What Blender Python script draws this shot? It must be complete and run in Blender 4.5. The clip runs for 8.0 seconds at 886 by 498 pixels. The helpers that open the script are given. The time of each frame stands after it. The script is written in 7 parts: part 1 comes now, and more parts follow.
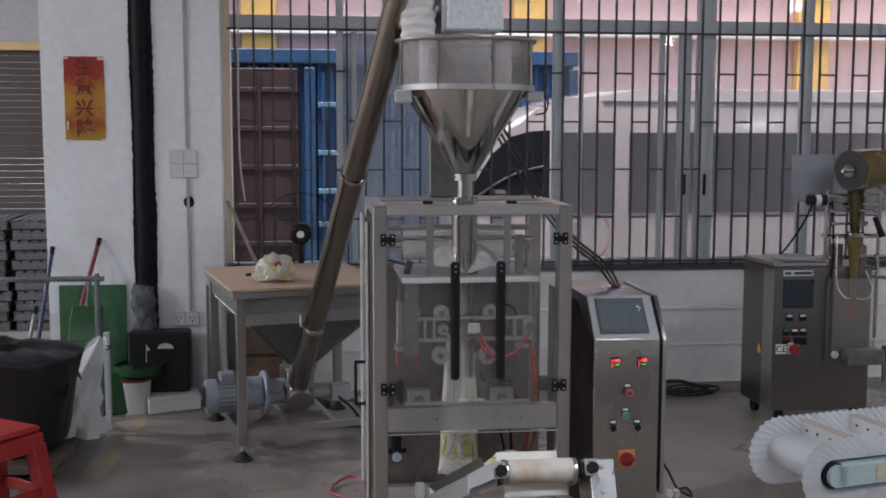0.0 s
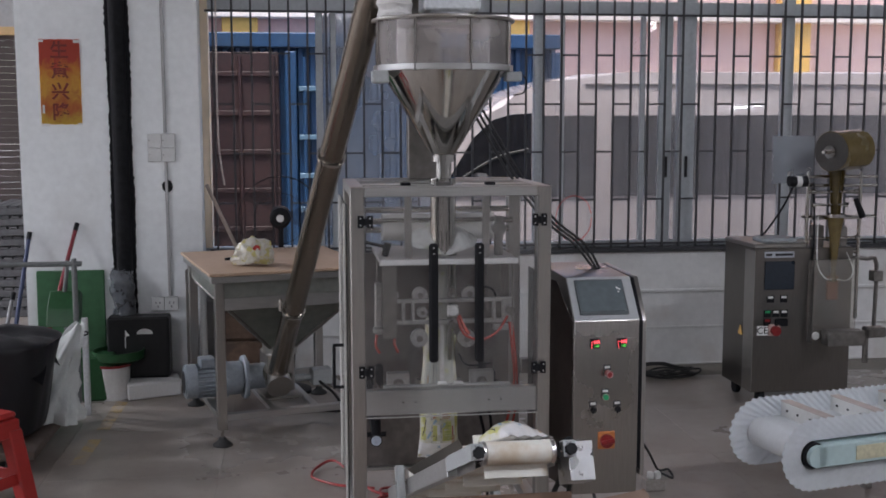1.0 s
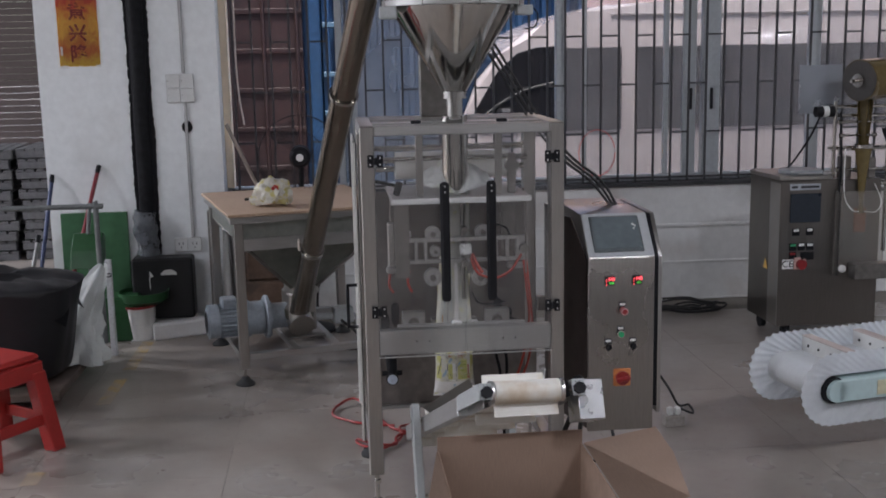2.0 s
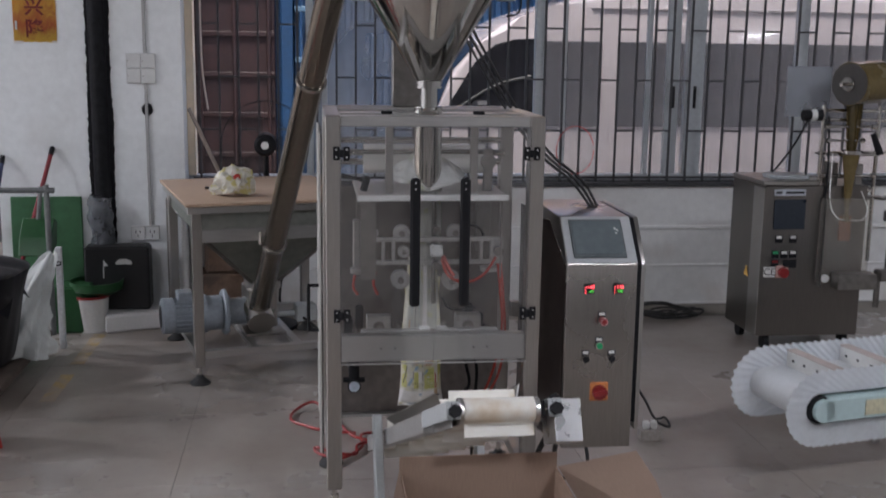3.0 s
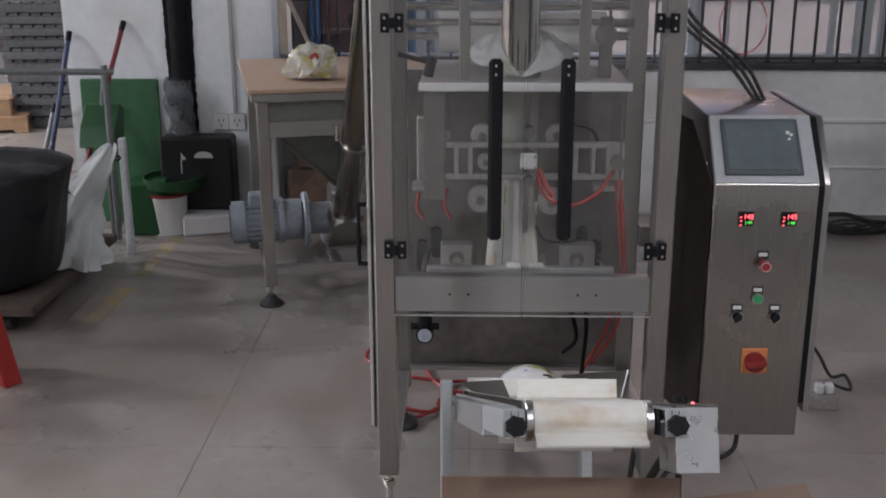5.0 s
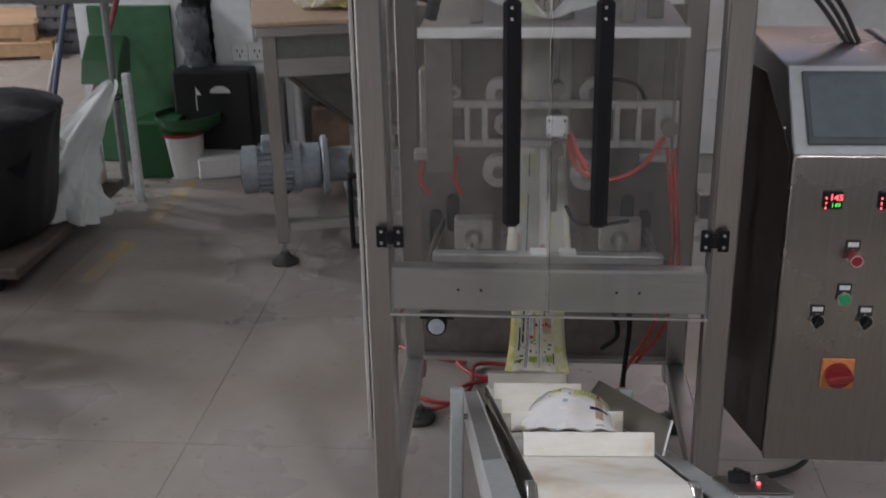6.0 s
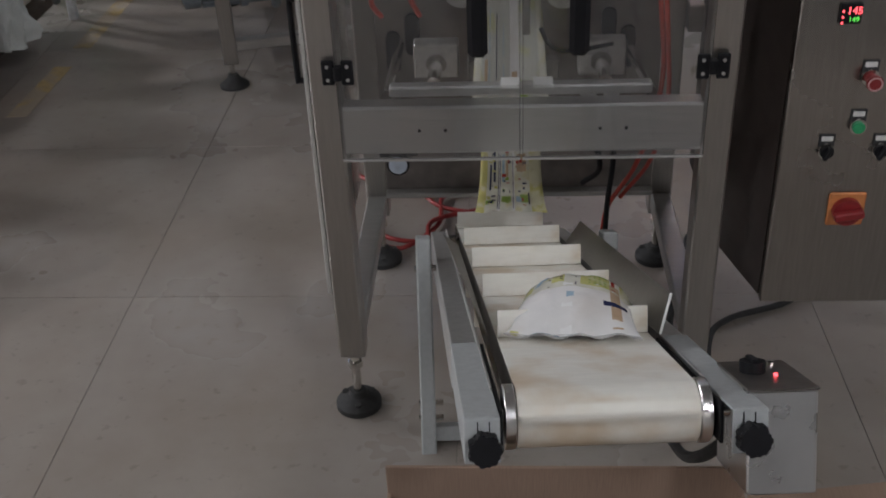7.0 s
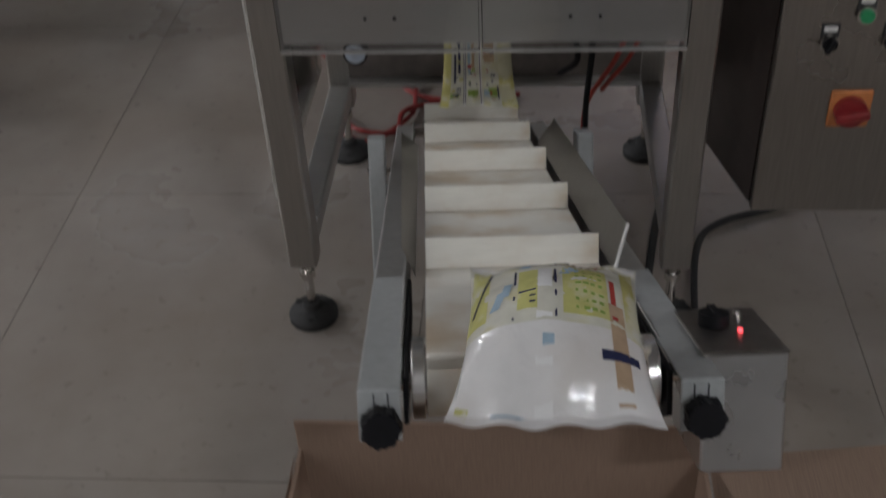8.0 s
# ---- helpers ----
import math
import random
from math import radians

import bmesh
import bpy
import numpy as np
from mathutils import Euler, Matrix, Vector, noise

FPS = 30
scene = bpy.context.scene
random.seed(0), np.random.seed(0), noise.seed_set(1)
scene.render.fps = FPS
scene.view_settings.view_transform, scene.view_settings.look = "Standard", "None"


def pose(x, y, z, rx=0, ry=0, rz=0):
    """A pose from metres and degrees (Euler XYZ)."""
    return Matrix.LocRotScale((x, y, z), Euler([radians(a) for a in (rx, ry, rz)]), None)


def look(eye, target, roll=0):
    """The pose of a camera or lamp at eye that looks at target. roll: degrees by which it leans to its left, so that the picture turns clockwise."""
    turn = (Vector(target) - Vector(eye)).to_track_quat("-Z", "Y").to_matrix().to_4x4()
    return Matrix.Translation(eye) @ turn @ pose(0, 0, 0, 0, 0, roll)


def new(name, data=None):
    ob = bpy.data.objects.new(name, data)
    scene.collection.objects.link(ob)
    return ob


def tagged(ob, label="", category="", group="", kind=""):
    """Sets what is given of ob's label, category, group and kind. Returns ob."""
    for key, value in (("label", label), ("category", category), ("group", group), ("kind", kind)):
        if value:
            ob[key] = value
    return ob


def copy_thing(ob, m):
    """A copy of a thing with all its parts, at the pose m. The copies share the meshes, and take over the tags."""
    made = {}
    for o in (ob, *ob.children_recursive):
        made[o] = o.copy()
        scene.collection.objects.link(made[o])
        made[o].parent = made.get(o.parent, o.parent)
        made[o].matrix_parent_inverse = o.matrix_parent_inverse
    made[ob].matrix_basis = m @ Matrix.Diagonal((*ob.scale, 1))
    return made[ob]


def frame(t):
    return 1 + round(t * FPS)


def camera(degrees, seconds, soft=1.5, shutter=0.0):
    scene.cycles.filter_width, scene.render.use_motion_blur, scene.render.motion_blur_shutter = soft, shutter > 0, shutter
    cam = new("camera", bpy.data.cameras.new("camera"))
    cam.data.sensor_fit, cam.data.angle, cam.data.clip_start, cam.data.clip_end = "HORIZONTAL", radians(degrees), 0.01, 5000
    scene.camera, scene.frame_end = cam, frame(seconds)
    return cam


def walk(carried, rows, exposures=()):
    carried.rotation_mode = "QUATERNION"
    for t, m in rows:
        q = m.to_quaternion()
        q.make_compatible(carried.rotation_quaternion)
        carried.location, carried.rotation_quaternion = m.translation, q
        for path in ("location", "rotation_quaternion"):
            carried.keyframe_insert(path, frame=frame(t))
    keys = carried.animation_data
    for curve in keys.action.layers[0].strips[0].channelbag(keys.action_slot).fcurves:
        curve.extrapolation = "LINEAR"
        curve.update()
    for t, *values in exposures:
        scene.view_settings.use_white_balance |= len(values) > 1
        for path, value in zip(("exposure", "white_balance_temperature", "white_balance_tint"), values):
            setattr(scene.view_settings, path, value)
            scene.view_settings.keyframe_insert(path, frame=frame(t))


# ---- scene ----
cam = camera(44.2, 8.0, 1.7, 0.5)
PATH = [
    (0, (0.097, -0.346, 1.681), (0.33, 1.629, 1.47), 0.1),
    (0.5, (0.104, -0.327, 1.678), (0.36, 1.643, 1.451), 0.2),
    (1, (0.125, -0.319, 1.663), (0.385, 1.65, 1.426), -0.1),
    (1.5, (0.176, -0.308, 1.661), (0.387, 1.66, 1.378), -0.6),
    (1.7, (0.205, -0.311, 1.671), (0.395, 1.655, 1.356), -1.2),
    (2.8, (0.221, -0.102, 1.665), (0.46, 1.844, 1.271), 0.1),
    (3, (0.242, -0.024, 1.656), (0.489, 1.926, 1.286), 0.8),
    (3.5, (0.293, 0.131, 1.633), (0.531, 2.089, 1.303), 0.9),
    (4, (0.461, 0.397, 1.599), (0.49, 2.359, 1.21), 1.0),
    (4.5, (0.516, 0.676, 1.572), (0.482, 2.615, 1.085), -0.3),
    (4.7, (0.521, 0.802, 1.556), (0.477, 2.73, 1.026), -0.2),
    (5.8, (0.624, 1.426, 1.502), (0.508, 3.299, 0.811), -0.9),
    (6, (0.641, 1.527, 1.519), (0.472, 3.381, 0.789), -1.1),
    (6.5, (0.657, 1.669, 1.489), (0.521, 3.447, 0.585), -1.6),
    (7, (0.639, 1.805, 1.481), (0.522, 3.496, 0.419), -2.6),
    (7.5, (0.671, 1.914, 1.458), (0.585, 3.576, 0.349), -3.1),
    (7.8, (0.706, 1.984, 1.440), (0.585, 3.587, 0.244), -3.2),
    (8, (0.735, 2.013, 1.416), (0.585, 3.563, 0.161), -3.3),
]
GRADE = [(0.0, 0.05, 6150, 12), (1.5, 0.08, 6150, 12), (3.5, 0.13, 6180, 12), (4.5, 0.16, 6200, 12), (6.0, 0.03, 6320, 10), (6.5, -0.02, 6350, 9), (7.0, -0.29, 6430, 9), (7.5, -0.42, 6440, 8), (8.0, -0.66, 6500, 8)]
walk(cam, [(t, look(eye, target, roll)) for t, eye, target, roll in PATH], GRADE)

# ---- world and light ----
world = bpy.data.worlds.new("world")
scene.world = world
world.use_nodes = True
wn = world.node_tree
sky = wn.nodes.new("ShaderNodeTexSky")
sky.sky_type = "NISHITA"
sky.sun_disc = False
sky.sun_elevation, sky.sun_rotation = radians(70), radians(205)
sky.air_density, sky.dust_density = 1.2, 3.0
wn.links.new(sky.outputs[0], wn.nodes["Background"].inputs[0])
wn.nodes["Background"].inputs[1].default_value = 0.38

sun = new("sun", bpy.data.lights.new("sun", "SUN"))
sun.data.energy, sun.data.angle, sun.data.color = 6.0, radians(12), (1.0, 0.93, 0.85)
sun.matrix_world = look((0, 0, 10), (0.4, 0.85, 7))

# unseen area lights: ceiling lamps, plus added fill at the left and rear
LAMPS = [(-9.5, -3.0, 4.9, 270), (-9.5, 1.5, 4.9, 390), (-9.5, 6.0, 4.9, 430)] + [(-3.0, -1.2, 4.9, 85), (3.0, -1.2, 4.9, 135)] + [(8.0, 0.5, 4.9, 165)]
LAMPS += [(x, y, 4.9, 60) for y in (-12.0, -19.0) for x in (-6.0, 0.0, 6.0)] + [(-7.5, 9.0, 4.9, 420)]
for lx, ly, lz, watts in LAMPS:
    lamp = new("hall_light", bpy.data.lights.new("hall_light", "AREA"))
    lamp.data.shape, lamp.data.size, lamp.data.size_y = "RECTANGLE", 0.9, 0.5
    lamp.data.energy, lamp.data.color = watts, (0.95, 0.95, 1.0)
    lamp.matrix_world = pose(lx, ly, lz)


# ---- materials ----
def mat(name, base, rough=0.5, metal=0.0, vary=0.15, grain=60.0, stain=3.0, bump=0.0, stretch=(1, 1, 1), other=None, glow=0.0, rvary=0.1, coat=0.0, per_piece=0.0, mask=(0.45, 0.75)):
    """Base colour varied by a fine grain and by large stains towards another colour, with relief from the grain."""
    m = bpy.data.materials.new(name)
    m.use_nodes = True
    t = m.node_tree
    b = t.nodes["Principled BSDF"]
    link = t.links.new
    co = t.nodes.new("ShaderNodeTexCoord")
    mp = t.nodes.new("ShaderNodeMapping")
    mp.inputs["Scale"].default_value = stretch
    source = co.outputs["Object"]
    if per_piece:
        info = t.nodes.new("ShaderNodeObjectInfo")
        shift = t.nodes.new("ShaderNodeVectorMath")
        shift.operation = "MULTIPLY_ADD"
        link(info.outputs["Random"], shift.inputs[0])
        shift.inputs[1].default_value = (37.0, 53.0, 11.0)
        link(source, shift.inputs[2])
        source = shift.outputs[0]
    link(source, mp.inputs[0])
    fine = t.nodes.new("ShaderNodeTexNoise")
    fine.inputs["Scale"].default_value, fine.inputs["Detail"].default_value = grain, 4
    link(mp.outputs[0], fine.inputs["Vector"])
    big = t.nodes.new("ShaderNodeTexNoise")
    big.inputs["Scale"].default_value, big.inputs["Detail"].default_value = stain, 5
    link(source, big.inputs["Vector"])
    lo, hi = [max(c * (1 - vary), 0) for c in base], [min(c * (1 + vary), 1) for c in base]
    r1 = t.nodes.new("ShaderNodeValToRGB")
    r1.color_ramp.elements[0].position, r1.color_ramp.elements[1].position = 0.3, 0.7
    r1.color_ramp.elements[0].color, r1.color_ramp.elements[1].color = (*lo, 1), (*hi, 1)
    link(fine.outputs[0], r1.inputs[0])
    mix = t.nodes.new("ShaderNodeMix")
    mix.data_type = "RGBA"
    r2 = t.nodes.new("ShaderNodeMapRange")
    r2.inputs[1].default_value, r2.inputs[2].default_value = mask
    r2.inputs[4].default_value = 0.8 if other else 0.35
    r2.interpolation_type = "SMOOTHSTEP"
    link(big.outputs[0], r2.inputs[0])
    link(r2.outputs[0], mix.inputs[0])
    link(r1.outputs[0], mix.inputs[6])
    mix.inputs[7].default_value = (*(other or [c * (1 - 1.5 * vary) for c in base]), 1)
    out = mix.outputs[2]
    if per_piece:
        hsv = t.nodes.new("ShaderNodeHueSaturation")
        rr = t.nodes.new("ShaderNodeMapRange")
        rr.inputs[3].default_value, rr.inputs[4].default_value = 1 - per_piece, 1 + per_piece
        link(info.outputs["Random"], rr.inputs[0])
        link(rr.outputs[0], hsv.inputs["Value"])
        link(out, hsv.inputs["Color"])
        out = hsv.outputs[0]
    link(out, b.inputs["Base Color"])
    rm = t.nodes.new("ShaderNodeMapRange")
    rm.inputs[3].default_value, rm.inputs[4].default_value = max(rough - rvary, 0.02), min(rough + rvary, 1)
    link(big.outputs[0], rm.inputs[0])
    link(rm.outputs[0], b.inputs["Roughness"])
    b.inputs["Metallic"].default_value = metal
    b.inputs["Coat Weight"].default_value = coat
    if bump:
        bp = t.nodes.new("ShaderNodeBump")
        bp.inputs["Strength"].default_value, bp.inputs["Distance"].default_value = min(bump, 1), 0.004
        link(fine.outputs[0], bp.inputs["Height"])
        link(bp.outputs[0], b.inputs["Normal"])
    if glow:
        b.inputs["Emission Color"].default_value, b.inputs["Emission Strength"].default_value = (*base, 1), glow
    return m


def clear(name, tint=(1, 1, 1), dust=0.1, dust_colour=(0.6, 0.6, 0.6), gloss=0.02, scale=4.0, index=1.45):
    """A thin clear sheet: seen through, with a Fresnel reflection and a film of dust."""
    m = bpy.data.materials.new(name)
    m.use_nodes = True
    t = m.node_tree
    t.nodes.remove(t.nodes["Principled BSDF"])
    link = t.links.new
    tr = t.nodes.new("ShaderNodeBsdfTransparent")
    tr.inputs[0].default_value = (*tint, 1)
    gl = t.nodes.new("ShaderNodeBsdfGlossy")
    gl.inputs["Roughness"].default_value = gloss
    df = t.nodes.new("ShaderNodeBsdfDiffuse")
    df.inputs[0].default_value = (*dust_colour, 1)
    fr = t.nodes.new("ShaderNodeFresnel")
    fr.inputs[0].default_value = index
    co = t.nodes.new("ShaderNodeTexCoord")
    nz = t.nodes.new("ShaderNodeTexNoise")
    nz.inputs["Scale"].default_value, nz.inputs["Detail"].default_value = scale, 5
    link(co.outputs["Object"], nz.inputs["Vector"])
    mr = t.nodes.new("ShaderNodeMapRange")
    mr.inputs[1].default_value, mr.inputs[2].default_value = 0.3, 0.7
    mr.inputs[3].default_value, mr.inputs[4].default_value = dust * 0.6, dust * 1.4
    link(nz.outputs[0], mr.inputs[0])
    a = t.nodes.new("ShaderNodeMixShader")
    link(mr.outputs[0], a.inputs[0])
    link(tr.outputs[0], a.inputs[1])
    link(df.outputs[0], a.inputs[2])
    c = t.nodes.new("ShaderNodeMixShader")
    link(fr.outputs[0], c.inputs[0])
    link(a.outputs[0], c.inputs[1])
    link(gl.outputs[0], c.inputs[2])
    link(c.outputs[0], t.nodes["Material Output"].inputs[0])
    return m


STEEL = mat("brushed_steel", (0.43, 0.415, 0.392), 0.33, 1.0, 0.06, 22, 2.5, 0.012, (9, 9, 0.6), rvary=0.12)
STEEL_H = mat("brushed_steel_sideways", (0.54, 0.54, 0.53), 0.37, 1.0, 0.07, 22, 5, 0.012, (0.6, 9, 9), rvary=0.16)
POLISHED = mat("polished_steel", (0.62, 0.60, 0.57), 0.10, 1.0, 0.05, 30, 3, rvary=0.04)
DARK_STEEL = mat("dull_steel", (0.27, 0.255, 0.24), 0.40, 1.0, 0.15, 35, 3, 0.05, rvary=0.12)
ALU = mat("milled_aluminium", (0.62, 0.62, 0.61), 0.45, 0.9, 0.08, 70, 5, 0.03)
GREY_PAINT = mat("grey_enamel", (0.42, 0.44, 0.44), 0.45, 0.0, 0.08, 90, 4, 0.05)
MOTOR_PAINT = mat("blue_grey_motor_paint", (0.26, 0.29, 0.32), 0.45, 0.0, 0.12, 60, 6, 0.08)
BLACK = mat("black_plastic", (0.009, 0.009, 0.011), 0.55, 0.0, 0.2, 80, 5)
BLACK.node_tree.nodes["Principled BSDF"].inputs["Specular IOR Level"].default_value = 0.22
RUBBER = mat("black_rubber", (0.03, 0.03, 0.03), 0.7, 0.0, 0.25, 90, 6, 0.1)
WHITE_PLASTIC = mat("white_plastic", (0.72, 0.72, 0.70), 0.4, 0.0, 0.05, 60, 5)
BELT = mat("cream_belt", (0.84, 0.82, 0.75), 0.45, 0.0, 0.04, 26, 9, 0.02, (1, 5, 5), other=(0.60, 0.46, 0.30), mask=(0.42, 0.70))
CARD = mat("cardboard", (0.31, 0.215, 0.16), 0.85, 0.0, 0.10, 30, 5, 0.08, (30, 1, 1))
PLY = mat("plywood", (0.46, 0.33, 0.23), 0.7, 0.0, 0.12, 25, 2.5, 0.05, (1, 10, 1))
RED_HOSE = mat("red_hose", (0.32, 0.03, 0.028), 0.4)
ORANGE_HOSE = mat("orange_hose", (0.46, 0.055, 0.035), 0.4)
ACRYLIC = clear("clear_acrylic", (0.97, 0.97, 0.97), 0.035, (0.55, 0.55, 0.55), 0.03)
SMOKY = clear("scuffed_acrylic", (0.93, 0.91, 0.88), 0.12, (0.5, 0.48, 0.45), 0.06)
GLASS = clear("dusty_window_glass", (0.95, 0.95, 0.95), 0.16, (0.6, 0.58, 0.58), 0.02, 1.5)
GLASS_CLEAN = clear("cleaner_window_glass", (0.97, 0.97, 0.97), 0.05, (0.6, 0.58, 0.58), 0.02, 1.5)
GLASS_DUSTY = clear("very_dusty_window_glass", (0.93, 0.95, 0.97), 0.42, (0.50, 0.53, 0.58), 0.05, 1.5)
PLASTER = mat("white_plaster", (0.82, 0.845, 0.85), 0.85, 0.0, 0.04, 25, 1.6, 0.12, other=(0.62, 0.62, 0.60), mask=(0.55, 0.85))
PLASTER_LOW = mat("stained_white_plaster", (0.70, 0.70, 0.69), 0.85, 0.0, 0.05, 25, 2.6, 0.12, other=(0.52, 0.47, 0.43), mask=(0.5, 0.8))


def floor_material(name, a, b, rough):
    """Worn polished tile: soft cloudy patches, fine mottling and a few dull scuffs, shifted from tile to tile."""
    m = bpy.data.materials.new(name)
    m.use_nodes = True
    t = m.node_tree
    p = t.nodes["Principled BSDF"]
    link = t.links.new
    geo = t.nodes.new("ShaderNodeNewGeometry")
    cloud = t.nodes.new("ShaderNodeTexNoise")
    cloud.inputs["Scale"].default_value, cloud.inputs["Detail"].default_value = 2.2, 2
    mottle = t.nodes.new("ShaderNodeTexNoise")
    mottle.inputs["Scale"].default_value, mottle.inputs["Detail"].default_value = 16, 3
    for n in (cloud, mottle):
        link(geo.outputs["Position"], n.inputs["Vector"])
    add = t.nodes.new("ShaderNodeMath")
    add.operation = "MULTIPLY_ADD"
    link(mottle.outputs[0], add.inputs[0])
    add.inputs[1].default_value = 0.6
    link(cloud.outputs[0], add.inputs[2])
    mr = t.nodes.new("ShaderNodeMapRange")
    mr.inputs[1].default_value, mr.inputs[2].default_value = 0.5, 1.1
    link(add.outputs[0], mr.inputs[0])
    mx = t.nodes.new("ShaderNodeMix")
    mx.data_type = "RGBA"
    mx.inputs[6].default_value, mx.inputs[7].default_value = (*a, 1), (*b, 1)
    link(mr.outputs[0], mx.inputs[0])
    stain = t.nodes.new("ShaderNodeTexNoise")
    stain.inputs["Scale"].default_value, stain.inputs["Detail"].default_value = 1.1, 5
    stain.inputs["Roughness"].default_value = 0.62
    speck = t.nodes.new("ShaderNodeTexNoise")
    speck.inputs["Scale"].default_value, speck.inputs["Detail"].default_value = 34, 4
    colour = mx.outputs[2]
    for n, lo, hi, most, tone in ((stain, 0.38, 0.74, 0.60, (0.285, 0.232, 0.185)), (speck, 0.62, 0.72, 0.45, (0.16, 0.14, 0.12))):
        link(geo.outputs["Position"], n.inputs["Vector"])
        rng = t.nodes.new("ShaderNodeMapRange")
        rng.inputs[1].default_value, rng.inputs[2].default_value, rng.inputs[4].default_value = lo, hi, most
        link(n.outputs[0], rng.inputs[0])
        lay = t.nodes.new("ShaderNodeMix")
        lay.data_type = "RGBA"
        lay.inputs[7].default_value = (*tone, 1)
        link(rng.outputs[0], lay.inputs[0])
        link(colour, lay.inputs[6])
        colour = lay.outputs[2]
    link(colour, p.inputs["Base Color"])
    worn = t.nodes.new("ShaderNodeMapRange")
    worn.inputs[1].default_value, worn.inputs[2].default_value = 0.35, 0.70
    worn.inputs[3].default_value, worn.inputs[4].default_value = rough - 0.07, rough + 0.14
    link(stain.outputs[0], worn.inputs[0])
    link(worn.outputs[0], p.inputs["Roughness"])
    return m


TILE = floor_material("polished_floor_tile", (0.345, 0.315, 0.285), (0.27, 0.238, 0.21), 0.30)
GROUT = mat("floor_joint", (0.22, 0.20, 0.175), 0.9)
# steel base lowered and browned to hold the dark floor's reflection
CAB_STEEL = mat("dark_reflection_brushed_steel", (0.325, 0.302, 0.28), 0.30, 1.0, 0.07, 22, 2.5, 0.012, (9, 9, 0.6), rvary=0.12)
CARRIAGE = mat("worn_aluminium", (0.50, 0.49, 0.475), 0.42, 0.9, 0.14, 60, 5, 0.05)
CONCRETE = mat("concrete", (0.42, 0.40, 0.37), 0.8, 0.0, 0.12, 20, 1.2, 0.1)
CEIL = mat("ceiling_sheet", (0.40, 0.40, 0.41), 0.8, 0.0, 0.08, 15, 1.0)
DARK_WALL = mat("hall_wall", (0.42, 0.42, 0.42), 0.85, 0.0, 0.08, 15, 0.8)
BLACK_PAINT = mat("black_wall_paint", (0.012, 0.012, 0.014), 0.55, 0.0, 0.3, 30, 5, 0.1)
BLACK_PAINT.node_tree.nodes["Principled BSDF"].inputs["Specular IOR Level"].default_value = 0.15
BAR_PAINT = mat("black_grille_paint", (0.04, 0.04, 0.044), 0.5, 0.0, 0.2, 60, 6)
FRAME_PAINT = mat("grey_window_aluminium", (0.47, 0.50, 0.52), 0.45, 0.3, 0.08, 50, 4)


# ---- building helpers ----
WM = {}


def thing(name, label, category, at=(0, 0, 0), turn=0.0, group="", m=None):
    ob = new(name)
    m = m or pose(*at, 0, 0, turn)
    ob.matrix_basis = m
    ob.empty_display_size = 0.1
    WM[ob] = m
    return tagged(ob, label, category, group)


def mesh_of(name, bm, material, smooth=True):
    bmesh.ops.recalc_face_normals(bm, faces=bm.faces)
    me = bpy.data.meshes.new(name)
    bm.to_mesh(me)
    bm.free()
    me.materials.append(material)
    if smooth:
        me.polygons.foreach_set("use_smooth", [True] * len(me.polygons))
        me.set_sharp_from_angle(angle=radians(35))
    return me


def part(name, bm, material, parent, label="", local=False):
    """Links a bmesh, built in the world (or in the thing's own space), as one mesh under a thing or a part."""
    if not local:
        bmesh.ops.transform(bm, matrix=WM[parent].inverted(), verts=bm.verts)
    ob = new(name, mesh_of(name, bm, material))
    ob.parent = parent
    WM[ob] = WM[parent]
    return tagged(ob, label)


def solid(name, bm, material, label, category="", kind="", group="", at=None):
    """A one-mesh thing with its origin at its base."""
    if at is None:
        cs = [v.co for v in bm.verts]
        at = ((min(c.x for c in cs) + max(c.x for c in cs)) / 2, (min(c.y for c in cs) + max(c.y for c in cs)) / 2, min(c.z for c in cs))
    bmesh.ops.translate(bm, vec=-Vector(at), verts=bm.verts)
    ob = new(name, mesh_of(name, bm, material))
    ob.location = at
    WM[ob] = Matrix.Translation(at)
    return tagged(ob, label, category, group, kind)


def B():
    return bmesh.new()


def box(bm, x0, x1, y0, y1, z0, z1, bev=0.002, m=None):
    vs = [bm.verts.new((x, y, z)) for x in (x0, x1) for y in (y0, y1) for z in (z0, z1)]
    fs = [bm.faces.new([vs[i] for i in f]) for f in ((0, 1, 3, 2), (4, 6, 7, 5), (0, 4, 5, 1), (2, 3, 7, 6), (0, 2, 6, 4), (1, 5, 7, 3))]
    if m is not None:
        bmesh.ops.transform(bm, matrix=m, verts=vs)
    if bev:
        es = {e for f in fs for e in f.edges}
        bmesh.ops.bevel(bm, geom=list(es), offset=bev, segments=1, affect="EDGES", profile=0.5)
    return bm


def rod(bm, p, q, r, seg=14, r2=None, caps=True):
    p, q = Vector(p), Vector(q)
    turn = (q - p).to_track_quat("Z", "Y").to_matrix()
    r2 = r if r2 is None else r2
    a, b = [], []
    for i in range(seg):
        w = 2 * math.pi * i / seg
        d = turn @ Vector((math.cos(w), math.sin(w), 0))
        a.append(bm.verts.new(p + d * r))
        b.append(bm.verts.new(q + d * r2))
    for i in range(seg):
        j = (i + 1) % seg
        bm.faces.new((a[i], a[j], b[j], b[i]))
    if caps:
        bm.faces.new(a[::-1])
        bm.faces.new(b)
    return bm


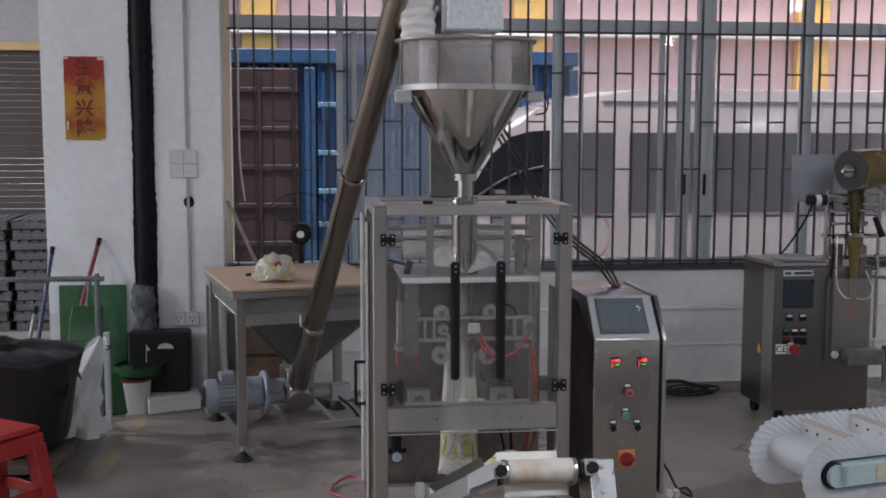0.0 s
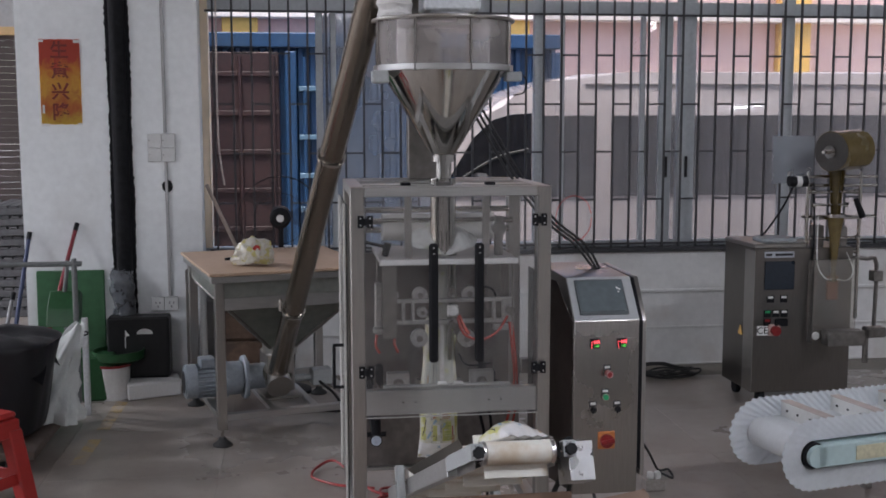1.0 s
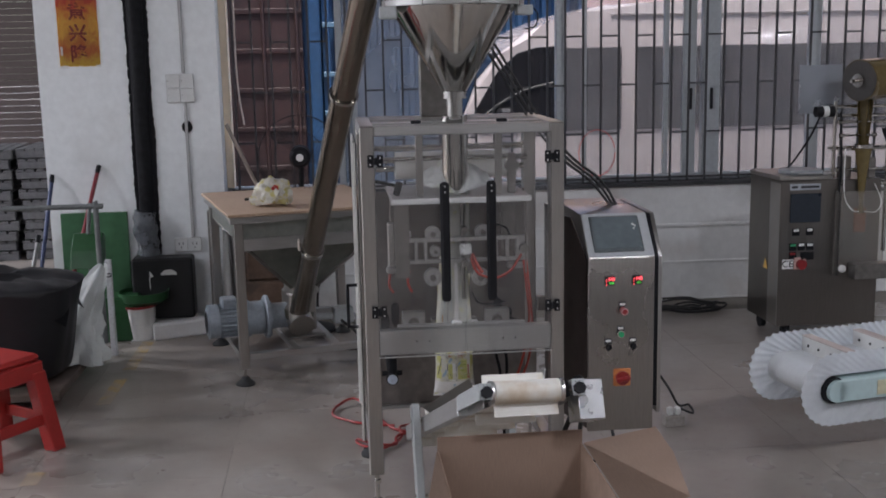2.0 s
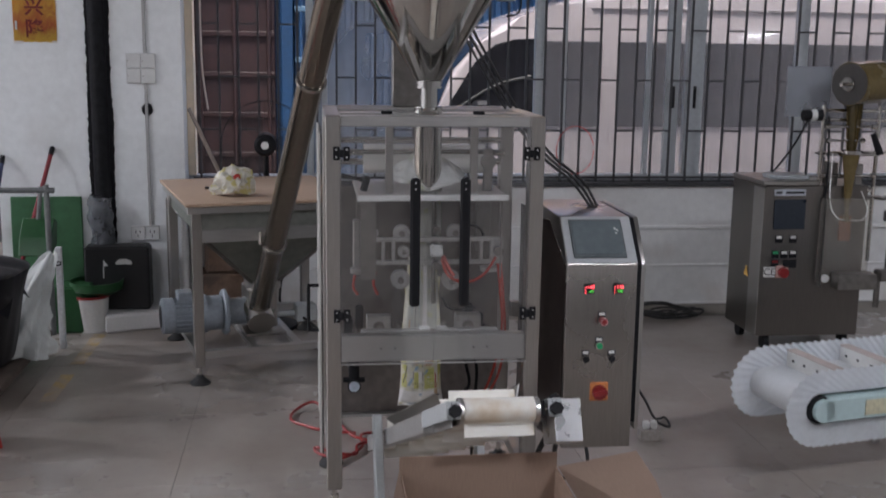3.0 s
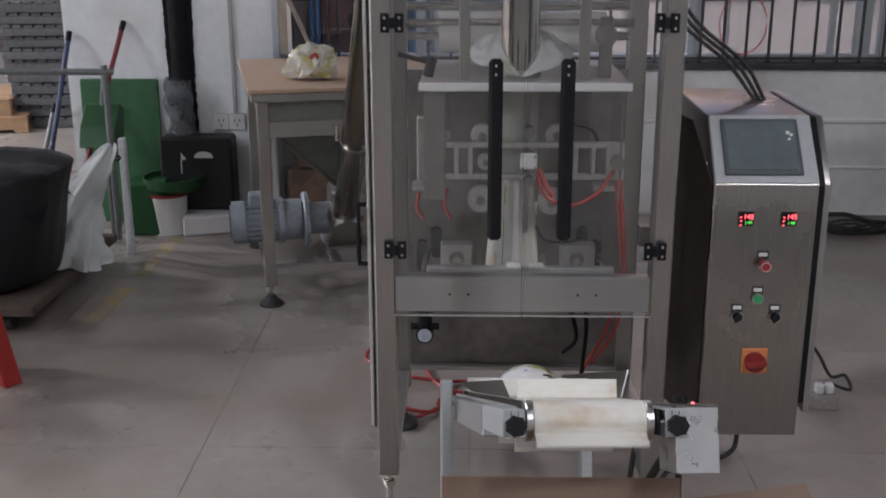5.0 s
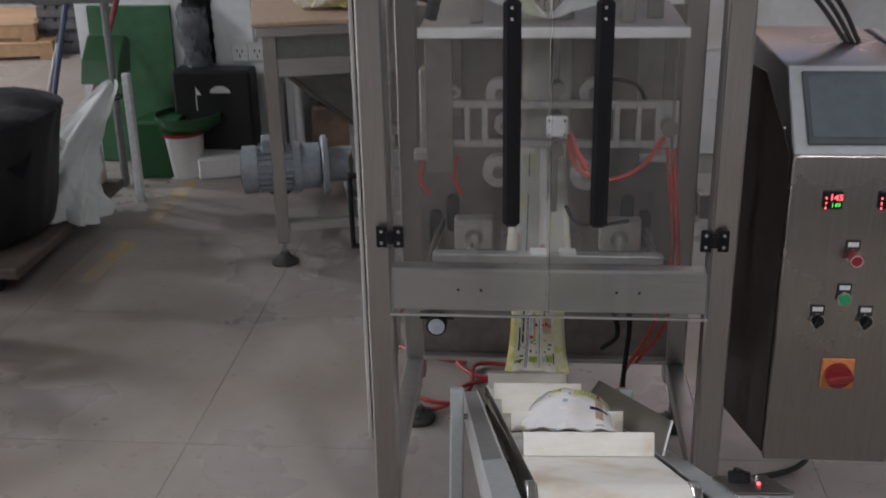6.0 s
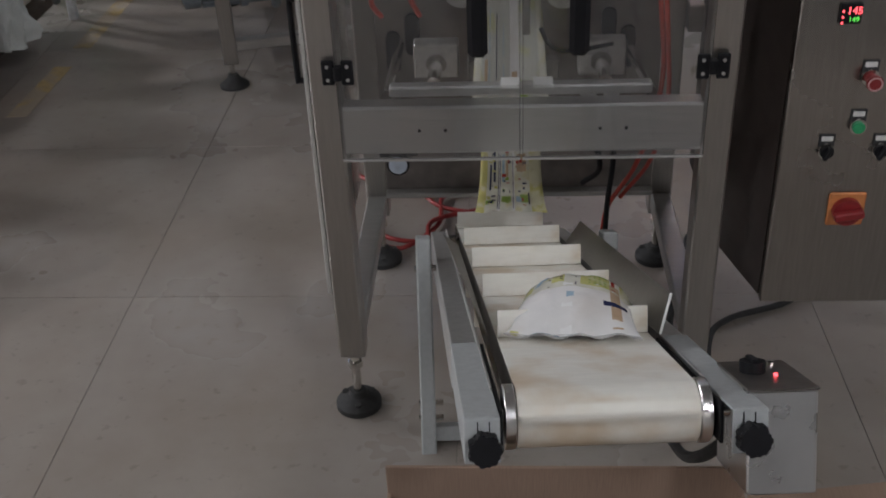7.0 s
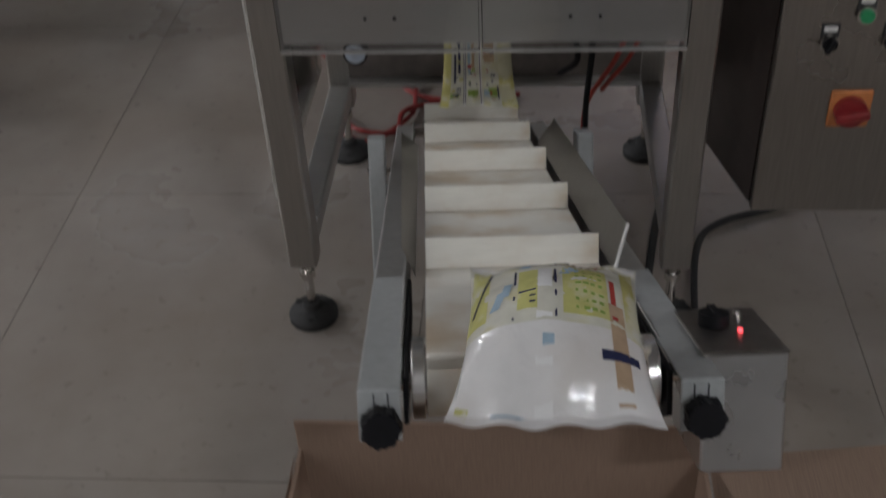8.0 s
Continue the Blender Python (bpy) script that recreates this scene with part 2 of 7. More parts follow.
def smooth_line(pts, n=6):
    """Points along a Catmull-Rom line through pts."""
    P = [Vector(p) for p in pts]
    P = [2 * P[0] - P[1]] + P + [2 * P[-1] - P[-2]]
    out = []
    for i in range(1, len(P) - 2):
        for k in range(n):
            u = k / n
            a, b, c, d = P[i - 1:i + 3]
            out.append(0.5 * (2 * b + (c - a) * u + (2 * a - 5 * b + 4 * c - d) * u * u + (3 * b - a - 3 * c + d) * u ** 3))
    return out + [P[-2]]


def sweep(bm, pts, r, seg=8, n=6):
    pts = smooth_line(pts, n) if n else [Vector(p) for p in pts]
    rings, up = [], Vector((0.31, 0.2, 0.93))
    for i, p in enumerate(pts):
        d = (pts[min(i + 1, len(pts) - 1)] - pts[max(i - 1, 0)]).normalized()
        s = d.cross(up).normalized()
        u = s.cross(d)
        rings.append([bm.verts.new(p + (s * math.cos(w) + u * math.sin(w)) * r) for w in [2 * math.pi * k / seg for k in range(seg)]])
    for a, b in zip(rings, rings[1:]):
        for k in range(seg):
            bm.faces.new((a[k], a[(k + 1) % seg], b[(k + 1) % seg], b[k]))
    bm.faces.new(rings[0][::-1])
    bm.faces.new(rings[-1])
    return bm


def lathe(bm, prof, c=(0, 0, 0), seg=40, m=None, closed=False):
    """Revolves (radius, height) pairs round the z axis at c."""
    rings, made = [], []
    for r, z in prof:
        ring = [bm.verts.new((c[0] + r * math.cos(2 * math.pi * k / seg), c[1] + r * math.sin(2 * math.pi * k / seg), c[2] + z)) for k in range(seg)]
        rings.append(ring)
        made += ring
    pairs = list(zip(rings, rings[1:])) + ([(rings[-1], rings[0])] if closed else [])
    for a, b in pairs:
        for k in range(seg):
            bm.faces.new((a[k], a[(k + 1) % seg], b[(k + 1) % seg], b[k]))
    if not closed:
        if prof[0][0] > 1e-5:
            bm.faces.new(rings[0][::-1])
        if prof[-1][0] > 1e-5:
            bm.faces.new(rings[-1])
    if m is not None:
        bmesh.ops.transform(bm, matrix=m, verts=made)
    return bm


def prism(bm, poly, lo, hi, axis="x", bev=0.0, m=None):
    """Extrudes a polygon given in the two other axes, in their order, from lo to hi along the axis."""
    def at(a, b, h):
        return {"x": (h, a, b), "y": (a, h, b), "z": (a, b, h)}[axis]
    a = [bm.verts.new(at(u, v, lo)) for u, v in poly]
    b = [bm.verts.new(at(u, v, hi)) for u, v in poly]
    n = len(poly)
    fs = [bm.faces.new(a[::-1]), bm.faces.new(b)] + [bm.faces.new((a[i], a[(i + 1) % n], b[(i + 1) % n], b[i])) for i in range(n)]
    if m is not None:
        bmesh.ops.transform(bm, matrix=m, verts=a + b)
    if bev:
        bmesh.ops.bevel(bm, geom=list({e for f in fs for e in f.edges}), offset=bev, segments=1, affect="EDGES", profile=0.5)
    return bm


def grid(bm, fn, nu, nv):
    """A sheet of nu by nv quads whose points are fn(u, v)."""
    rows = [[bm.verts.new(fn(i / nu, j / nv)) for j in range(nv + 1)] for i in range(nu + 1)]
    for i in range(nu):
        for j in range(nv):
            bm.faces.new((rows[i][j], rows[i + 1][j], rows[i + 1][j + 1], rows[i][j + 1]))
    return bm


def thicken(bm, t):
    bmesh.ops.solidify(bm, geom=bm.faces[:], thickness=t)
    return bm


def writing(text, size, m, material, parent, name="lettering", label="", depth=0.0004, bold=0.0):
    """Raised letters with their centre at m, which lies in the parent's space, facing its -y."""
    cu = bpy.data.curves.new(name, "FONT")
    cu.body, cu.size, cu.align_x, cu.align_y, cu.extrude, cu.offset = text, size, "CENTER", "CENTER", depth, bold
    tmp = bpy.data.objects.new(name, cu)
    me = bpy.data.meshes.new_from_object(tmp)
    bpy.data.objects.remove(tmp)
    me.transform(m @ pose(0, 0, 0, 90, 0, 0))
    me.materials.clear()
    me.materials.append(material)
    ob = new(name, me)
    ob.parent = parent
    WM[ob] = WM[parent]
    return tagged(ob, label)


# ---- structure ----
def structure(name, boxes, material, label, bev=0.0, parent=None):
    bm = B()
    for b in boxes:
        box(bm, *b, bev)
    if parent:
        return part(name, bm, material, parent, label)
    return solid(name, bm, material, label, "structure", "structure", at=(0, 0, 0))


floor = structure("floor", [(-12, 9, -23, 6.9, -0.15, -0.003), (-12, -1.3, 6.9, 14.2, -0.15, -0.003)], GROUT, "polished beige floor tiles with thin dark joints")
wall_north = structure("wall_north", [(-0.472, 9, 6.70, 6.90, 0, 0.80), (-0.472, 9, 6.70, 6.90, 3.3, 5.2), (6, 9, 6.70, 6.90, 0.80, 3.3)], PLASTER_LOW, "low stained white plaster wall under the barred window")
structure("ledge", [(-0.47, 5.99, 6.684, 6.70, 0.500, 0.522), (-0.47, 5.99, 6.690, 6.70, 0.252, 0.268), (-0.47, 5.99, 6.688, 6.70, 0.0, 0.012)], PLASTER_LOW, "", 0.003, wall_north)
structure("sill", [(-0.472, 6, 6.672, 6.905, 0.778, 0.806)], BAR_PAINT, "thin dark window sill", 0.003, wall_north)

bm = B()
grid(bm, lambda u, v: (-1.535 + 1.063 * u, 6.547 + 0.004 * noise.noise((u * 6, v * 14, 0)), 5.2 * v), 24, 60)
box(bm, -1.535, -0.472, 6.553, 7.0, 0, 5.2, 0.006)
column = solid("wall_column", bm, PLASTER, "white plastered wide column with scuffed edges", "structure", "structure", at=(0, 0, 0))
structure("wall_hall_east", [(-1.535, -1.30, 7.0, 14.2, 0, 5.2)], DARK_WALL, "plain wall of the hall behind")
structure("wall_west", [(-12.2, -12.0, -23, 14.2, 0, 5.2)], DARK_WALL, "plain hall wall")
structure("wall_east", [(9.0, 9.2, -23, 6.9, 0, 5.2)], DARK_WALL, "plain hall wall")
structure("wall_south", [(-12, 9, -23.2, -23.0, 0, 5.2)], DARK_WALL, "plain hall wall")
structure("wall_hall_north", [(-12, -1.30, 14.0, 14.2, 2.80, 5.2)], DARK_WALL, "plain wall above the shutter")
structure("ceiling", [(-12.2, 9.2, -23.2, 6.9, 5.2, 5.3), (-12.2, -1.3, 6.9, 14.2, 5.2, 5.3)], CEIL, "plain grey ceiling")

# roller shutter of the hall behind
SHUTTER = mat("brown_shutter", (0.075, 0.058, 0.054), 0.8, 0.0, 0.12, 30, 2)
bm = B()
for k in range(35):
    box(bm, -11.9, -1.6, 14.0 + 0.012 * (k % 2), 14.05, 0.08 * k, 0.08 * k + 0.077, 0.008)
solid("roller_shutter", bm, SHUTTER, "closed dark brown ribbed roller shutter", "shutter", "structure")
structure("lintel", [(-11.9, -1.6, 13.93, 13.998, 2.70, 2.80)], mat("worn_yellow_paint", (0.62, 0.42, 0.20), 0.6), "yellow painted lintel over the shutter", 0.004)

# black paint strip and drain pipe on the column
bm = B()
rng = random.Random(4)
pts = [(z, rng.uniform(-0.004, 0.004) + 0.004 * math.sin(z * 5), rng.uniform(-0.004, 0.004) + 0.003 * math.sin(z * 7)) for z in np.linspace(0.47, 5.19, 260)]
front, back = [], []
for z, a, b in pts:
    front.append((bm.verts.new((-1.012 + a, 6.5385, z)), bm.verts.new((-0.874 + b, 6.5385, z))))
    back.append((bm.verts.new((-1.012 + a, 6.5545, z)), bm.verts.new((-0.874 + b, 6.5545, z))))
for i in range(len(pts) - 1):
    bm.faces.new((front[i][0], front[i][1], front[i + 1][1], front[i + 1][0]))
    bm.faces.new((front[i][0], front[i + 1][0], back[i + 1][0], back[i][0]))
    bm.faces.new((front[i][1], back[i][1], back[i + 1][1], front[i + 1][1]))
part("paint_strip", bm, BLACK_PAINT, column, "ragged band of black paint")
bm = B()
rod(bm, (-0.945, 6.545, 0.40), (-0.945, 6.545, 5.19), 0.05, 20)
solid("drain_pipe", bm, BLACK_PAINT, "black painted drain pipe down the white column", "pipe", "structure")
bm = B()
sweep(bm, [(-0.955 + 0.01 * math.sin(k), 6.50, 0.45 + 0.05 * k) for k in range(7)], 0.068, 14, 3)
for v in bm.verts:
    v.co += Vector((noise.noise(v.co * 18), noise.noise(v.co * 18 + Vector((5, 0, 0))), 0)) * 0.02
solid("plastic_wrap", bm, clear("grey_plastic_film", (0.5, 0.52, 0.55), 0.45, (0.30, 0.32, 0.35), 0.2, 14), "crumpled grey plastic film round the pipe", "plastic wrap")

# ---- window ----
window = structure("window_1", [(-0.472, 6, 6.766, 6.844, 2.345, 2.425), (-0.472, 6, 6.775, 6.835, 0.806, 0.845), (-0.472, 6, 6.775, 6.835, 3.25, 3.3)], FRAME_PAINT, "grey aluminium sliding window, dusty, behind a black steel grille", 0.003)
# outdoor sunlight is put into the jamb's cream colour
structure("jamb", [(-0.471, -0.425, 6.74, 6.86, 0.845, 3.25)], mat("sunlit_jamb_paint", (0.88, 0.74, 0.56), 0.6, 0, 0.05, 20, 2), "pale jamb, sunlight put into its cream colour", 0.003, window)
for x0, x1, y0, y1 in [(0.245, 0.290, 6.775, 6.835), (1.670, 1.725, 6.775, 6.835), (2.655, 2.768, 6.77, 6.84), (3.386, 3.457, 6.775, 6.835), (4.55, 4.62, 6.775, 6.835), (5.6, 5.67, 6.775, 6.835)]:
    structure("mullion", [(x0, x1, y0, y1, 0.845, 3.25)], FRAME_PAINT, "", 0.003, window)
for x0, x1 in [(1.850, 1.875), (2.395, 2.425), (2.527, 2.612), (0.34, 0.375), (1.02, 1.05)]:
    structure("sash_stile", [(x0, x1, 6.79, 6.825, 0.845, 2.345)], FRAME_PAINT, "", 0.002, window)
for x in (2.57, 2.71):
    structure("sash_handle", [(x - 0.008, x + 0.008, 6.755, 6.772, 1.27, 1.41)], BLACK, "black sash handle", 0.003, window)
for x0, x1, mt in [(0.292, 1.015, GLASS_DUSTY), (1.728, 2.392, GLASS), (2.43, 2.652, GLASS), (2.771, 3.383, GLASS), (3.46, 4.547, GLASS), (4.623, 5.597, GLASS)]:
    p = structure("pane", [(x0, x1, 6.802, 6.806, 0.846, 2.344)], mt, "", 0, window)
    p.visible_shadow = False
for x0, x1 in [(-0.428, 0.243), (0.292, 1.668), (1.728, 2.652), (2.771, 3.383), (3.46, 4.547), (4.623, 5.597)]:
    p = structure("pane", [(x0, x1, 6.802, 6.806, 2.427, 3.249)], GLASS_CLEAN, "", 0, window)
    p.visible_shadow = False

grille = thing("window_grille", "black steel window grille with staggered rungs", "window grille", (2, 6.72, 0.806))
tagged(grille, kind="structure")
STEP = 0.1172
bars = [1.835 + STEP * k for k in range(-19, 27)]
for x in bars:
    bm = B()
    box(bm, x - 0.0065, x + 0.0065, 6.712, 6.725, 0.806, 3.29, 0)
    part("bar", bm, BAR_PAINT, grille)
for k, (a, b) in enumerate(zip(bars, bars[1:])):
    for z in ((2.073, 1.445) if k % 2 else (1.757, 1.129)):
        bm = B()
        box(bm, a + 0.0065, b - 0.0065, 6.713, 6.724, z - 0.006, z + 0.006, 0)
        part("rung", bm, BAR_PAINT, grille)
for z in (2.335, 0.83):
    bm = B()
    box(bm, -0.44, 5.99, 6.726, 6.736, z - 0.007, z + 0.007, 0)
    part("rail", bm, BAR_PAINT, grille)

# ---- hall lamps mirrored in the window ----
BULB = mat("lamp_glow", (1.0, 0.97, 0.94), 0.4, glow=26.0)
for x, y in ((1.0, -7.0), (7.55, -8.6), (7.3, -2.0), (-5.2, -7.8)):
    pend = thing("pendant_lamp", "lit hanging lamp with a grey metal shade", "lamp", (x, y, 3.6), group="hanging hall lamps")
    bm = B()
    rod(bm, (x, y, 3.85), (x, y, 5.199), 0.008, 8)
    part("cord", bm, RUBBER, pend)
    bm = B()
    lathe(bm, [(0.03, 3.88), (0.10, 3.80), (0.17, 3.66), (0.165, 3.66), (0.095, 3.79), (0.03, 3.87)], (x, y, 0), 28, closed=True)
    part("shade", bm, GREY_PAINT, pend)
    bm = B()
    bmesh.ops.create_uvsphere(bm, u_segments=20, v_segments=12, radius=0.10)
    bmesh.ops.translate(bm, vec=(x, y, 3.60), verts=bm.verts)
    part("bulb", bm, BULB, pend, "glowing white bulb")

# ---- outside ----
ground = structure("ground", [(-60, 60, 6.9, 90, -0.30, -0.16), (-60, -12.2, -60, 6.9, -0.30, -0.16), (9.2, 60, -60, 6.9, -0.30, -0.16), (-12.2, 9.2, -60, -23.2, -0.30, -0.16)], CONCRETE, "grey concrete yard")
PINK = mat("pink_wall", (0.80, 0.56, 0.51), 0.8, 0.0, 0.05, 15, 1.0)
YELLOW = mat("yellow_wall_paint", (0.75, 0.46, 0.12), 0.7, 0.0, 0.08, 15, 1.0)
building = thing("building", "pink rendered building with yellow pillars and pale bands", "building", (4, 14, -0.16))
bm = B()
box(bm, -1.2, 14, 13.2, 16, -0.16, 6.0, 0)
part("wall", bm, PINK, building)
for x in (-0.75, 2.55, 6.2, 9.5):
    bm = B()
    box(bm, x, x + 0.42, 13.05, 13.198, -0.16, 6.0, 0.01)
    part("pillar", bm, YELLOW, building, "yellow painted pillar")
for z0, z1 in ((2.86, 2.95), (3.5, 3.62)):
    bm = B()
    box(bm, -1.2, 14, 12.98, 13.19, z0, z1, 0.01)
    part("band", bm, mat("pale_band", (0.8, 0.72, 0.66), 0.7), building, "pale moulded band")

RUST = mat("rust_red_paint", (0.026, 0.009, 0.009), 0.6, 0.0, 0.25, 18, 2.5, 0.1, other=(0.018, 0.010, 0.010))
BLUE = mat("blue_container_paint", (0.014, 0.052, 0.125), 0.5, 0.1, 0.15, 20, 2.0, 0.05, other=(0.025, 0.055, 0.10))
cont = thing("shipping_container", "blue corrugated shipping container with a rust-red door", "container", (1.0, 12.4, -0.16))
bm = B()
n = 60
prof = []
for k in range(n):
    x = -0.95 + 3.85 * k / n
    prof += [(x, 11.30 if k % 2 else 11.34)]
    prof += [(x + 3.85 / n * 0.7, 11.30 if k % 2 else 11.34)]
prism(bm, prof + [(2.9, 12.9), (-0.95, 12.9)], -0.16, 2.50, "z")
part("body", bm, BLUE, cont)
for x0, x1, y0, y1, z0, z1 in [(-0.97, 2.92, 11.22, 11.36, 2.40, 2.55), (-0.97, 2.92, 11.22, 11.36, -0.16, 0.0), (-0.97, -0.87, 11.22, 11.36, 0, 2.36), (2.82, 2.92, 11.22, 11.36, 0, 2.36), (0.0, 0.12, 11.22, 11.30, 0, 2.36)]:
    bm = B()
    box(bm, x0, x1, y0, y1, z0, z1, 0.01)
    part("rail", bm, BLUE, cont)
bm = B()
box(bm, -0.86, -0.06, 11.22, 11.29, 0.0, 2.35, 0.01)
door = part("door", bm, RUST, cont, "rust-red door with ribs")
for x in (-0.80, -0.46, -0.12):
    bm = B()
    rod(bm, (x, 11.19, 0.05), (x, 11.19, 2.3), 0.02)
    part("lock_rod", bm, RUST, door)
for z in (0.5, 0.9, 1.3, 1.7, 2.1):
    bm = B()
    box(bm, -0.86, -0.06, 11.195, 11.22, z, z + 0.05, 0.005)
    part("rib", bm, RUST, door)
bm = B()
rod(bm, (0.20, 11.17, 0.05), (0.20, 11.17, 2.3), 0.018)
part("lock_rod", bm, BLUE, cont)
for z in (0.7, 1.05, 1.45, 1.95):
    bm = B()
    box(bm, 0.14, 0.34, 11.15, 11.29, z, z + 0.05, 0.005)
    part("hinge", bm, mat("pale_blue_paint", (0.08, 0.15, 0.22), 0.5), cont, "pale blue hinge")

VAN_WHITE = mat("white_car_paint", (0.36, 0.325, 0.325), 0.25, 0.0, 0.03, 5, 0.7, coat=0.6)
CAR_GLASS = mat("dark_car_glass", (0.035, 0.035, 0.04), 0.10, 0.0, 0.1, 5, 1, coat=0.5)
SCREEN_GLASS = mat("black_windscreen_glass", (0.010, 0.010, 0.012), 0.05, 0.0, 0.2, 5, 2)
van = thing("minibus", "white minibus with dark windows parked in the yard", "minibus", (4, 9.8, -0.16))
side = [(1.25, 0.25), (1.22, 0.85), (1.335, 1.13), (1.46, 1.44), (1.655, 1.655), (1.85, 1.81), (2.0, 1.88), (2.29, 1.985), (2.54, 2.045), (2.985, 2.065), (7.0, 2.08), (7.25, 1.85), (7.3, 0.25)]
bm = B()
prism(bm, side, 9.0, 10.7, "y")
bmesh.ops.bevel(bm, geom=[e for e in bm.edges if abs(e.verts[0].co.y - e.verts[1].co.y) < 0.01], offset=0.05, segments=4, affect="EDGES", profile=0.5)
part("body", bm, VAN_WHITE, van)
bm = B()
prism(bm, [(1.375, 1.14), (1.49, 1.43), (1.67, 1.635), (1.655, 1.66), (1.455, 1.445), (1.33, 1.135)], 9.12, 10.58, "y", 0.003)
part("windscreen", bm, SCREEN_GLASS, van)
bm = B()
prism(bm, [(1.37, 1.00), (1.42, 1.17), (1.62, 1.50), (1.79, 1.655), (1.95, 1.70), (2.13, 1.71), (2.13, 1.00)], 8.985, 8.999, "y", 0.004)
cab_window = part("front_window", bm, SCREEN_GLASS, van, "black front side window")
# strip standing in for the dashboard's highlight streak in the dark glass
bm = B()
sweep(bm, [(1.40, 8.981, 1.06), (1.62, 8.981, 1.22), (1.85, 8.981, 1.34), (2.10, 8.981, 1.40)], 0.012, 6, 4)
part("dash_streak", bm, RUBBER, cab_window)
for x0, x1 in ((2.175, 2.70), (2.84, 4.42), (4.46, 5.60), (5.64, 6.90)):
    bm = B()
    box(bm, x0, x1, 8.985, 8.999, 0.985, 1.69, 0.004)
    part("window", bm, CAR_GLASS, van)
for x in (2.1, 5.9):
    bm = B()
    rod(bm, (x, 8.97, 0.16), (x, 9.18, 0.16), 0.32, 28)
    w = part("wheel", bm, RUBBER, van)
    bm = B()
    rod(bm, (x, 8.955, 0.16), (x, 8.985, 0.16), 0.19, 24)
    part("rim", bm, ALU, w)
bm = B()
box(bm, 1.60, 1.74, 8.80, 8.99, 1.02, 1.20, 0.03)
part("mirror", bm, BLACK, van)
bm = B()
box(bm, 2.6, 6.9, 8.985, 9.0, 1.955, 1.975, 0.004)
part("gutter", bm, VAN_WHITE, van)


# ---- packing machine ----
XL, XR, YF, YB, ZT = 0.302, 1.030, 3.530, 4.140, 1.423
P = 0.052
machine = thing("packing_machine", "stainless steel vertical packing machine with clear doors and rubber feet", "packing machine", (0.666, 3.83, 0))
for x in (XL, XR - P):
    for y in (YF, YB - P):
        bm = B()
        box(bm, x, x + P, y, y + P, 0.14, ZT - 0.0, 0.004)
        post = part("post", bm, STEEL, machine)
        cx, cy = x + P / 2, y + P / 2
        bm = B()
        rod(bm, (cx, cy, 0.025), (cx, cy, 0.145), 0.009)
        rod(bm, (cx, cy, 0.10), (cx, cy, 0.115), 0.015, 6)
        part("stud", bm, POLISHED, post)
        bm = B()
        lathe(bm, [(0.0, 0.0), (0.047, 0.0), (0.047, 0.012), (0.040, 0.02), (0.020, 0.028), (0.016, 0.04), (0.0, 0.04)], (cx, cy, 0), 28)
        for w in (0.6, 2.7, 4.8):
            rod(bm, (cx + 0.032 * math.cos(w), cy + 0.032 * math.sin(w), 0.012), (cx + 0.032 * math.cos(w), cy + 0.032 * math.sin(w), 0.026), 0.007, 8)
        part("foot", bm, RUBBER, post, "round black rubber foot")
for x0, x1, y0, y1 in [(XL + P, XR - P, YF, YF + P), (XL + P, XR - P, YB - P, YB), (XL, XL + P, YF + P, YB - P), (XR - P, XR, YF + P, YB - P)]:
    bm = B()
    box(bm, x0, x1, y0, y1, ZT - 0.036, ZT, 0.003)
    part("top_beam", bm, STEEL_H, machine)
for y0, y1 in [(3.70, 3.80), (3.99, 4.03)]:
    bm = B()
    box(bm, XL + P, XR - P, y0, y1, ZT - 0.012, ZT - 0.002, 0.002)
    part("top_plate", bm, STEEL_H, machine)
for x in (0.49, 0.80):
    bm = B()
    box(bm, x, x + 0.035, 3.595, 3.63, ZT + 0.001, ZT + 0.012, 0.002)
    part("latch", bm, BLACK, machine, "small black latch")
# wide front beam and lower beams
bm = B()
box(bm, XL + P - 0.004, XR - P + 0.004, 3.536, 3.576, 0.594, 0.685, 0.004)
beam = part("front_beam", bm, STEEL_H, machine, "wide brushed cross beam")
for x in (0.487, 0.533, 0.803, 0.848):
    bm = B()
    rod(bm, (x, 3.5345, 0.640), (x, 3.542, 0.640), 0.0032, 8)
    part("screw_hole", bm, BLACK, beam)
for x0, x1, y0, y1 in [(XL + 0.003, XL + P - 0.003, YF + P, YB - P), (XR - P + 0.003, XR - 0.003, YF + P, YB - P)]:
    bm = B()
    box(bm, x0, x1, y0, y1, 0.16, 0.20, 0.003)
    part("lower_beam", bm, STEEL_H, machine)
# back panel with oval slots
# brown-grey steel set darker, carrying the shade inside the machine
PANEL_STEEL = mat("shaded_brown_steel", (0.20, 0.18, 0.168), 0.38, 0.8, 0.16, 30, 4, 0.04, rvary=0.14)
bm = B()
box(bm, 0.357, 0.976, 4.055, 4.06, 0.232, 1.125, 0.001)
panel = part("back_panel", bm, PANEL_STEEL, machine, "plain steel back panel with the inner shade in its colour")
bm = B()
box(bm, 0.357, 0.976, 4.03, 4.0545, 0.225, 0.238, 0.002)
part("panel_lip", bm, STEEL_H, panel)
for x, z in ((0.395, 0.582), (0.438, 0.622), (0.861, 0.627), (0.903, 0.586)):
    bm = B()
    prism(bm, [(x + 0.016 * math.cos(a), z + 0.016 * math.sin(a) + (0.031 if math.sin(a) > 0 else -0.031)) for a in np.linspace(0.02, 2 * math.pi, 20, endpoint=False)], 4.044, 4.054, "y")
    part("slot", bm, BLACK, panel)
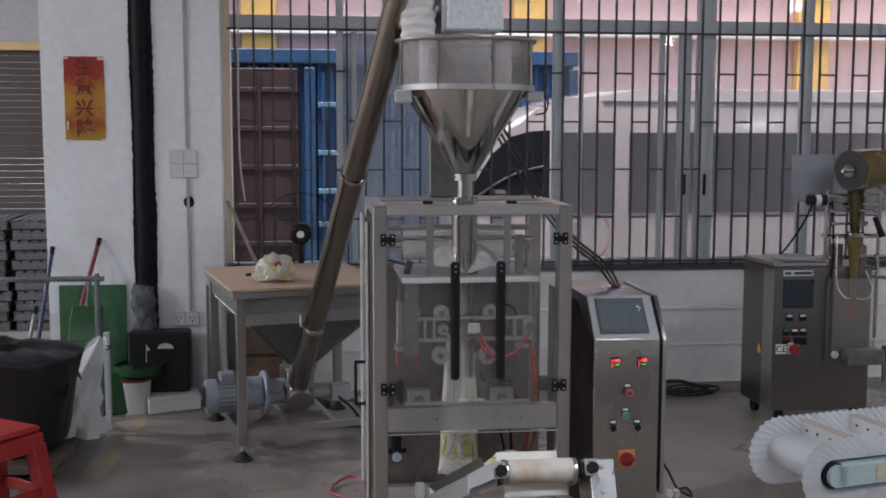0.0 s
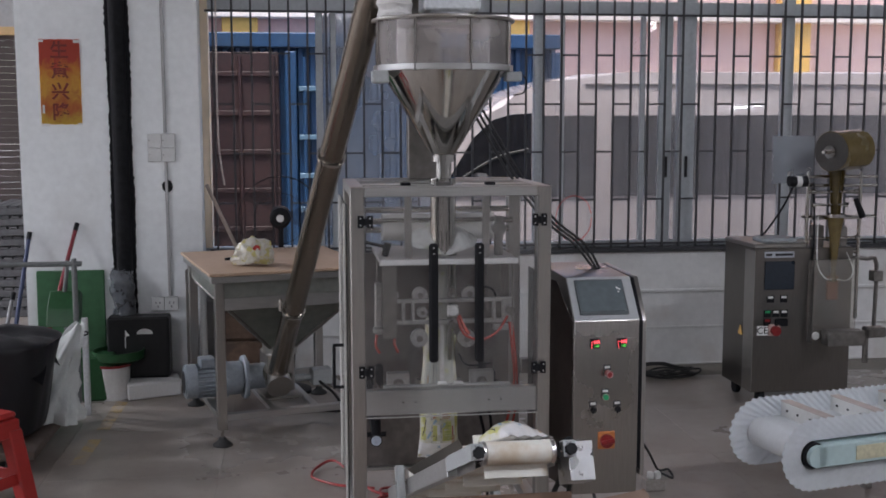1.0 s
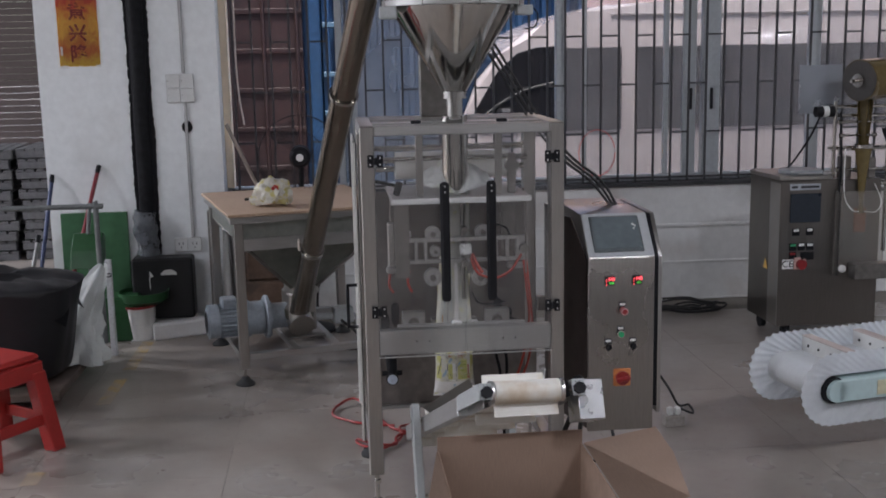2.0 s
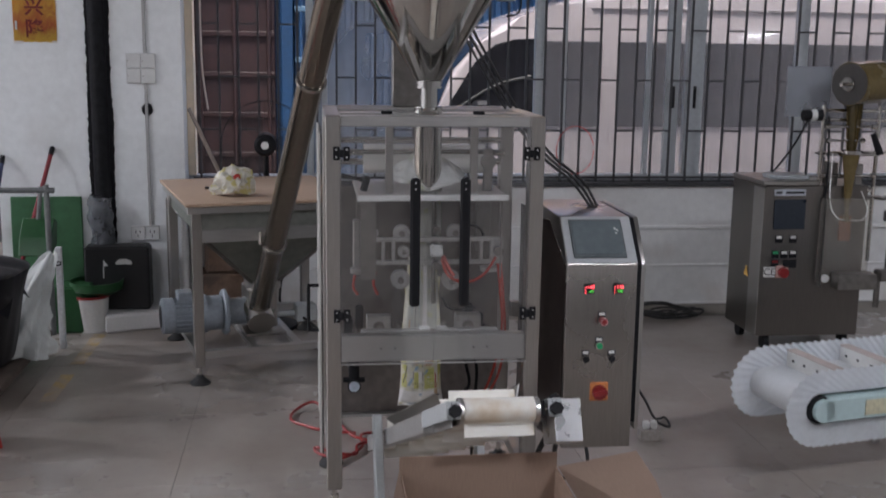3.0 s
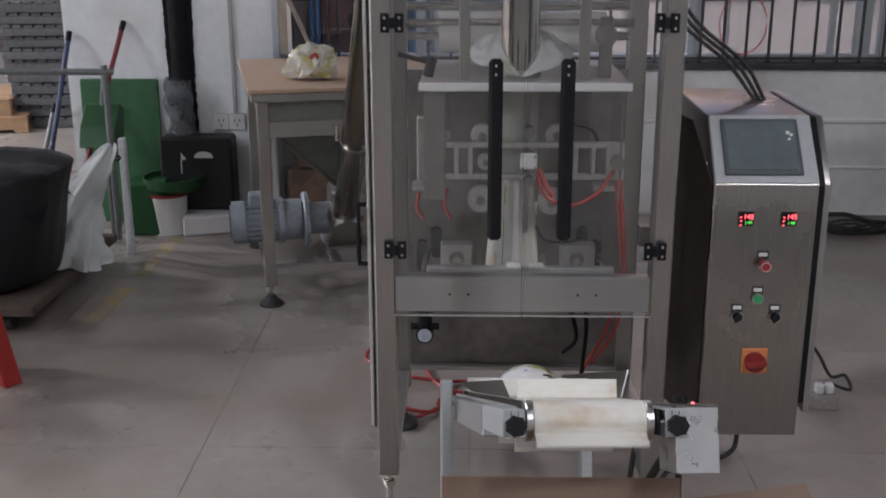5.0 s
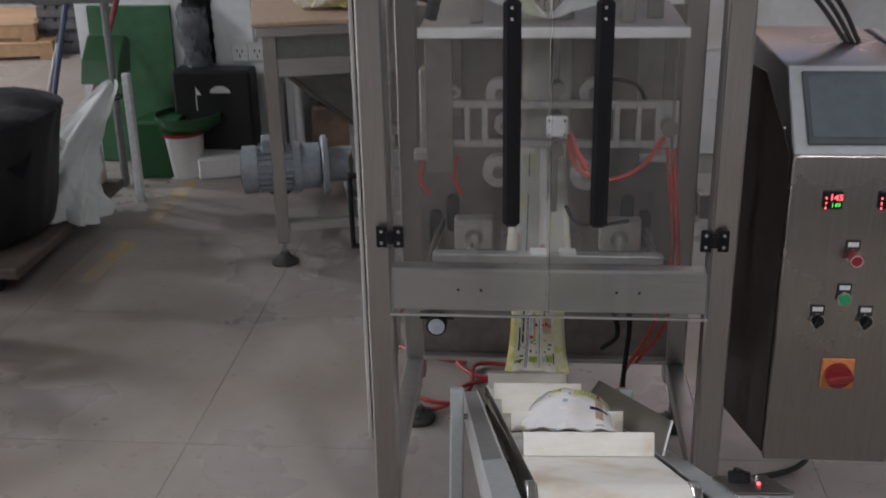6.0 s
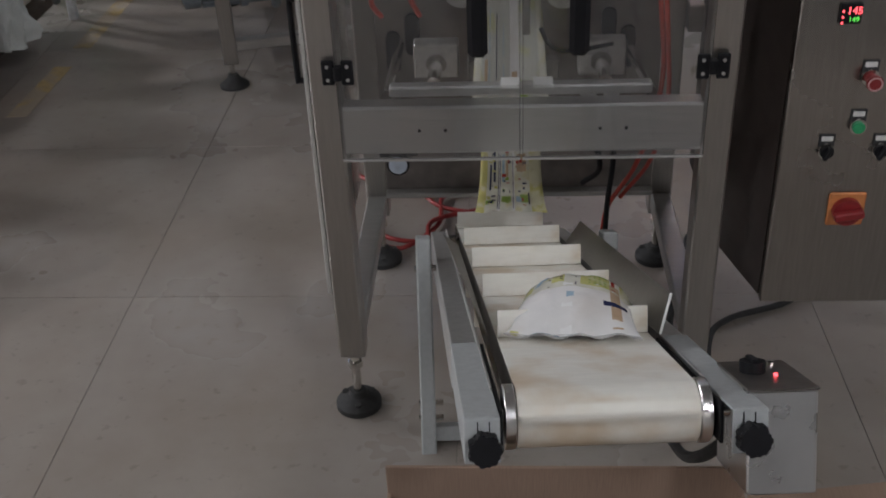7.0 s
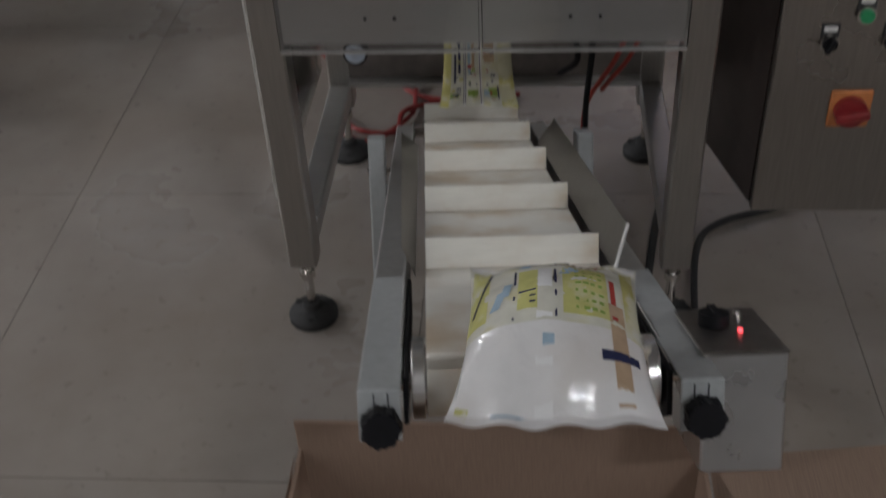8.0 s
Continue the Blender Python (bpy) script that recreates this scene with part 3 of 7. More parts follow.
# shelf with hangers
bm = B()
box(bm, 0.412, 0.922, 3.605, 4.05, 1.134, 1.153, 0.004)
shelf = part("shelf", bm, CARRIAGE, machine, "pale aluminium mounting shelf")
# front edge coloured paler than the rest of the shelf
bm = B()
box(bm, 0.410, 0.924, 3.598, 3.6045, 1.133, 1.154, 0.002)
part("shelf_edge", bm, mat("bright_edge_alu", (0.78, 0.78, 0.76), 0.5, 0.3, 0.08, 40, 8), shelf, "bright front edge")
for x in (0.507, 0.798):
    bm = B()
    box(bm, x, x + 0.027, 3.655, 3.667, 1.153, ZT - 0.036, 0.002)
    part("hanger", bm, STEEL, machine)
for x, y in ((0.425, 3.62), (0.905, 3.62)):
    bm = B()
    box(bm, x - 0.003, x + 0.05 if x < 0.6 else x + 0.003, y, y + 0.006, 0.86, 1.134, 0.001)
    part("bracket", bm, DARK_STEEL, machine)
bm = B()
box(bm, 0.42, 0.475, 3.90, 3.92, 0.90, 1.134, 0.002)
part("side_plate", bm, DARK_STEEL, machine)
bm = B()
box(bm, 0.86, 0.915, 3.90, 3.92, 0.90, 1.134, 0.002)
part("side_plate", bm, DARK_STEEL, machine)

# forming tube and collar with film
TC = (0.660, 3.735)
bm = B()
rod(bm, (*TC, 0.905), (*TC, ZT + 0.02), 0.049, 36)
part("forming_tube", bm, POLISHED, machine, "polished forming tube")
FILM = mat("printed_film", (0.54, 0.54, 0.49), 0.18, 0.0, 0.06, 30, 18, 0.0, (1, 1, 1), other=(0.54, 0.53, 0.30), mask=(0.55, 0.66), coat=0.3)
EAR_FILM = mat("printed_film_ear", (0.82, 0.83, 0.81), 0.15, 0.0, 0.05, 45, 13, 0.25, (1, 1, 1), other=(0.62, 0.66, 0.48), mask=(0.58, 0.66), coat=0.4)
FILM_WHITE = mat("white_film", (0.68, 0.67, 0.64), 0.2, 0.0, 0.05, 20, 10, 0.1)


def collar(side):
    def fn(u, v):
        a = radians(-90 + side * 125 * u)
        top = 1.158 + 0.120 * u
        r = 0.051 + v * (0.006 + 0.092 * u ** 0.7)
        return (TC[0] + r * math.cos(a), TC[1] + r * math.sin(a), top - v * 0.060 * u + 0.006 * u * math.sin(v * 9 + u * 15) + 0.012 * u * noise.noise((u * 7, v * 4, side)))
    return fn


for s in (-1, 1):
    bm = B()
    grid(bm, collar(s), 28, 12)
    thicken(bm, 0.002)
    part("forming_collar", bm, EAR_FILM, machine, "film drawn over the forming collar")
bm = B()
grid(bm, lambda u, v: (TC[0] + 0.0515 * math.cos(radians(-200 + 220 * u)), TC[1] + 0.0515 * math.sin(radians(-200 + 220 * u)), 0.895 + 0.275 * v), 24, 4)
thicken(bm, 0.0012)
part("film_sleeve", bm, FILM, machine, "printed film sleeve on the tube")
bm = B()
box(bm, 0.670, 0.684, 3.672, 3.682, 0.76, 1.13, 0.002)
part("seal_bar", bm, DARK_STEEL, machine)
# film shafts behind
for z, y in ((1.262, 3.96), (1.22, 4.04), (1.30, 4.05)):
    bm = B()
    rod(bm, (0.36, y, z), (0.97, y, z), 0.012, 14)
    part("film_shaft", bm, POLISHED, machine)
bm = B()
rod(bm, (0.45, 4.0, 1.235), (0.90, 4.0, 1.235), 0.055, 28)
part("film_roll", bm, FILM_WHITE, machine, "film over the guide rollers")
bm = B()
box(bm, 0.852, 0.884, 3.70, 3.72, 1.153, 1.30, 0.003)
rod(bm, (0.868, 3.69, 1.255), (0.868, 3.725, 1.255), 0.026, 20)
part("sensor_arm", bm, DARK_STEEL, machine)
bm = B()
rod(bm, (0.36, 3.66, 1.215), (0.445, 3.64, 1.195), 0.006, 8)
rod(bm, (0.432, 3.64, 1.165), (0.445, 3.635, 1.212), 0.013, 12)
part("lever", bm, BLACK, machine, "black ball lever")

# sealing carriage
CY = 3.648
bm = B()
box(bm, 0.455, 0.895, CY, CY + 0.016, 0.985, 1.0, 0.002)
box(bm, 0.455, 0.895, CY, CY + 0.016, 0.905, 0.920, 0.002)
for x0, x1 in ((0.425, 0.470), (0.495, 0.507), (0.53, 0.542), (0.792, 0.804), (0.835, 0.847), (0.872, 0.918)):
    box(bm, x0, x1, CY - 0.001, CY + 0.017, 0.906, 0.999, 0.002)
carriage = part("carriage_frame", bm, CARRIAGE, machine, "milled aluminium carriage frame")
for x in (0.445, 0.899):
    bm = B()
    rod(bm, (x, CY - 0.03, 0.953), (x, CY - 0.001, 0.953), 0.017, 16)
    part("knob", bm, DARK_STEEL, carriage)
for x, z, r in ((0.566, 1.01, 0.029), (0.563, 0.847, 0.033), (0.742, 0.842, 0.033), (0.752, 1.012, 0.029), (0.574, 0.945, 0.02), (0.475, 1.012, 0.012)):
    bm = B()
    rod(bm, (x, CY + 0.022, z), (x, CY + 0.05, z), r, 28)
    wheel = part("wheel", bm, CARRIAGE, machine, "pale roller wheel")
    bm = B()
    rod(bm, (x, CY + 0.010, z), (x, CY + 0.0215, z), r * 0.36, 14)
    part("hub", bm, DARK_STEEL, wheel)
bm = B()
box(bm, 0.658, 0.700, 3.592, 3.612, 0.942, 0.982, 0.004)
blk = part("clamp_block", bm, WHITE_PLASTIC, machine, "white square clamp block")
for x in (0.664, 0.694):
    for z in (0.948, 0.976):
        bm = B()
        rod(bm, (x, 3.589, z), (x, 3.593, z), 0.003, 8)
        part("screw", bm, DARK_STEEL, blk)
bm = B()
box(bm, 0.672, 0.690, 3.612, CY + 0.01, 0.945, 0.978, 0.002)
part("cylinder", bm, DARK_STEEL, machine)
bm = B()
rod(bm, (0.681, 3.62, 0.905), (0.681, 3.655, 0.905), 0.014, 14)
part("cylinder", bm, DARK_STEEL, machine)
bm = B()
rod(bm, (0.681, 3.62, 1.03), (0.681, 3.655, 1.03), 0.013, 14)
part("cylinder", bm, DARK_STEEL, machine)
bm = B()
box(bm, 0.400, 0.425, 3.70, 3.75, 0.86, 1.05, 0.004)
box(bm, 0.39, 0.45, 3.66, 3.70, 0.872, 0.890, 0.003)
part("valve_block", bm, CARRIAGE, machine)
bm = B()
box(bm, 0.845, 0.905, 3.66, 3.70, 0.872, 0.890, 0.003)
part("valve_block", bm, CARRIAGE, machine)
# lower jaws
bm = B()
box(bm, 0.455, 0.545, 3.86, 3.90, 0.60, 0.672, 0.003)
part("jaw_block", bm, CARRIAGE, machine, "pale jaw bearing block")
bm = B()
box(bm, 0.785, 0.880, 3.86, 3.90, 0.60, 0.672, 0.003)
part("jaw_block", bm, CARRIAGE, machine, "pale jaw bearing block")
for x in (0.50, 0.83):
    bm = B()
    rod(bm, (x, 3.8585, 0.63), (x, 3.8595, 0.63), 0.021, 20)
    part("bearing_bore", bm, DARK_STEEL, machine)
    bm = B()
    rod(bm, (x, 3.76, 0.63), (x, 3.859, 0.63), 0.014, 16)
    part("guide_rod", bm, POLISHED, machine)
for x in (0.420, 0.905):
    bm = B()
    rod(bm, (x, 3.66, 0.652), (x * 1.0 - 0.010, 4.05, 0.60), 0.010, 12)
    part("guide_rod", bm, POLISHED, machine)
bm = B()
box(bm, 0.425, 0.905, 3.645, 3.672, 0.655, 0.674, 0.003)
part("front_jaw", bm, ALU, machine, "pale front sealing jaw")
bm = B()
box(bm, 0.565, 0.745, 3.81, 3.84, 0.615, 0.655, 0.003)
part("rear_jaw", bm, DARK_STEEL, machine)
bm = B()
box(bm, 0.63, 0.665, 3.632, 3.668, 0.6745, 0.682, 0.001)
box(bm, 0.69, 0.725, 3.632, 3.668, 0.6745, 0.682, 0.001)
part("jaw_clip", bm, WHITE_PLASTIC, machine)
# pressure regulator
bm = B()
rod(bm, (0.41, 3.852, 0.406), (0.41, 3.875, 0.406), 0.024, 24)
rod(bm, (0.41, 3.875, 0.42), (0.41, 3.875, 0.49), 0.02, 16)
rod(bm, (0.37, 3.875, 0.425), (0.45, 3.875, 0.425), 0.010, 12)
box(bm, 0.39, 0.43, 3.875, 4.055, 0.44, 0.47, 0.003)
gauge = part("pressure_regulator", bm, BLACK, machine, "black air pressure regulator")
bm = B()
rod(bm, (0.41, 3.8505, 0.406), (0.41, 3.8515, 0.406), 0.020, 24)
part("dial", bm, mat("dial_face", (0.55, 0.62, 0.72), 0.3), gauge, "pale blue dial")
# doors
for x0, x1, hx in ((XL + 0.048, 0.664, 0.594), (0.668, XR - 0.048, 0.759)):
    bm = B()
    box(bm, x0, x1, 3.522, 3.528, 0.591, 1.39, 0.001)
    d = part("door", bm, ACRYLIC, machine, "clear acrylic door")
    d.visible_shadow = False
    bm = B()
    box(bm, x0, x1, 3.5205, 3.5295, 0.5875, 0.5905, 0)
    part("door_lip", bm, ALU, d, "bright lower door edge")
    bm = B()
    box(bm, hx - 0.0165, hx + 0.0165, 3.478, 3.502, 0.795, 1.225, 0.008)
    box(bm, hx - 0.012, hx + 0.012, 3.50, 3.521, 0.81, 0.84, 0.003)
    box(bm, hx - 0.012, hx + 0.012, 3.50, 3.521, 1.18, 1.21, 0.003)
    h = part("handle", bm, BLACK, d, "long black bar handle")
    for z in (1.19, 1.21):
        bm = B()
        rod(bm, (hx, 3.4765, z), (hx, 3.4785, z), 0.003, 8)
        part("screw", bm, ALU, h)
for x in (0.355, 0.984):
    for z in (1.302, 0.759):
        bm = B()
        for a, b in ((x - 0.027, x - 0.006), (x + 0.006, x + 0.027)):
            box(bm, a, b, 3.515, 3.5215, z - 0.022, z + 0.022, 0.002)
        rod(bm, (x, 3.517, z - 0.012), (x, 3.517, z + 0.012), 0.008, 12)
        h = part("hinge", bm, BLACK, machine, "black plastic hinge")
        for dx in (-0.017, 0.017):
            for dz in (-0.012, 0.012):
                bm = B()
                rod(bm, (x + dx, 3.5135, z + dz), (x + dx, 3.5155, z + dz), 0.0033, 8)
                part("screw", bm, ALU, h)
# side door
ACRYLIC_EDGE = mat("pale_acrylic_edge", (0.60, 0.59, 0.56), 0.4, 0.0, 0.08, 30, 4)
bm = B()
box(bm, 0.288, 0.294, 3.60, 4.08, 0.245, 1.36, 0.001)
sd = part("side_door", bm, clear("hazed_acrylic", (0.93, 0.91, 0.88), 0.12, (0.50, 0.48, 0.45), 0.10, 4.0, 1.15), machine, "scuffed clear side door")
sd.visible_shadow = False
for y0, y1, z0, z1 in ((3.60, 3.625, 0.25, 1.36), (4.05, 4.085, 0.25, 1.36)):
    bm = B()
    box(bm, 0.280, 0.2875, y0, y1, z0, z1, 0.001)
    part("door_edge", bm, ACRYLIC_EDGE, sd, "pale acrylic edge")
bm = B()
sweep(bm, [(0.282, 3.72, 0.66), (0.250, 3.72, 0.66), (0.245, 3.72, 0.67), (0.245, 3.72, 0.81), (0.250, 3.72, 0.82), (0.282, 3.72, 0.82)], 0.006, 8, 2)
part("side_handle", bm, BLACK, sd, "black pull handle")
# air hoses inside
for pts, r, mt in [
    ([(0.70, 3.62, 0.93), (0.712, 3.615, 0.89), (0.735, 3.62, 0.862), (0.79, 3.63, 0.845), (0.85, 3.64, 0.87), (0.893, 3.645, 0.93)], 0.005, ORANGE_HOSE),
    ([(0.705, 3.63, 0.94), (0.722, 3.62, 0.90), (0.742, 3.62, 0.87)], 0.007, ORANGE_HOSE),
    ([(0.897, 3.66, 0.93), (0.905, 3.66, 0.88), (0.915, 3.67, 0.80), (0.93, 3.70, 0.68), (0.925, 3.75, 0.55), (0.90, 3.80, 0.42), (0.855, 3.85, 0.30), (0.85, 3.90, 0.18)], 0.005, ORANGE_HOSE),
    ([(0.91, 3.66, 0.92), (0.93, 3.67, 0.75), (0.945, 3.72, 0.60), (0.93, 3.78, 0.45), (0.88, 3.84, 0.33)], 0.0045, ORANGE_HOSE),
    ([(0.405, 3.70, 0.86), (0.400, 3.69, 0.82), (0.415, 3.70, 0.79)], 0.005, ORANGE_HOSE),
    ([(0.478, 3.70, 0.87), (0.470, 3.69, 0.83), (0.485, 3.70, 0.79)], 0.005, ORANGE_HOSE),
    ([(0.86, 3.68, 0.98), (0.835, 3.66, 1.03), (0.78, 3.66, 1.045)], 0.004, BLACK),
    ([(0.70, 3.60, 0.80), (0.72, 3.60, 0.765), (0.76, 3.62, 0.75), (0.83, 3.65, 0.75)], 0.004, BLACK),
    ([(0.80, 3.75, 0.56), (0.815, 3.78, 0.50), (0.83, 3.80, 0.42), (0.80, 3.85, 0.36)], 0.006, BLACK),
    ([(0.84, 3.75, 0.56), (0.855, 3.78, 0.46), (0.85, 3.82, 0.30), (0.86, 3.9, 0.10)], 0.006, BLACK),
]:
    bm = B()
    sweep(bm, pts, r)
    part("air_hose", bm, mt, machine)
bm = B()
box(bm, 0.785, 0.815, 3.73, 3.78, 0.565, 0.60, 0.003)
box(bm, 0.830, 0.860, 3.73, 3.78, 0.565, 0.60, 0.003)
part("hose_fitting", bm, ALU, machine)

# ---- dosing hopper ----
HX, HY = 0.662, 3.735
hopper = thing("dosing_hopper", "polished steel cone hopper with a clear drum above the machine", "hopper", (HX, HY, ZT))
bm = B()
lathe(bm, [(0.030, 1.44), (0.030, 1.51), (0.042, 1.512), (0.042, 1.530), (0.048, 1.535), (0.232, 1.835), (0.226, 1.835), (0.04, 1.54), (0.024, 1.53), (0.024, 1.44)], (HX, HY, 0), 64, closed=True)
part("cone", bm, POLISHED, hopper)
bm = B()
rod(bm, (HX, HY, ZT - 0.01), (HX, HY, 1.50), 0.028, 28)
lathe(bm, [(0.028, 1.505), (0.046, 1.505), (0.046, 1.513), (0.028, 1.513)], (HX, HY, 0), 28, closed=True)
lathe(bm, [(0.028, 1.52), (0.046, 1.52), (0.046, 1.528), (0.028, 1.528)], (HX, HY, 0), 28, closed=True)
part("spout", bm, POLISHED, hopper)
bm = B()
lathe(bm, [(0.215, 1.836), (0.258, 1.836), (0.258, 1.856), (0.215, 1.856)], (HX, HY, 0), 64, closed=True)
part("flange", bm, STEEL_H, hopper, "bright clamped flange")
bm = B()
lathe(bm, [(0.246, 1.857), (0.250, 1.857), (0.250, 2.012), (0.246, 2.012)], (HX, HY, 0), 64, closed=True)
drum = part("drum", bm, clear("clear_drum", (0.97, 0.96, 0.95), 0.27, (0.80, 0.74, 0.71), 0.04, 6), hopper, "clear plastic drum")
bm = B()
lathe(bm, [(0.10, 2.013), (0.262, 2.013), (0.264, 2.018), (0.262, 2.024), (0.10, 2.026)], (HX, HY, 0), 64, closed=True)
part("lid", bm, STEEL, hopper)
for a in range(-165, 195, 45):
    c, s = math.cos(radians(a)), math.sin(radians(a))
    bm = B()
    rod(bm, (HX + 0.254 * c, HY + 0.254 * s, 1.83), (HX + 0.254 * c, HY + 0.254 * s, 2.028), 0.005, 8)
    part("tie_rod", bm, POLISHED, hopper)
bm = B()
box(bm, 0.578, 0.785, 3.62, 3.80, 2.05, 2.46, 0.008)
rod(bm, (0.68, 3.71, 2.024), (0.68, 3.71, 2.055), 0.07, 24)
part("motor_housing", bm, mat("pale_grey_enamel", (0.72, 0.74, 0.76), 0.4), hopper, "pale grey drive housing")
bm = B()
rings = [(0.062 + 0.004 * math.sin(k * 1.9), 2.026 + 0.0115 * k) for k in range(17)]
lathe(bm, [(0.0, 2.026)] + rings + [(0.0, rings[-1][1] + 0.005)], (0.478, 3.68, 0), 28)
for v in bm.verts:
    v.co += Vector((noise.noise(v.co * 25), noise.noise(v.co * 25 + Vector((9, 0, 0))), noise.noise(v.co * 22) * 0.6)) * 0.012
part("dust_sleeve", bm, mat("white_cloth", (0.72, 0.70, 0.68), 0.85, 0, 0.06, 120, 6, 0.2), hopper, "wrinkled white cloth sleeve")
bm = B()
box(bm, 0.885, 0.945, 3.66, 3.72, 1.80, 1.835, 0.004)
part("bracket", bm, GREY_PAINT, hopper)
bm = B()
box(bm, 0.39, 0.45, 3.60, 3.66, 1.79, 1.835, 0.004)
part("bracket", bm, GREY_PAINT, hopper)
bm = B()
sweep(bm, [(0.945, 3.68, 1.83), (0.965, 3.68, 1.80), (0.955, 3.68, 1.76), (0.92, 3.70, 1.75)], 0.003)
part("wire", bm, BLACK, hopper)
# drive column behind the cone
bm = B()
box(bm, 0.56, 0.68, 4.04, 4.10, ZT, 2.30, 0.004)
box(bm, 0.56, 0.68, 3.78, 4.04, 2.13, 2.16, 0.004)
part("stand_column", bm, DARK_STEEL, hopper, "steel stand column")
for dx in (0.0, 0.022, 0.044):
    bm = B()
    sweep(bm, [(0.78 + dx, 4.0, 1.75), (0.87 + dx, 4.0, 1.60), (0.98 + dx, 4.0, 1.42), (1.10 + dx, 3.96, 1.26), (1.22 + dx, 3.93, 1.16), (1.30 + dx * 0.6, 3.93, 1.06)], 0.0055)
    part("cable", bm, RUBBER, hopper, "black power cable")

# ---- control cabinet ----
cab = thing("control_cabinet", "stainless control cabinet with a sloping touch screen, fixed beside the machine", "control cabinet", (1.25, 3.75, 0.25))
side = [(3.575, 0.25), (3.575, 0.912), (3.710, 1.057), (4.15, 1.057), (4.15, 0.25)]
bm = B()
prism(bm, side, 1.122, 1.372, "x", 0.003)
part("body", bm, CAB_STEEL, cab)
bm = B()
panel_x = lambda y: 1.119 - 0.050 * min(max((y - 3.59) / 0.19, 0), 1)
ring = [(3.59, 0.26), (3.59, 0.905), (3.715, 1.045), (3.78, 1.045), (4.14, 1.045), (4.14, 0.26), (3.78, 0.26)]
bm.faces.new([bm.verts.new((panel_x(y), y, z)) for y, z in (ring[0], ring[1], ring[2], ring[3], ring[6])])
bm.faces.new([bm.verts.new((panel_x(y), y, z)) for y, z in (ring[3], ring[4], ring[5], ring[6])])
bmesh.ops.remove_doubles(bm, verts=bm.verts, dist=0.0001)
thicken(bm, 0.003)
# left side much darker than the brushed steel of the body
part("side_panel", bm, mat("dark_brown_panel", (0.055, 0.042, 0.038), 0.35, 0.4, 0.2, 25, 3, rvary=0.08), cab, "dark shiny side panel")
bm = B()
prism(bm, [(3.60, 0.33), (3.60, 0.905), (3.725, 1.05), (4.14, 1.05), (4.14, 0.33)], 1.3725, 1.394, "x", 0.001)
part("gasket", bm, BLACK, cab, "black rubber gasket")
bm = B()
prism(bm, [(3.61, 0.30), (3.61, 0.905), (3.735, 1.053), (4.15, 1.053), (4.15, 0.30)], 1.394, 1.412, "x", 0.003)
part("service_door", bm, STEEL, cab, "steel service door")
slope = math.degrees(math.atan2(0.145, 0.135))
SM = pose(1.247, 3.6425, 0.9845, -(90 - slope), 0, 0)
bm = B()
box(bm, -0.124, 0.124, -0.005, 0.0, -0.097, 0.097, 0.002, m=SM)
part("screen_surround", bm, mat("satin_silver", (0.50, 0.52, 0.53), 0.5, 0.4, 0.05, 40, 5), cab, "bright aluminium surround")
bm = B()
box(bm, -0.099, 0.089, -0.010, -0.0055, -0.078, 0.082, 0.003, m=SM)
scr = part("touch_screen", bm, mat("dark_screen", (0.10, 0.115, 0.12), 0.3, 0, 0.1, 30, 6), cab, "dark touch screen")
bm = B()
box(bm, -0.090, 0.080, -0.0115, -0.0105, -0.064, 0.072, 0.001, m=SM)
part("display", bm, mat("screen_face", (0.13, 0.155, 0.165), 0.25, 0, 0.1, 30, 8), scr)
bm = B()
for dx, dz, r in ((0.062, 0.040, 0.005), (0.070, 0.034, 0.004), (0.064, 0.022, 0.0035)):
    rod(bm, SM @ Vector((dx, -0.0115, dz)), SM @ Vector((dx, -0.0125, dz)), r, 10)
part("sticker", bm, WHITE_PLASTIC, scr, "small pale sticker")
RED_GLOW = mat("red_digits", (1.0, 0.08, 0.10), 0.4, glow=4.0)
GREEN_GLOW = mat("green_digits", (0.15, 1.0, 0.12), 0.4, glow=0.9)
CF = 3.5745
for x in (1.203, 1.306):
    bm = B()
    box(bm, x - 0.0185, x + 0.017, CF - 0.008, CF, 0.811, 0.846, 0.002)
    ctl = part("temperature_controller", bm, BLACK, cab, "black temperature controller with lit digits")
    IV = WM[cab].inverted()
    writing("145", 0.017, IV @ pose(x + 0.004, CF - 0.0088, 0.834), RED_GLOW, ctl, "digits", "red lit digits")
    writing("149", 0.012, IV @ pose(x + 0.004, CF - 0.0088, 0.819), GREEN_GLOW, ctl, "digits", "green lit digits")
    bm = B()
    for z in (0.812, 0.822, 0.832):
        box(bm, x - 0.016, x - 0.013, CF - 0.0092, CF - 0.008, z, z + 0.003, 0)
    part("indicator", bm, RED_GLOW, ctl)
GREEN = mat("green_button", (0.03, 0.30, 0.12), 0.35)
REDP = mat("red_plastic", (0.24, 0.020, 0.022), 0.35)
LEGEND = mat("legend_plate", (0.03, 0.03, 0.032), 0.4)


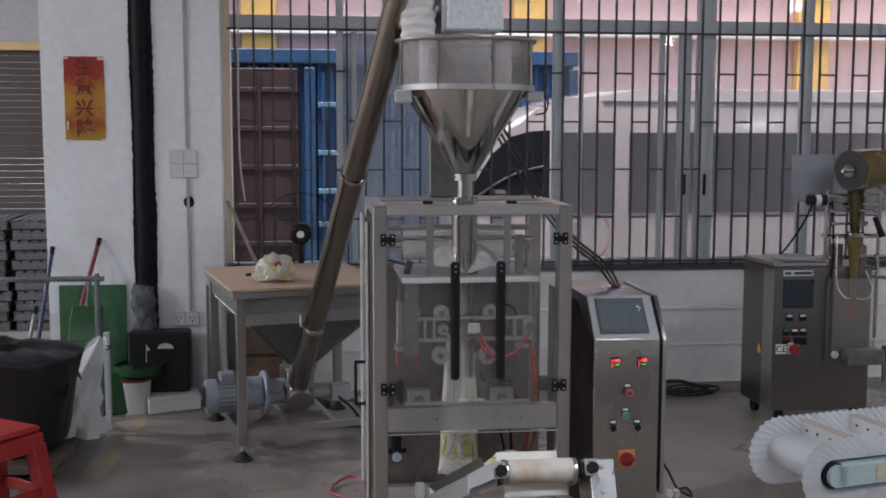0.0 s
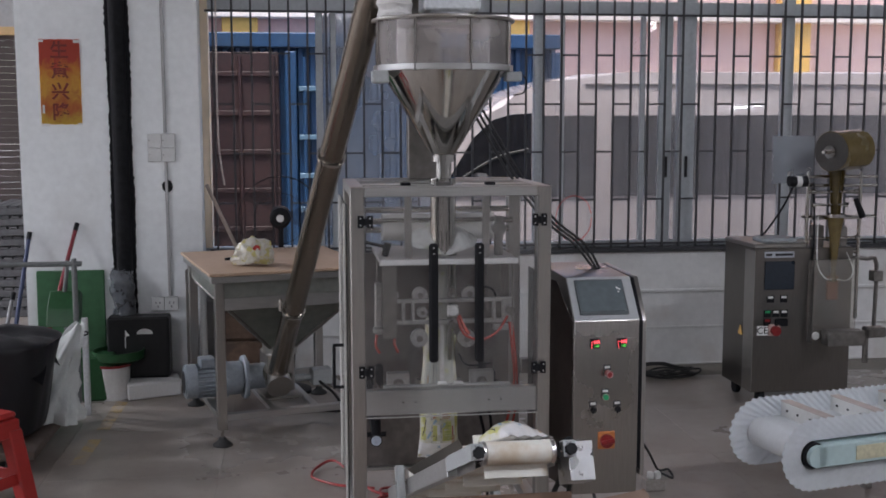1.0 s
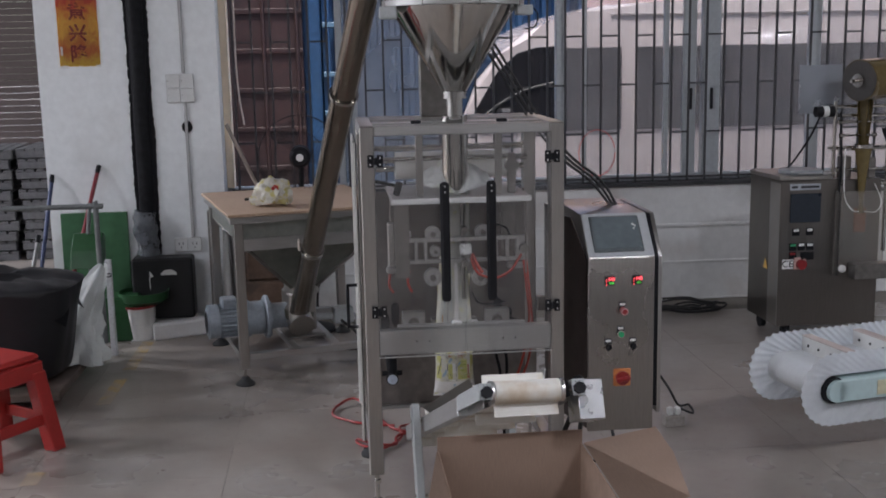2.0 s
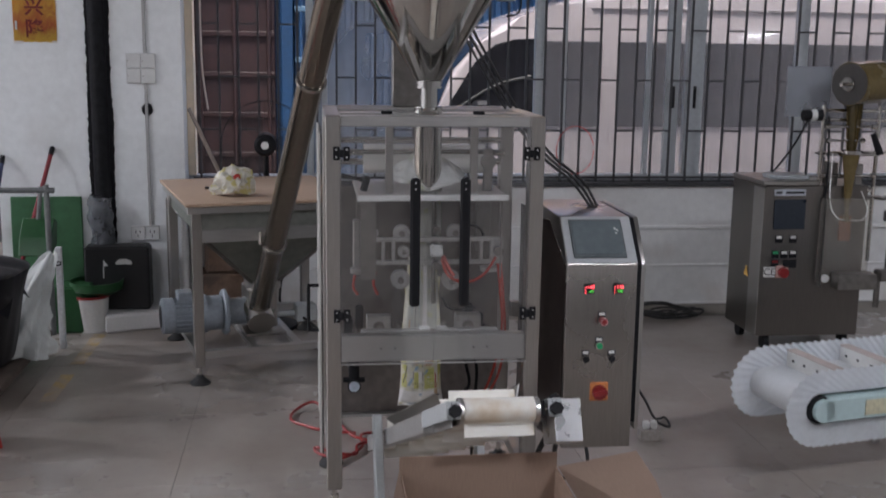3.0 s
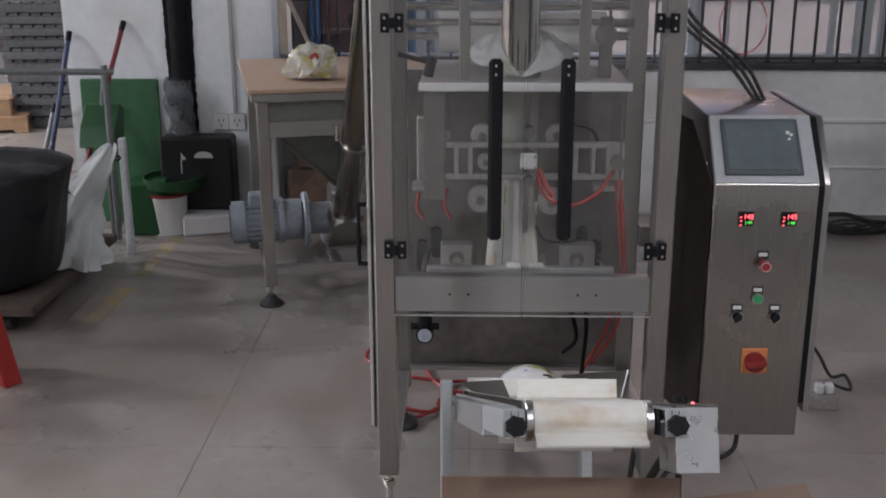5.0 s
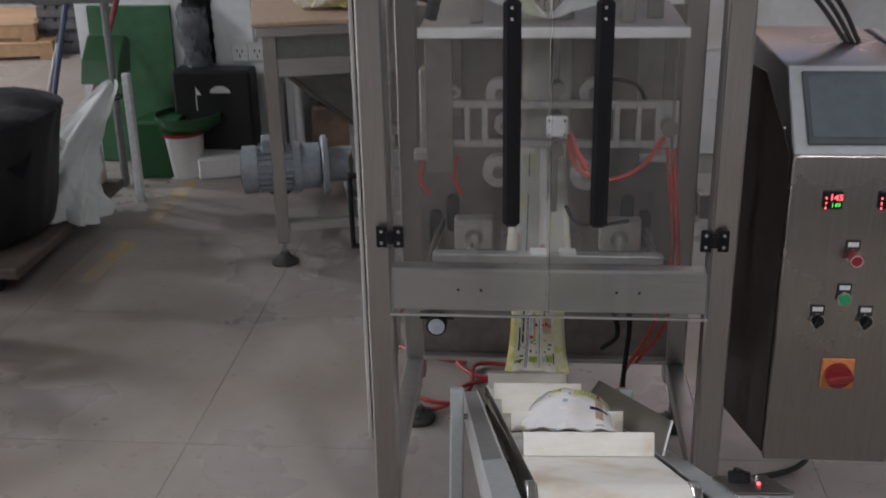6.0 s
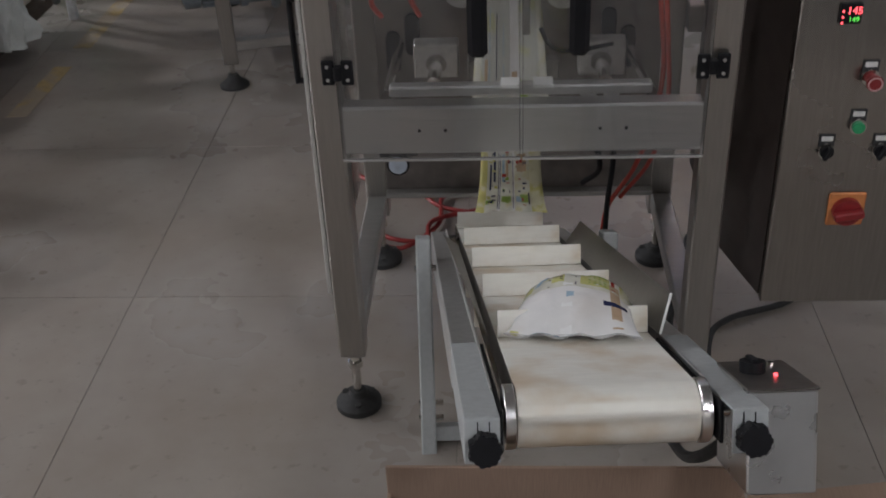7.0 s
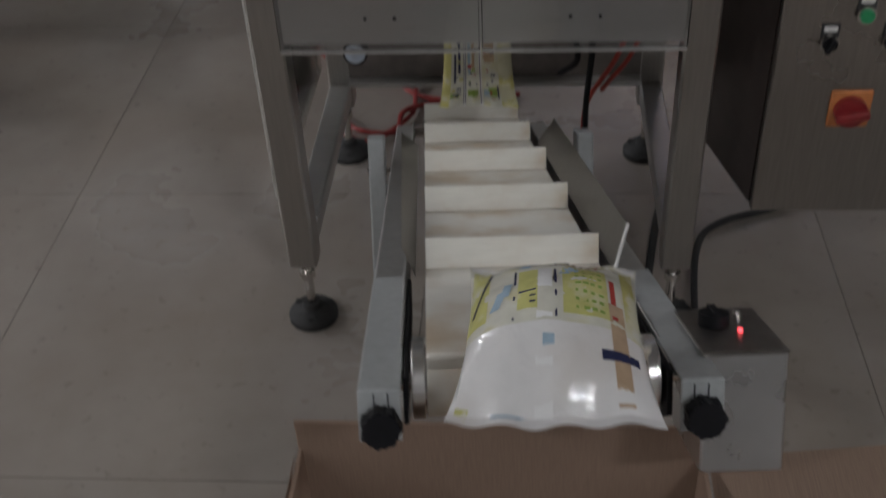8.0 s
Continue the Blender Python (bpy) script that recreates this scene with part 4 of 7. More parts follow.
def switch_at(x, z, kind, legend=True):
    if legend:
        bm = B()
        box(bm, x - 0.014, x + 0.014, CF - 0.002, CF, z - 0.006, z + 0.030, 0.001)
        lg = part("legend_plate", bm, LEGEND, cab, "black legend plate")
        bm = B()
        box(bm, x - 0.010, x + 0.010, CF - 0.003, CF - 0.002, z + 0.017, z + 0.026, 0)
        part("legend_text", bm, WHITE_PLASTIC, lg)
    bm = B()
    rod(bm, (x, CF - 0.010, z), (x, CF - 0.002, z), 0.0145, 24)
    bez = part("switch_bezel", bm, POLISHED, cab)
    bm = B()
    if kind == "stop":
        rod(bm, (x, CF - 0.028, z), (x, CF - 0.010, z), 0.010, 16)
        lathe(bm, [(0.0, 0.0), (0.011, 0.001), (0.0138, 0.006), (0.0138, 0.011), (0.0, 0.013)], (0, 0, 0), 24, m=pose(x, CF - 0.024, z, 90))
        part("mushroom_head", bm, REDP, bez, "red mushroom stop button")
        bm = B()
        lathe(bm, [(0.010, 0.0), (0.0125, 0.0), (0.0125, 0.0015), (0.010, 0.0015)], (0, 0, 0), 24, m=pose(x, CF - 0.0365, z, 90), closed=True)
        part("arrow_ring", bm, mat("faded_pink_print", (0.55, 0.32, 0.32), 0.5), bez)
    elif kind == "push":
        rod(bm, (x, CF - 0.015, z), (x, CF - 0.010, z), 0.0105, 20)
        part("button", bm, GREEN, bez, "green push button")
    else:
        rod(bm, (x, CF - 0.014, z), (x, CF - 0.010, z), 0.012, 20)
        box(bm, -0.004, 0.004, -0.012, 0, -0.013, 0.013, 0.002, m=pose(x, CF - 0.012, z, 0, 25, 0))
        part("selector", bm, BLACK, bez, "black selector knob")


switch_at(1.251, 0.716, "stop")
switch_at(1.245, 0.625, "push")
switch_at(1.198, 0.578, "turn")
switch_at(1.291, 0.578, "turn")
ORANGE = mat("orange_plate", (0.60, 0.23, 0.08), 0.45)
bm = B()
box(bm, 1.218, 1.284, CF - 0.005, CF, 0.424, 0.492, 0.003)
ms = part("main_switch", bm, ORANGE, cab, "orange main switch plate")
bm = B()
rod(bm, (1.251, CF - 0.018, 0.457), (1.251, CF - 0.005, 0.457), 0.026, 28)
box(bm, -0.008, 0.008, -0.034, -0.017, -0.026, 0.026, 0.003, m=pose(1.251, CF, 0.457, 0, 80, 0))
part("rotary_knob", bm, REDP, ms, "red rotary knob")
for z in (0.40, 0.95):
    bm = B()
    rod(bm, (1.112, 3.64, z), (1.1155, 3.64, z), 0.004, 10)
    part("screw", bm, ALU, cab)
bm = B()
box(bm, XR, 1.064, 4.09, 4.13, 0.60, 0.66, 0.003)
part("mounting_arm", bm, DARK_STEEL, cab, "steel mounting arm")


cab.location = (1.252, 3.728, 0.256)

# ---- take-off conveyor ----
CM = pose(0.745, 2.705, 0.739, -23.4, 1.5, 5.0)
conv = thing("takeoff_conveyor", "small inclined take-off conveyor with a cream cleated belt", "conveyor", m=CM)
RA, RR, END = 0.028, 0.034, 1.406


def loop(y0, y1, r, n=12):
    """The outline of a belt round two rollers, in (y, z), with the top run at z = 0 for r = RR."""
    pts = [(y0 + r * math.sin(a), -RR + r * math.cos(a)) for a in np.linspace(0, -math.pi, n)]
    return pts + [(y1 + r * math.sin(a), -RR + r * math.cos(a)) for a in np.linspace(math.pi, 0, n)]


bm = B()
outer, inner = loop(RA, END, RR), loop(RA, END, RR - 0.003)
va = [[bm.verts.new((x, y, z)) for y, z in outer] for x in (-0.097, 0.097)]
vb = [[bm.verts.new((x, y, z)) for y, z in inner] for x in (-0.097, 0.097)]
n = len(outer)
for i in range(n):
    j = (i + 1) % n
    bm.faces.new((va[0][i], va[0][j], va[1][j], va[1][i]))
    bm.faces.new((vb[0][i], vb[1][i], vb[1][j], vb[0][j]))
    for k in (0, 1):
        bm.faces.new((va[k][i], vb[k][i], vb[k][j], va[k][j]))
part("belt", bm, BELT, conv, "stained cream belt", True)
for y in (RA, END):
    bm = B()
    rod(bm, (-0.1, y, -RR), (0.1, y, -RR), RR - 0.0035, 32)
    rod(bm, (-0.135, y, -RR), (0.135, y, -RR), 0.009, 12)
    rl = part("roller", bm, POLISHED, conv, "polished steel roller", True)
    if y == RA:
        for x in (-0.1045, 0.1045):
            bm = B()
            lathe(bm, [(0.010, -0.0045), (0.0345, -0.006), (0.0355, -0.005), (0.0355, 0.005), (0.0345, 0.006), (0.010, 0.0045)], (0, 0, 0), 36, m=pose(x, y, -RR, 0, 90, 0), closed=True)
            part("end_ring", bm, mat("bright_ring_steel", (0.78, 0.77, 0.75), 0.28, 1.0, 0.06, 40, 6), rl, "", True)
for s in (-1, 1):
    x0, x1 = sorted((s * 0.119, s * 0.156))
    bm = B()
    box(bm, x0, x1, -0.040, 0.285, -0.0155, -0.0125, 0.001)
    xo = s * 0.156
    box(bm, min(xo, xo - s * 0.003), max(xo, xo - s * 0.003), -0.040, 0.285, -0.060, -0.013, 0.001)
    box(bm, x0, x1, -0.044, -0.0405, -0.060, -0.0125, 0.001)
    arm = part("arm", bm, GREY_PAINT, conv, "grey painted bent arm", True)
    for dx in (-0.006, 0.006):
        bm = B()
        box(bm, s * 0.136 + dx - 0.0006, s * 0.136 + dx + 0.0006, -0.0448, -0.044, -0.034, -0.016, 0)
        part("slot", bm, BLACK, arm, "", True)
    bm = B()
    lobes = [((0.0165 + 0.0022 * math.cos(7 * a)) * math.cos(a) + s * 0.136, (0.0165 + 0.0022 * math.cos(7 * a)) * math.sin(a) - 0.040) for a in np.linspace(0, 2 * math.pi, 42, endpoint=False)]
    prism(bm, lobes, -0.068, -0.050, "y", 0.002)
    rod(bm, (s * 0.136, -0.051, -0.040), (s * 0.136, -0.042, -0.040), 0.008, 12)
    part("knob", bm, BLACK, arm, "black star knob", True)
    # side housing
    bm = B()
    xi = s * 0.119
    box(bm, min(xi, xi + s * 0.003), max(xi, xi + s * 0.003), 0.06, 1.40, -0.075, -0.010, 0.001)
    box(bm, min(xi, s * 0.156), max(xi, s * 0.156), 0.287, 1.40, -0.075, -0.016, 0.002)
    part("side_frame", bm, ALU, conv, "", True)
    # black plate also stands in for the shadow between arm and end ring
    bm = B()
    box(bm, min(s * 0.1135, s * 0.118), max(s * 0.1135, s * 0.118), -0.016, 0.282, -0.058, -0.014, 0.001)
    part("gap_shade_plate", bm, BLACK, conv, "black inner plate standing in for the shadowed gap", True)
    # flared guide plate
    bm = B()
    grid(bm, lambda u, v: (s * (0.108 + v * (0.014 + 0.016 * u)), 0.238 + u * 0.82, 0.001 + v * ((0.052 if s > 0 else 0.034) - 0.010 * u)), 8, 2)
    thicken(bm, 0.002)
    g = part("guide_plate", bm, STEEL, conv, "flared steel guide plate", True)
    if s > 0:
        bm = B()
        sweep(bm, [(s * 0.109, 0.236, 0.002), (s * 0.123, 0.236, 0.054)], 0.0018, 6, 0)
        part("rim", bm, WHITE_PLASTIC, g, "pale plate edge", True)
    # leg square to the belt
    bm = B()
    xl = s * 0.180
    box(bm, xl - 0.0145, xl + 0.0145, 0.955, 1.005, -0.40, 0.032, 0.003)
    leg = part("leg", bm, GREY_PAINT, conv, "grey painted flat leg", True)
    for z in (-0.03, -0.30, -0.33):
        bm = B()
        rod(bm, (s * 0.198, 0.98, z), (s * 0.150, 0.98, z), 0.006, 8)
        part("bolt", bm, POLISHED, leg, "", True)
bm = B()
box(bm, -0.17, 0.17, 0.965, 0.995, -0.375, -0.345, 0.002)
part("cross_bar", bm, GREY_PAINT, conv, "", True)
bm = B()
box(bm, -0.116, 0.116, 0.10, 1.30, -0.066, -0.0045, 0.002)
bmesh.ops.scale(bm, vec=(0.82, 1, 0.8), verts=bm.verts)
part("slider_bed", bm, DARK_STEEL, conv, "", True)
# drive box
BOX_STEEL = mat("smeared_steel", (0.62, 0.62, 0.62), 0.30, 1.0, 0.06, 14, 16, 0.03, rvary=0.22)
bm = B()
box(bm, 0.150, 0.226, 0.006, 0.122, -0.126, -0.010, 0.002)
db = part("drive_box", bm, BOX_STEEL, conv, "small steel speed control box", True)
bm = B()
box(bm, 0.149, 0.227, 0.004, 0.123, -0.0098, -0.007, 0.001)
part("top_plate", bm, DARK_STEEL, db, "", True)
bm = B()
rod(bm, (0.176, 0.075, -0.007), (0.176, 0.075, 0.006), 0.0145, 20)
box(bm, 0.172, 0.180, 0.062, 0.088, 0.006, 0.010, 0.001)
part("speed_knob", bm, BLACK, db, "", True)
bm = B()
rod(bm, (0.196, 0.055, -0.007), (0.196, 0.055, -0.004), 0.0024, 10)
part("lamp", bm, RED_GLOW, db, "small red lamp", True)
bm = B()
rod(bm, (0.205, 0.10, -0.007), (0.205, 0.10, -0.003), 0.004, 10)
part("bolt", bm, POLISHED, db, "", True)
CLEAT = B()
box(CLEAT, -0.0965, 0.0965, -0.0014, 0.0014, 0.0008, 0.036, 0.0006)
box(CLEAT, -0.0965, 0.0965, 0.0014, 0.014, 0.0008, 0.0028, 0.0005)
cleat_mesh = mesh_of("cleat", CLEAT, BELT)
cleats = []
for k in range(11):
    c = new("cleat", cleat_mesh)
    c.parent = conv
    cleats.append(c)

# ---- pouches ----
POUCH = mat("glossy_white_pouch", (0.78, 0.77, 0.76), 0.17, 0.0, 0.04, 40, 9, 0.5, coat=0.3, other=(0.70, 0.66, 0.62), mask=(0.5, 0.7))
PRINT_L = mat("lime_print", (0.60, 0.585, 0.22), 0.18, 0.0, 0.12, 60, 25, 0.1, other=(0.70, 0.69, 0.48), mask=(0.5, 0.65))
PRINT_Y = mat("yellow_print", (0.58, 0.54, 0.20), 0.2, 0.0, 0.15, 40, 25, 0.1, other=(0.72, 0.70, 0.55), mask=(0.45, 0.6))
PRINT_PALE = mat("pale_print", (0.68, 0.67, 0.58), 0.18, 0.0, 0.08, 60, 30, 0.1, other=(0.62, 0.58, 0.34), mask=(0.52, 0.66))
FIN = mat("white_fin_film", (0.84, 0.84, 0.83), 0.15, 0.0, 0.03, 40, 9, 0.4, coat=0.3)
PRINT_K = mat("navy_print", (0.03, 0.035, 0.09), 0.25)
PRINT_R = mat("red_print", (0.42, 0.05, 0.04), 0.25)
PRINT_B = mat("blue_print", (0.36, 0.48, 0.58), 0.25)
PRINT_G = mat("green_print", (0.30, 0.42, 0.10), 0.25)
PRINT_T = mat("tan_print", (0.50, 0.36, 0.24), 0.25)


def crease(x, y, seed):
    """Sharp little wrinkles of taut film."""
    return 0.0045 * (1 - 2 * abs(noise.noise((x * 26 + seed, y * 40, 1.0)))) * noise.noise((x * 9, y * 9, seed))


def pillow(W, L, T, seed, waist=0.10, top=0.5):
    """The surface of a filled pouch: u across, v along, s the side, lift over the film."""
    def fn(u, v, s, lift=0.0):
        w = W * (1 - waist * math.sin(math.pi * v) ** 0.7)
        x = (u - 0.5) * w * (1 - 0.10 * v)
        y = (v - 0.5) * L
        h = (max(math.sin(math.pi * u), 0) ** 0.38) * (max(math.sin(math.pi * min(max((v - 0.05) / 0.9, 0), 1)), 0) ** 0.72)
        k = noise.noise((x * 30, y * 30, seed)) * 0.004 + noise.noise((x * 70, y * 70, seed + 3)) * 0.0018
        fold = 0.003 * math.sin(u * 22 + seed) * (abs(v - 0.5) * 2) ** 3
        return Vector((x, y + 0.002 * math.sin(u * 7 + seed) * (abs(v - 0.5) * 2) ** 2, s * (T * (top if s > 0 else 1 - top) * h + 0.0004) - (0.55 * T * (1 - top) * (1 - h) if top > 0.5 else 0) + k * h + fold + crease(x, y, seed) * h + lift * s))
    return fn


def pouch(name, label, W, L, T, seed, group, waist=0.10, split=0.32):
    ob = thing(name, label, "pouch", group=group)
    f = pillow(W, L, T, seed, waist, 0.72)
    for s in (1, -1):
        for v0, v1, mt, nm in ((0.0, split, POUCH, "film"), (split, 1.0, PRINT_PALE if s > 0 else POUCH, "printed_film")):
            bm = B()
            grid(bm, lambda u, v: f(u, v0 + (v1 - v0) * v, s), 34, 22)
            part(nm, bm, mt, ob, "", True)
    def patch(u0, u1, v0, v1, mt, nm="print", s=1):
        v0, v1 = (split + (v - 0.46) * (1 - split) / 0.54 if v > 0.46 and nm != "seal" else v for v in (v0, v1))
        bm = B()
        grid(bm, lambda u, v: f(u0 + (u1 - u0) * u, v0 + (v1 - v0) * v, s, 0.0005), 6, 6)
        part(nm, bm, mt, ob, "", True)
    r = random.Random(seed)
    for u0, u1, v0, v1, mt in ((0.02, 0.13, 0.50, 0.97, PRINT_L), (0.30, 0.41, 0.50, 0.72, PRINT_L), (0.55, 0.80, 0.49, 0.78, PRINT_L), (0.30, 0.42, 0.86, 0.97, PRINT_L), (0.55, 0.68, 0.90, 0.97, PRINT_L), (0.72, 0.80, 0.82, 0.97, PRINT_L),
                               (0.89, 0.97, 0.40, 0.97, PRINT_Y), (0.275, 0.287, 0.47, 0.97, PRINT_K), (0.505, 0.517, 0.47, 0.97, PRINT_K), (0.815, 0.845, 0.50, 0.70, PRINT_R), (0.80, 0.88, 0.06, 0.46, PRINT_T),
                               (0.74, 0.93, 0.20, 0.235, PRINT_K), (0.44, 0.50, 0.23, 0.27, PRINT_B), (0.03, 0.09, 0.02, 0.06, PRINT_L), (0.20, 0.44, 0.03, 0.045, PRINT_B)):
        patch(u0, u1, v0, v1, mt)
    patch(0.405, 0.492, 0.03, 0.97, FIN, "fin_seal")
    def strokes(mt, rows):
        bm = B()
        for u0, u1, v0, v1, lean in rows:
            q0, q1 = (split + (v - 0.46) * (1 - split) / 0.54 for v in (v0, v1))
            grid(bm, lambda u, v: f(u0 + (u1 - u0) * u + lean * v, q0 + (q1 - q0) * v, 1, 0.0009), 3, 2)
        tagged(part("line_of_print", bm, mt, ob, "", True), kind="stuff")
    strokes(PRINT_K, [(0.04 + 0.02 * k, 0.055 + 0.02 * k, 0.56 + 0.05 * k, 0.64 + 0.05 * k, 0.03) for k in range(4)] + [(0.30 + r.uniform(0, 0.07), 0.40, v, v + 0.008, 0) for v in (0.52, 0.545, 0.57)])
    strokes(PRINT_B, [(0.145, 0.20, 0.53, 0.60, 0.04), (0.20, 0.25, 0.57, 0.64, 0.02), (0.30, 0.36, 0.74, 0.78, 0.03), (0.35, 0.41, 0.765, 0.80, 0.0), (0.53, 0.59, 0.69, 0.73, 0.03), (0.58, 0.64, 0.72, 0.75, 0.01)])
    strokes(PRINT_G, [(a, a + r.uniform(0.012, 0.035), v, v + 0.013, 0) for v in (0.51, 0.545, 0.58, 0.62, 0.66, 0.70, 0.74) for a in np.arange(0.62, 0.77, 0.043)])
    strokes(PRINT_R, [(0.56 + 0.045 * k, 0.575 + 0.045 * k, 0.80, 0.87, 0.03) for k in range(5)] + [(0.315 + 0.03 * k, 0.327 + 0.03 * k, 0.81, 0.86, 0.02) for k in range(3)])
    for v in (0.012, 0.965):
        patch(0.01, 0.99, v, v + 0.022, POUCH, "seal")
    return ob


pouch_a = pouch("filled_pouch", "filled white and yellow plastic pouch carried by the conveyor", 0.172, 0.215, 0.066, 2, "filled pouches")
pouch_b = pouch("filled_pouch", "filled white and yellow plastic pouch tipping off the conveyor", 0.168, 0.205, 0.066, 7, "filled pouches")
hang = thing("hanging_film", "printed film tube hanging below the sealing jaws", "film")
f = pillow(0.150, 0.262, 0.040, 5, 0.16)
for s in (1, -1):
    for u0, u1, mt in ((0, 0.12, PRINT_Y), (0.12, 0.30, PRINT_PALE), (0.30, 0.34, POUCH), (0.34, 0.52, PRINT_PALE), (0.52, 0.56, POUCH), (0.56, 0.80, PRINT_PALE), (0.80, 1.0, PRINT_Y)):
        bm = B()
        grid(bm, lambda u, v: f(u0 + (u1 - u0) * u, v, s), 6, 24)
        part("film_strip", bm, mt, hang, "", True)
for u0, u1, v0, v1, mt in ((0.22, 0.255, 0.30, 0.62, PRINT_K), (0.16, 0.19, 0.22, 0.45, PRINT_K), (0.30, 0.31, 0.02, 0.98, PRINT_K), (0.325, 0.335, 0.02, 0.98, PRINT_K), (0.53, 0.54, 0.02, 0.98, PRINT_K), (0.36, 0.40, 0.30, 0.55, PRINT_B),
                           (0.42, 0.46, 0.35, 0.80, PRINT_T), (0.36, 0.50, 0.10, 0.16, PRINT_G), (0.58, 0.66, 0.10, 0.16, PRINT_B), (0.64, 0.76, 0.10, 0.18, PRINT_G), (0.60, 0.75, 0.40, 0.55, PRINT_T), (0.60, 0.72, 0.60, 0.63, PRINT_K), (0.60, 0.74, 0.67, 0.70, PRINT_K), (0.58, 0.70, 0.74, 0.77, PRINT_R), (0.765, 0.785, 0.08, 0.20, PRINT_K), (0.12, 0.24, 0.08, 0.12, PRINT_G)):
    bm = B()
    grid(bm, lambda u, v: f(u0 + (u1 - u0) * u, v0 + (v1 - v0) * v, 1, 0.0006), 3, 8)
    part("print", bm, mt, hang, "", True)
r = random.Random(21)
for u0, u1, mts in ((0.125, 0.29, (PRINT_K, PRINT_Y)), (0.345, 0.515, (PRINT_K, PRINT_R, PRINT_G)), (0.57, 0.76, (PRINT_T, PRINT_R, PRINT_K)), (0.80, 0.98, (PRINT_PALE,))):
    for mt in mts:
        bm = B()
        for k in range(9):
            a, b = r.uniform(u0, u1 - 0.02), r.uniform(0.05, 0.93)
            w, h = r.uniform(0.012, min(0.07, u1 - a)), r.uniform(0.008, 0.03)
            grid(bm, lambda u, v: f(a + w * u, b + h * v, 1, 0.0009), 2, 2)
        tagged(part("line_of_print", bm, mt, hang, "", True), kind="stuff")
# still part of the film tube above the jaws
f2 = pillow(0.150, 0.36, 0.046, 5, 0.0)
tube_film = None
for u0, u1, mt in ((0, 0.10, PRINT_PALE), (0.10, 0.50, FILM), (0.50, 0.62, POUCH), (0.62, 0.90, FILM), (0.90, 1.0, PRINT_PALE)):
    bm = B()
    for s in (1, -1):
        grid(bm, lambda u, v: Vector((TC[0] - 0.012, 3.765, 0.75)) + Vector((f2(u0 + (u1 - u0) * u, v, s).x * (1 - 0.25 * v), -f2(u0 + (u1 - u0) * u, 0.12 + v * 0.76, s).z * (1 + 2.2 * v ** 2), (v - 0.5) * 0.32)), 6, 20)
    strip = part("film_tube", bm, mt, tube_film or machine, "printed film tube over the jaws" if tube_film is None else "")
    tube_film = tube_film or strip
for u0, u1, v0, v1, mt in ((0.20, 0.212, 0.02, 0.98, PRINT_B), (0.30, 0.312, 0.02, 0.98, PRINT_K), (0.40, 0.412, 0.02, 0.98, PRINT_B), (0.06, 0.16, 0.06, 0.12, PRINT_K), (0.14, 0.18, 0.12, 0.30, PRINT_T), (0.52, 0.60, 0.10, 0.22, PRINT_T), (0.64, 0.74, 0.04, 0.16, PRINT_G)):
    bm = B()
    grid(bm, lambda u, v: Vector((TC[0] - 0.012, 3.7645, 0.75)) + Vector((f2(u0 + (u1 - u0) * u, 0.5, 1).x * (1 - 0.25 * (v0 + (v1 - v0) * v)), -f2(u0 + (u1 - u0) * u, 0.12 + (v0 + (v1 - v0) * v) * 0.76, 1).z * (1 + 2.2 * (v0 + (v1 - v0) * v) ** 2), (v0 + (v1 - v0) * v - 0.5) * 0.32)), 3, 8)
    part("print", bm, mt, tube_film)

# ---- cardboard box under the discharge end ----
carton = thing("cardboard_box", "open brown cardboard box under the conveyor's end", "cardboard box", (0.71, 2.50, 0))
for nm, b in (("back_wall", (0.487, 0.928, 2.795, 2.80, 0.006, 0.542)), ("front_wall", (0.487, 0.928, 2.195, 2.20, 0.006, 0.50)), ("side_wall", (0.487, 0.492, 2.2005, 2.7945, 0.006, 0.50)), ("side_wall", (0.923, 0.928, 2.2005, 2.7945, 0.006, 0.50)), ("bottom", (0.487, 0.928, 2.195, 2.80, 0.0, 0.005))):
    bm = B()
    box(bm, *b, 0.001)
    part(nm, bm, CARD, carton)
for pts in (((0.93, 2.235, 0.502), (0.93, 2.79, 0.502), (1.150, 2.78, 0.545), (1.150, 2.60, 0.530), (1.10, 2.30, 0.525)),
            ((0.485, 2.235, 0.502), (0.485, 2.79, 0.502), (0.455, 2.77, 0.36), (0.45, 2.30, 0.33)),
            ((0.50, 2.193, 0.502), (0.92, 2.193, 0.502), (0.90, 2.10, 0.35), (0.52, 2.10, 0.35))):
    bm = B()
    bm.faces.new([bm.verts.new(p) for p in pts])
    thicken(bm, 0.004)
    part("flap", bm, CARD, carton)

# ---- screw feeder ----
FM = pose(-0.285, 5.225, 0, 0, 0, 14)
feeder = thing("screw_feeder", "steel screw feeder with a square hopper on four legs", "screw feeder", m=FM)
for x, y in ((0, 0), (0.74, 0), (0, 0.86), (0.74, 0.86)):
    bm = B()
    box(bm, x - 0.024, x + 0.024, y - 0.024, y + 0.024, 0.085, 0.865, 0.003)
    lg = part("leg", bm, STEEL, feeder, "", True)
    bm = B()
    rod(bm, (x, y, 0.02), (x, y, 0.09), 0.009, 10)
    part("stud", bm, POLISHED, lg, "", True)
    bm = B()
    lathe(bm, [(0, 0), (0.05, 0), (0.05, 0.008), (0.022, 0.030), (0.016, 0.045), (0, 0.045)], (x, y, 0), 24)
    part("foot", bm, RUBBER, lg, "black rubber foot", True)
